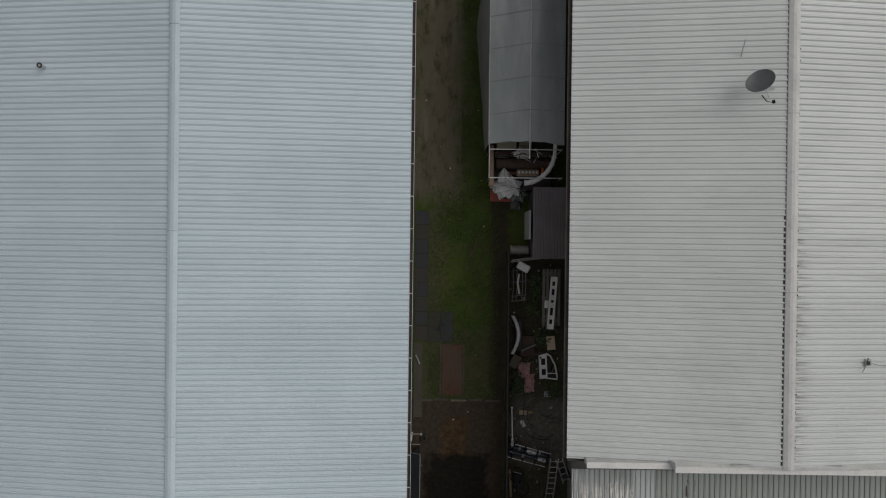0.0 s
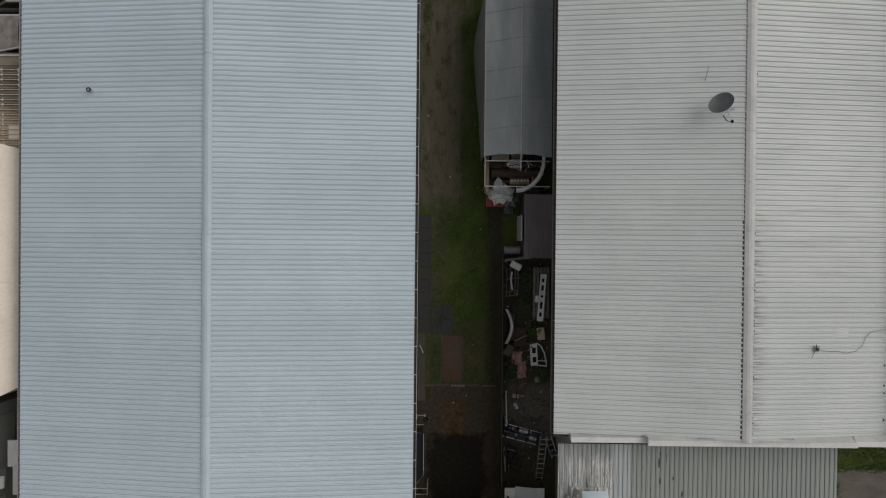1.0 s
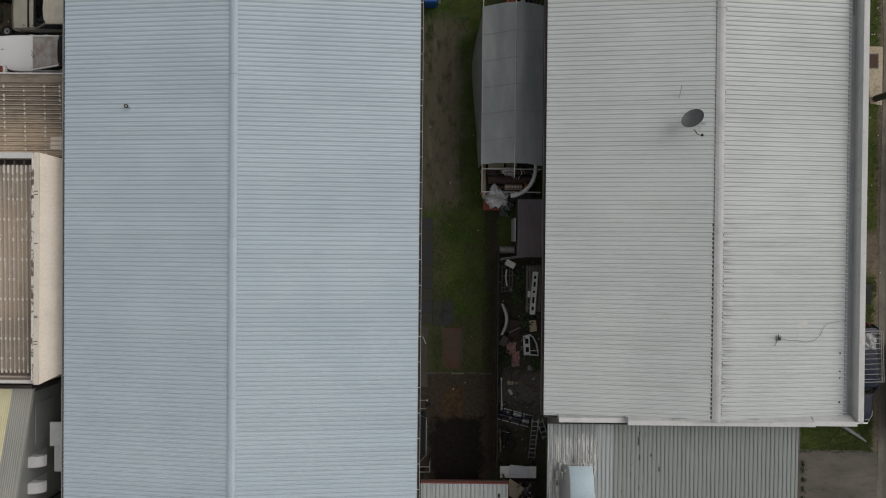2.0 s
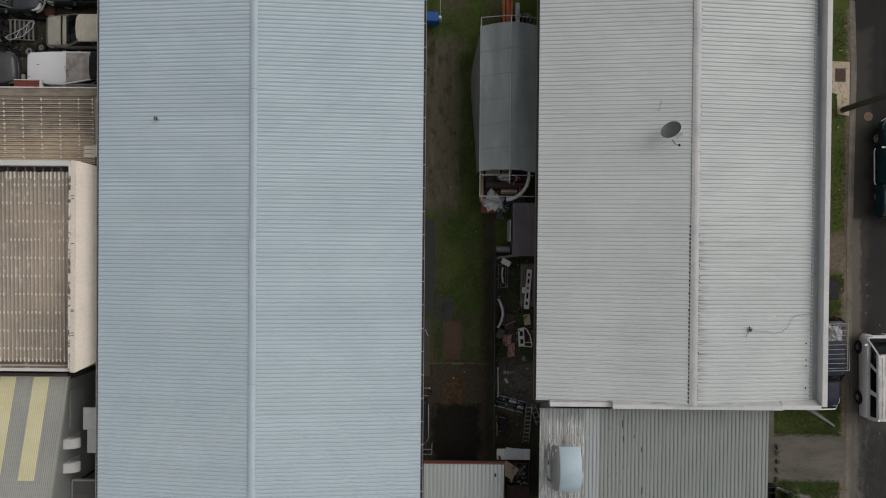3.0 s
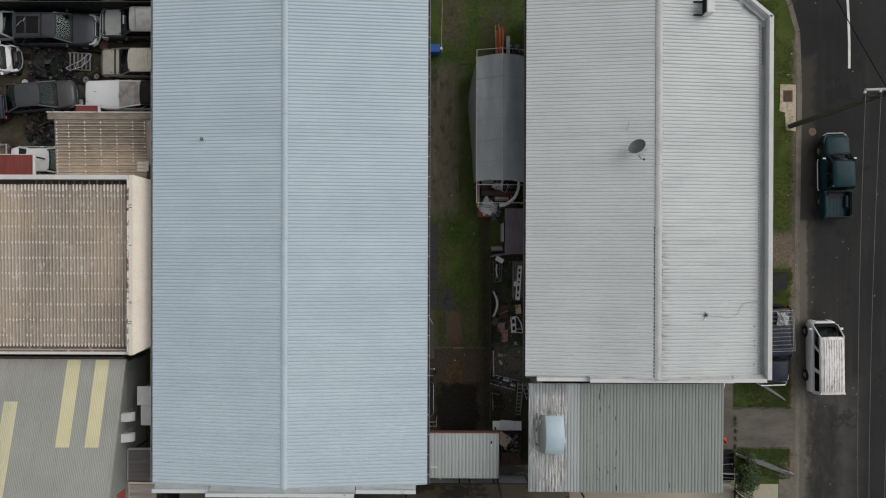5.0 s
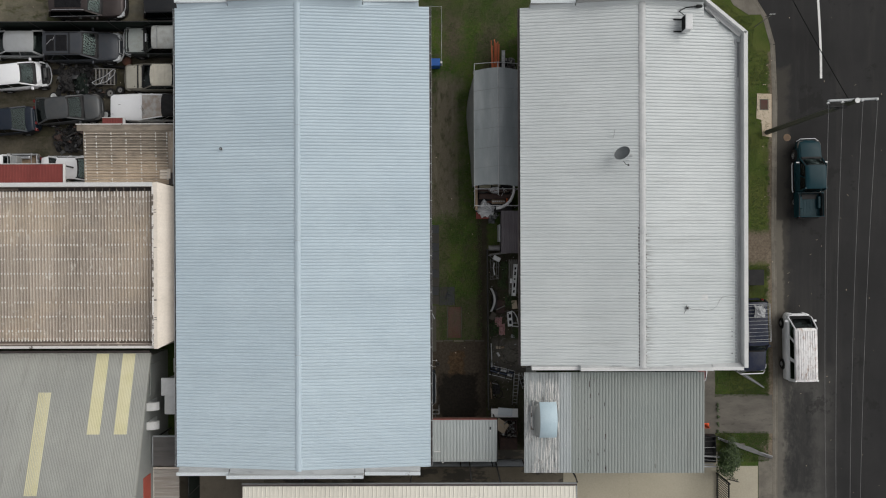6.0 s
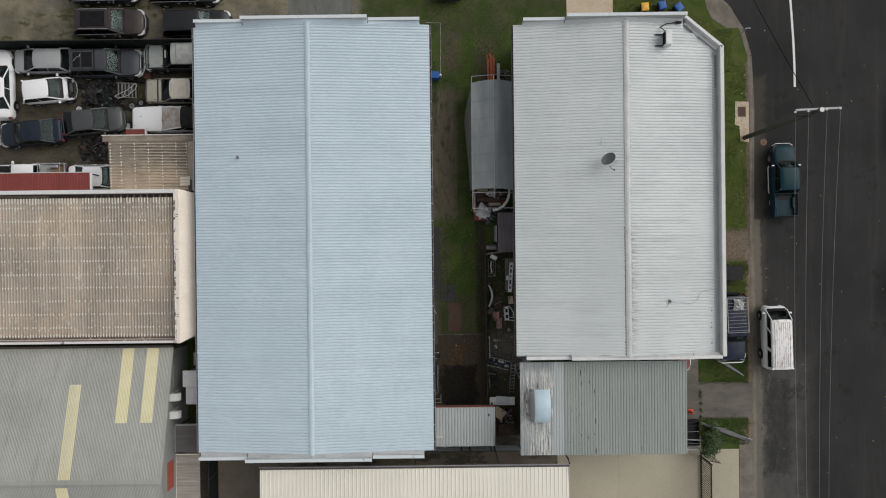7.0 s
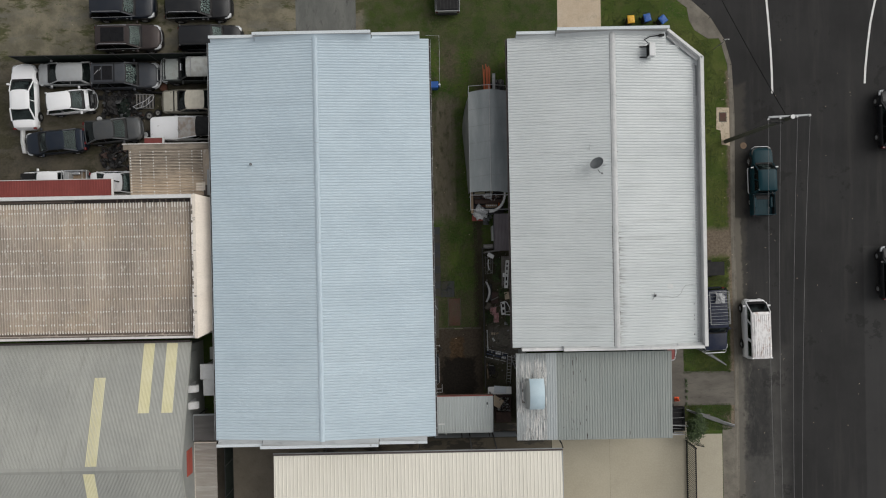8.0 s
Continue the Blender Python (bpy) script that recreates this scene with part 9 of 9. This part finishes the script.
def scrap_bin():
    t = thing("scrap_bin", "dark maroon bin heaped with metal scrap", "bin")
    x0, x1, y0, y1 = 3.35, 4.5, -13.3, -11.4
    for a in ((x0, x0 + 0.04, y0, y1), (x1 - 0.04, x1, y0, y1), (x0 + 0.04, x1 - 0.04, y0, y0 + 0.04), (x0 + 0.04, x1 - 0.04, y1 - 0.04, y1)):
        part("side", Geo().box(*a, 0.05, 0.95), "rust_dark", t)
    part("floor", Geo().box(x0 + 0.04, x1 - 0.04, y0 + 0.04, y1 - 0.04, 0.05, 0.5), "rust_dark", t)
    part("lid", Geo().box(x0, x1, y0, y0 + 0.75, 0.955, 0.985, 0.01), "rust_dark", t)
    rnd = random.Random(11)
    for i in range(90):
        c = (rnd.uniform(x0 + 0.15, x1 - 0.12), rnd.uniform(y0 + 0.85, y1 - 0.1), 0.55 + rnd.uniform(0, 0.5))
        m = pose(*c, rnd.uniform(-50, 50), rnd.uniform(-50, 50), rnd.uniform(0, 180))
        mat = rnd.choice(["steel_dull", "dark_steel", "rust_dark", "steel", "timber_grey", "black"])
        if rnd.random() < 0.5:
            part("scrap_plate", Geo().box(-rnd.uniform(.03, .14), rnd.uniform(.03, .14), -rnd.uniform(.02, .07), rnd.uniform(.02, .07), 0, 0.015), mat, t, m=m)
        else:
            part("scrap_rod", Geo().tube([(-rnd.uniform(.08, .22), 0, 0), (0, rnd.uniform(-.05, .05), 0.02), (rnd.uniform(.08, .22), 0, 0)], 0.012, 5), mat, t, m=m)


scrap_bin()


# along the wall of the long shed
t = thing("wall_pipe", "white pipe brackets and a drain on the shed wall", "pipe")
for y in (-7.55, -7.95):
    part("arm", Geo().tube([(-1.14, y, 0.9), (-0.74, y, 0.9)], 0.02, 8), "steel_dull", t)
part("elbow", Geo().disc((-0.7, -7.55, 0.9), (0, 1, 0), 0.045, 0.08, 10), "steel", t)
part("drain", Geo().disc((-0.62, -7.92, 0.05), (0, 0, 1), 0.12, 0.14, 14, 0.08), "dark_steel", t)
part("riser", Geo().tube([(-1.1, -7.75, -0.05), (-1.1, -7.75, 1.1)], 0.05, 8), "white_plastic", t)
t = thing("lean_screen", "dark sheet screen in a white pipe frame by the wall", "screen")
part("sheet", Geo().loft([[(-1.12, y, 1.3), (-0.8, y, 0.05), (-0.78, y, 0.05), (-1.1, y, 1.3)] for y in (-10.4, -8.25)]), "screen_blue", t)
part("pipe_frame", Geo().tube([(-1.1, -8.15, 1.3), (-0.76, -8.6, 0.05), (-0.76, -10.45, 0.05), (-1.1, -10.5, 1.3)], 0.014, 5), "steel", t)
for y in (-10.75, -11.0):
    part("rail", Geo().tube([(-1.1, y, 0.9), (-0.55, y, 0.9)], 0.02, 6), "steel", t)
part("rail_end", Geo().tube([(-0.55, -10.5, 0.9), (-0.55, -11.0, 0.9)], 0.02, 6), "steel", t)
part("rail_leg", Geo().tube([(-0.55, -10.6, 0.9), (-0.55, -10.6, -0.02)], 0.02, 6), "steel", t)
t = thing("hose", "short pale hose end by the wall", "hose")
part("hose", Geo().tube([(-0.98, -4.6, 0.06), (-0.9, -4.75, 0.05), (-0.82, -4.95, 0.05)], 0.03, 6), "cap_grey", t)
t = thing("digging_tool", "dark pronged hand tool lying on a paver", "tool")
part("shaft", Geo().tube([(-0.12, -3.62, 0.05), (0.02, -3.2, 0.06)], 0.022, 6), "screen_blue", t)
part("prong", Geo().tube([(-0.05, -3.32, 0.05), (0.28, -3.42, 0.05)], 0.02, 6), "screen_blue", t)
part("prong", Geo().tube([(-0.12, -3.62, 0.05), (0.0, -3.58, 0.05)], 0.02, 6), "screen_blue", t)
part("prong", Geo().tube([(0.0, -3.24, 0.05), (0.22, -3.42, 0.06)], 0.016, 6), "screen_blue", t)

# north end of the lane
t = thing("plastic_crate", "bright blue plastic crate against the wall", "crate")
part("body", Geo().box(-0.98, -0.42, 11.48, 11.9, -0.01, 0.95, 0.03), "blue_plastic", t)
part("lid", Geo().box(-1.0, -0.4, 11.46, 11.92, 0.952, 1.0, 0.015), "blue_plastic", t)
t = thing("cord_fence", "pale cord strung round the shed corner", "cord fence")
CORD = [(-1.3, 15.45), (-0.3, 15.4), (-0.28, 14.2), (-0.3, 13.0), (-0.32, 11.75)]
for x, y in CORD[1:]:
    part("peg", Geo().tube([(x, y, -0.05), (x, y, 0.55)], 0.014, 5), "white_plastic", t)
part("cord", Geo().tube([(x, y, 0.5) for x, y in CORD], 0.012, 5), "cap_grey", t)
part("end_post", Geo().disc((-0.32, 11.75, 0.35), (0, 0, 1), 0.08, 0.7, 12), "white_plastic", t)

t = thing("conduit_bundle", "orange conduits stacked under the shelter end", "pipes")
rnd = random.Random(3)
for i in range(11):
    x = 3.0 + (i % 6) * 0.085
    part("conduit", Geo().tube([(x + rnd.uniform(-.03, .03), 9.9, 1.05 + 0.06 * (i // 6)), (x + rnd.uniform(-.12, .08), 12.75 + rnd.uniform(-.3, .35), 1.05 + 0.06 * (i // 6) + rnd.uniform(0, 0.08))], 0.03, 6), "orange", t)
part("pale_sheet", Geo().box(3.56, 3.78, 10.0, 12.4, 1.02, 1.06, 0.01), "poly", t)
part("grey_pipe", Geo().tube([(3.95, 10.0, 1.05), (3.95, 11.9, 1.05)], 0.05, 8), "dark_steel", t)
part("trestle", Geo().box(2.9, 4.1, 10.25, 10.4, -0.02, 1.0, 0.01), "dark_steel", t)
part("trestle", Geo().box(2.9, 4.1, 11.6, 11.75, -0.02, 1.0, 0.01), "dark_steel", t)
t = thing("dumped_bag", "dark grey bag slumped against the shed", "bag")
crumpled(t, "bag", (4.2, 11.7, 0.0), (0.3, 0.45, 0.7), "steel_dull", 6.4, 10)


# ---- wrecks and parts in the yard ----
def parts_heap(label, x0, x1, y0, y1, high, count, seed):
    """Loose engine parts: blocks, arms, discs and twisted panels, each a part."""
    rnd = random.Random(seed)
    t = thing("scrap_heap", label, "scrap heap", "heaps of car parts")
    mats = ["dark_steel", "black", "heap_grey", "dark_steel", "dark_steel", "tyre", "black", "rust_dark", "interior", "black", "tyre", "heap_grey"]
    cx, cy = (x0 + x1) / 2, (y0 + y1) / 2
    for i in range(count):
        x, y = rnd.uniform(x0, x1), rnd.uniform(y0, y1)
        e = max(0.1, 1 - abs(x - cx) / (x1 - x0) * 1.2 - abs(y - cy) / (y1 - y0) * 1.2)
        z = rnd.uniform(0.0, high * e)
        m = pose(x, y, z, rnd.uniform(-35, 35), rnd.uniform(-35, 35), rnd.uniform(0, 360))
        mat, kind = rnd.choice(mats), rnd.random()
        if kind < 0.3:
            s = rnd.uniform(0.05, 0.17)
            part("engine_part", Geo().box(-s, s, -s * 0.6, s * 0.6, -0.05, s * 0.8, 0.02), mat, t, m=m)
        elif kind < 0.6:
            l = rnd.uniform(0.15, 0.5)
            part("arm", Geo().tube([(-l, 0, 0), (-l * 0.3, rnd.uniform(-.1, .1), 0.06), (l, rnd.uniform(-.1, .1), 0.0)], rnd.uniform(0.015, 0.04), 6), mat, t, m=m)
        elif kind < 0.75:
            r = rnd.uniform(0.07, 0.2)
            part("disc", Geo().disc((0, 0, 0.02), (0, 0, 1), r, 0.05, 14, r * 0.4), mat, t, m=m)
        else:
            l, w = rnd.uniform(0.12, 0.34), rnd.uniform(0.06, 0.16)
            part("bent_panel", Geo().loft([[(-l, -w, 0), (0, -w, 0.06), (l, -w, -0.03), (l, -w, -0.045), (0, -w, 0.045), (-l, -w, -0.015)], [(-l, w, 0.05), (0, w, 0.1), (l, w, 0.0), (l, w, -0.015), (0, w, 0.085), (-l, w, 0.035)]]), mat, t, m=m)


parts_heap("heap of dark stripped engine parts between cars", -25.5, -22.6, 9.8, 11.85, 0.8, 190, 21)
parts_heap("tangled pile of axles and engine parts", -25.7, -22.8, 6.1, 7.85, 0.75, 170, 22)
t = thing("dumped_sheet", "crumpled dark grey sheeting on the parts heap", "sheet")
crumpled(t, "sheet", (-24.75, 10.75, 0.35), (0.42, 0.7, 0.55), "interior", 3.9, 12)
t = thing("dumped_sheet", "crumpled black liner slumped over car parts", "sheet")
crumpled(t, "liner", (-23.85, 10.55, 0.3), (0.42, 0.7, 0.5), "shade_cloth", 8.1, 12)
t = thing("metal_rack", "bent grey slatted metal rack on the parts heap", "rack", at=pose(-22.2, 10.95, 0.55, 6, -4, -3))
for i in range(6):
    x = -0.62 + i * 0.25
    part("slat", Geo().box(x - 0.045, x + 0.045, -0.5, 0.5, 0, 0.03, 0.006), "timber_grey", t)
for y in (-0.5, 0.5):
    part("side_rail", Geo().tube([(-0.75, y, 0.02), (0.7, y, 0.02)], 0.025, 6), "steel_dull", t)
part("hoop", Geo().tube([(-0.85, -0.42, 0.1), (-0.55, -0.58, 0.2), (0.2, -0.35, 0.24), (0.72, 0.1, 0.22), (0.78, 0.4, 0.15), (0.6, 0.46, 0.1), (0.1, 0.02, 0.16), (-0.6, -0.3, 0.14), (-0.85, -0.42, 0.1)], 0.026, 6), "alloy", t)
part("loop_bar", Geo().tube([(-0.2, -0.46, 0.22), (0.0, -0.02, 0.18)], 0.02, 6), "alloy", t)
part("loop_bar", Geo().tube([(0.35, -0.24, 0.24), (0.42, 0.24, 0.18)], 0.02, 6), "alloy", t)
part("prop", Geo().box(-0.5, 0.5, -0.35, 0.35, -0.58, -0.01, 0.03), "dark_steel", t)
for x, y, r, rimmed, tilt in ((-22.05, 9.95, 0.33, False, 0), (-21.4, 10.15, 0.27, False, 0), (-22.22, 8.5, 0.31, True, 25), (-25.75, 9.75, 0.29, True, 0)):
    t = thing("spare_tyre", "loose car wheel lying among the cars" if rimmed else "dusty bald tyre lying among the cars", "wheel", "loose wheels", at=pose(x, y, 0.12 + 0.005 * tilt, 0, -tilt, 0))
    tyre, rim = wheel_meshes(r)
    part("tyre", tyre, None, t, m=pose(0, 0, 0, 90, 0, 0))
    if rimmed:
        part("rim", rim, None, t, m=pose(0, 0, 0, 90, 0, 0))
        cap = Geo().disc((0, 0, 0.115), (0, 0, 1), r * 0.66, 0.03, 22, r * 0.56)
        for k in range(8):
            cap.box(-0.018, 0.018, 0.0, r * 0.6, 0.10, 0.125, m=Matrix.Rotation(k * math.pi / 4, 4, "Z"))
        part("hubcap", cap, "white_plastic", t)
    else:
        part("hub", Geo().disc((0, 0, 0.02), (0, 0, 1), r * 0.62, 0.06, 16, r * 0.2), "steel_dull", t)
t = thing("brake_drum", "rust-brown round drum lid on the ground", "drum")
part("drum", Geo().disc((-20.95, 12.05, 0.12), (0, 0, 1), 0.3, 0.24, 20), "rust", t)
t = thing("car_bumper", "loose white bumper standing at the car's nose", "car part", at=pose(-31.35, 8.1, 0, 0, 0, 4))
part("skin", Geo().loft([[(-0.06 + 0.1 * abs(y), y, 0.35), (-0.1 + 0.1 * abs(y), y, 0.62), (0.08 + 0.1 * abs(y), y, 0.72), (0.1 + 0.1 * abs(y), y, 0.35)] for y in (-0.85, -0.5, 0, 0.5, 0.85)]), "white_plastic", t, smooth=40)
part("prop", Geo().box(-0.03, 0.08, -0.5, 0.5, -0.02, 0.36), "black", t)
t = thing("car_bumper", "black bumper skin dropped beside the wagon", "car part")
part("skin", Geo().loft([[(-22.5 + 1.5 * f, 11.72 - 0.12 * f, 0.1), (-22.5 + 1.5 * f, 11.8 - 0.12 * f, 0.32), (-22.5 + 1.5 * f, 11.7 - 0.12 * f, 0.36), (-22.5 + 1.5 * f, 11.64 - 0.12 * f, 0.1)] for f in (0, 0.3, 0.7, 1)]), "black", t)


# ---- grass and litter ----
def grass():
    """Short tufts over the grassy stretches, thinned by noise."""
    rnd = np.random.RandomState(2)
    fields = [(-0.5, 2.3, -6.3, 2.2, 6500), (0.75, 1.6, 2.0, 11.0, 1500), (-0.95, -0.6, 8, 14, 400), (-1.0, 4.3, 11.2, 20, 3000), (4.5, 8.5, 14.2, 20, 1200), (12.0, 16.2, 14.5, 18.5, 2600),
              (17.7, 21.2, 0.5, 12.6, 6200), (16.2, 20.2, 12.6, 16, 2400), (17.6, 21.15, -10.1, -8.3, 2600), (17.9, 21.1, -14.4, -12.42, 2400), (19.6, 21.1, -8.5, -3.0, 1600), (18.6, 21.2, -3.2, -1.5, 2200), (-31, -24, 14.6, 19, 250)]
    vs, fs = [], []
    for x0, x1, y0, y1, n in fields:
        for x, y, a, s, t in zip(rnd.uniform(x0, x1, n), rnd.uniform(y0, y1, n), rnd.uniform(0, 6.28, n), rnd.uniform(0.6, 1.5, n), rnd.rand(n)):
            if 15.9 < x and 14.85 < y and x > 18.2 - (y - 16.0) * 0.9 or noise.noise((x * 0.9, y * 0.9, 4.0)) + 0.25 < t - 0.35:
                continue
            for k in range(3):
                b = a + k * 2.1
                h, w, o = 0.055 * s, 0.014, 0.05 * s
                i = len(vs)
                c, d = math.cos(b), math.sin(b)
                vs.extend(((x - d * w, y + c * w, 0.0), (x + d * w, y - c * w, 0.0), (x + c * o, y + d * o, h)))
                fs.append((i, i + 1, i + 2))
    me = bpy.data.meshes.new("grass")
    me.from_pydata(vs, [], fs)
    me.materials.append(M["grass_mix"])
    tagged(new("grass", me), "short ragged grass with bare patches", "grass", kind="stuff")


def grass_mix():
    n = Nodes("grass_blades")
    g = n.t.nodes.new("ShaderNodeNewGeometry").outputs["Random Per Island"]
    c = n.mix(g, (0.024, 0.050, 0.008), (0.076, 0.110, 0.023))
    c = n.mix(n.ramp(n.noise(0.8, 5, 0.65), 0.5, 0.75), c, (0.11, 0.095, 0.045))
    return n.done(c, 0.8)


M["grass_mix"] = grass_mix()
grass()


def litter():
    """Small pale scraps and stones on the street, the verge and the lane."""
    rnd = random.Random(8)
    g = Geo()
    for x0, x1, y0, y1, z, n in ((22.3, 31, -19, 16, -0.12, 34), (20.4, 21.4, -14, 12, 0.0, 30), (-0.8, 2.4, -10.5, 12, 0.01, 14), (2.8, 4.6, -9, -1, 0.01, 26), (-31, -17, 7, 19, 0.0, 60)):
        for i in range(n):
            s = rnd.uniform(0.012, 0.034)
            g.box(-s, s, -s * rnd.uniform(0.3, 1), s * rnd.uniform(0.3, 1), 0, s * 0.5, m=pose(rnd.uniform(x0, x1), rnd.uniform(y0, y1), z, 0, 0, rnd.uniform(0, 180)))
    for x, y in ((24.38, 0.19), (24.67, -0.26), (23.97, -0.79), (22.51, -2.64), (22.5, -2.02), (22.46, -3.54), (23.21, -4.19), (26.4, 3.1), (25.2, -9.2), (27.8, -3.7)):
        g.box(-0.04 - rnd.random() * 0.05, 0.06, -0.006, 0.006, 0, 0.012, m=pose(x, y, -0.12, 0, 0, rnd.uniform(0, 180)))
    tagged(part("litter", g, "concrete_pale"), "scattered pale pebbles and scraps", "litter", kind="stuff")


litter()
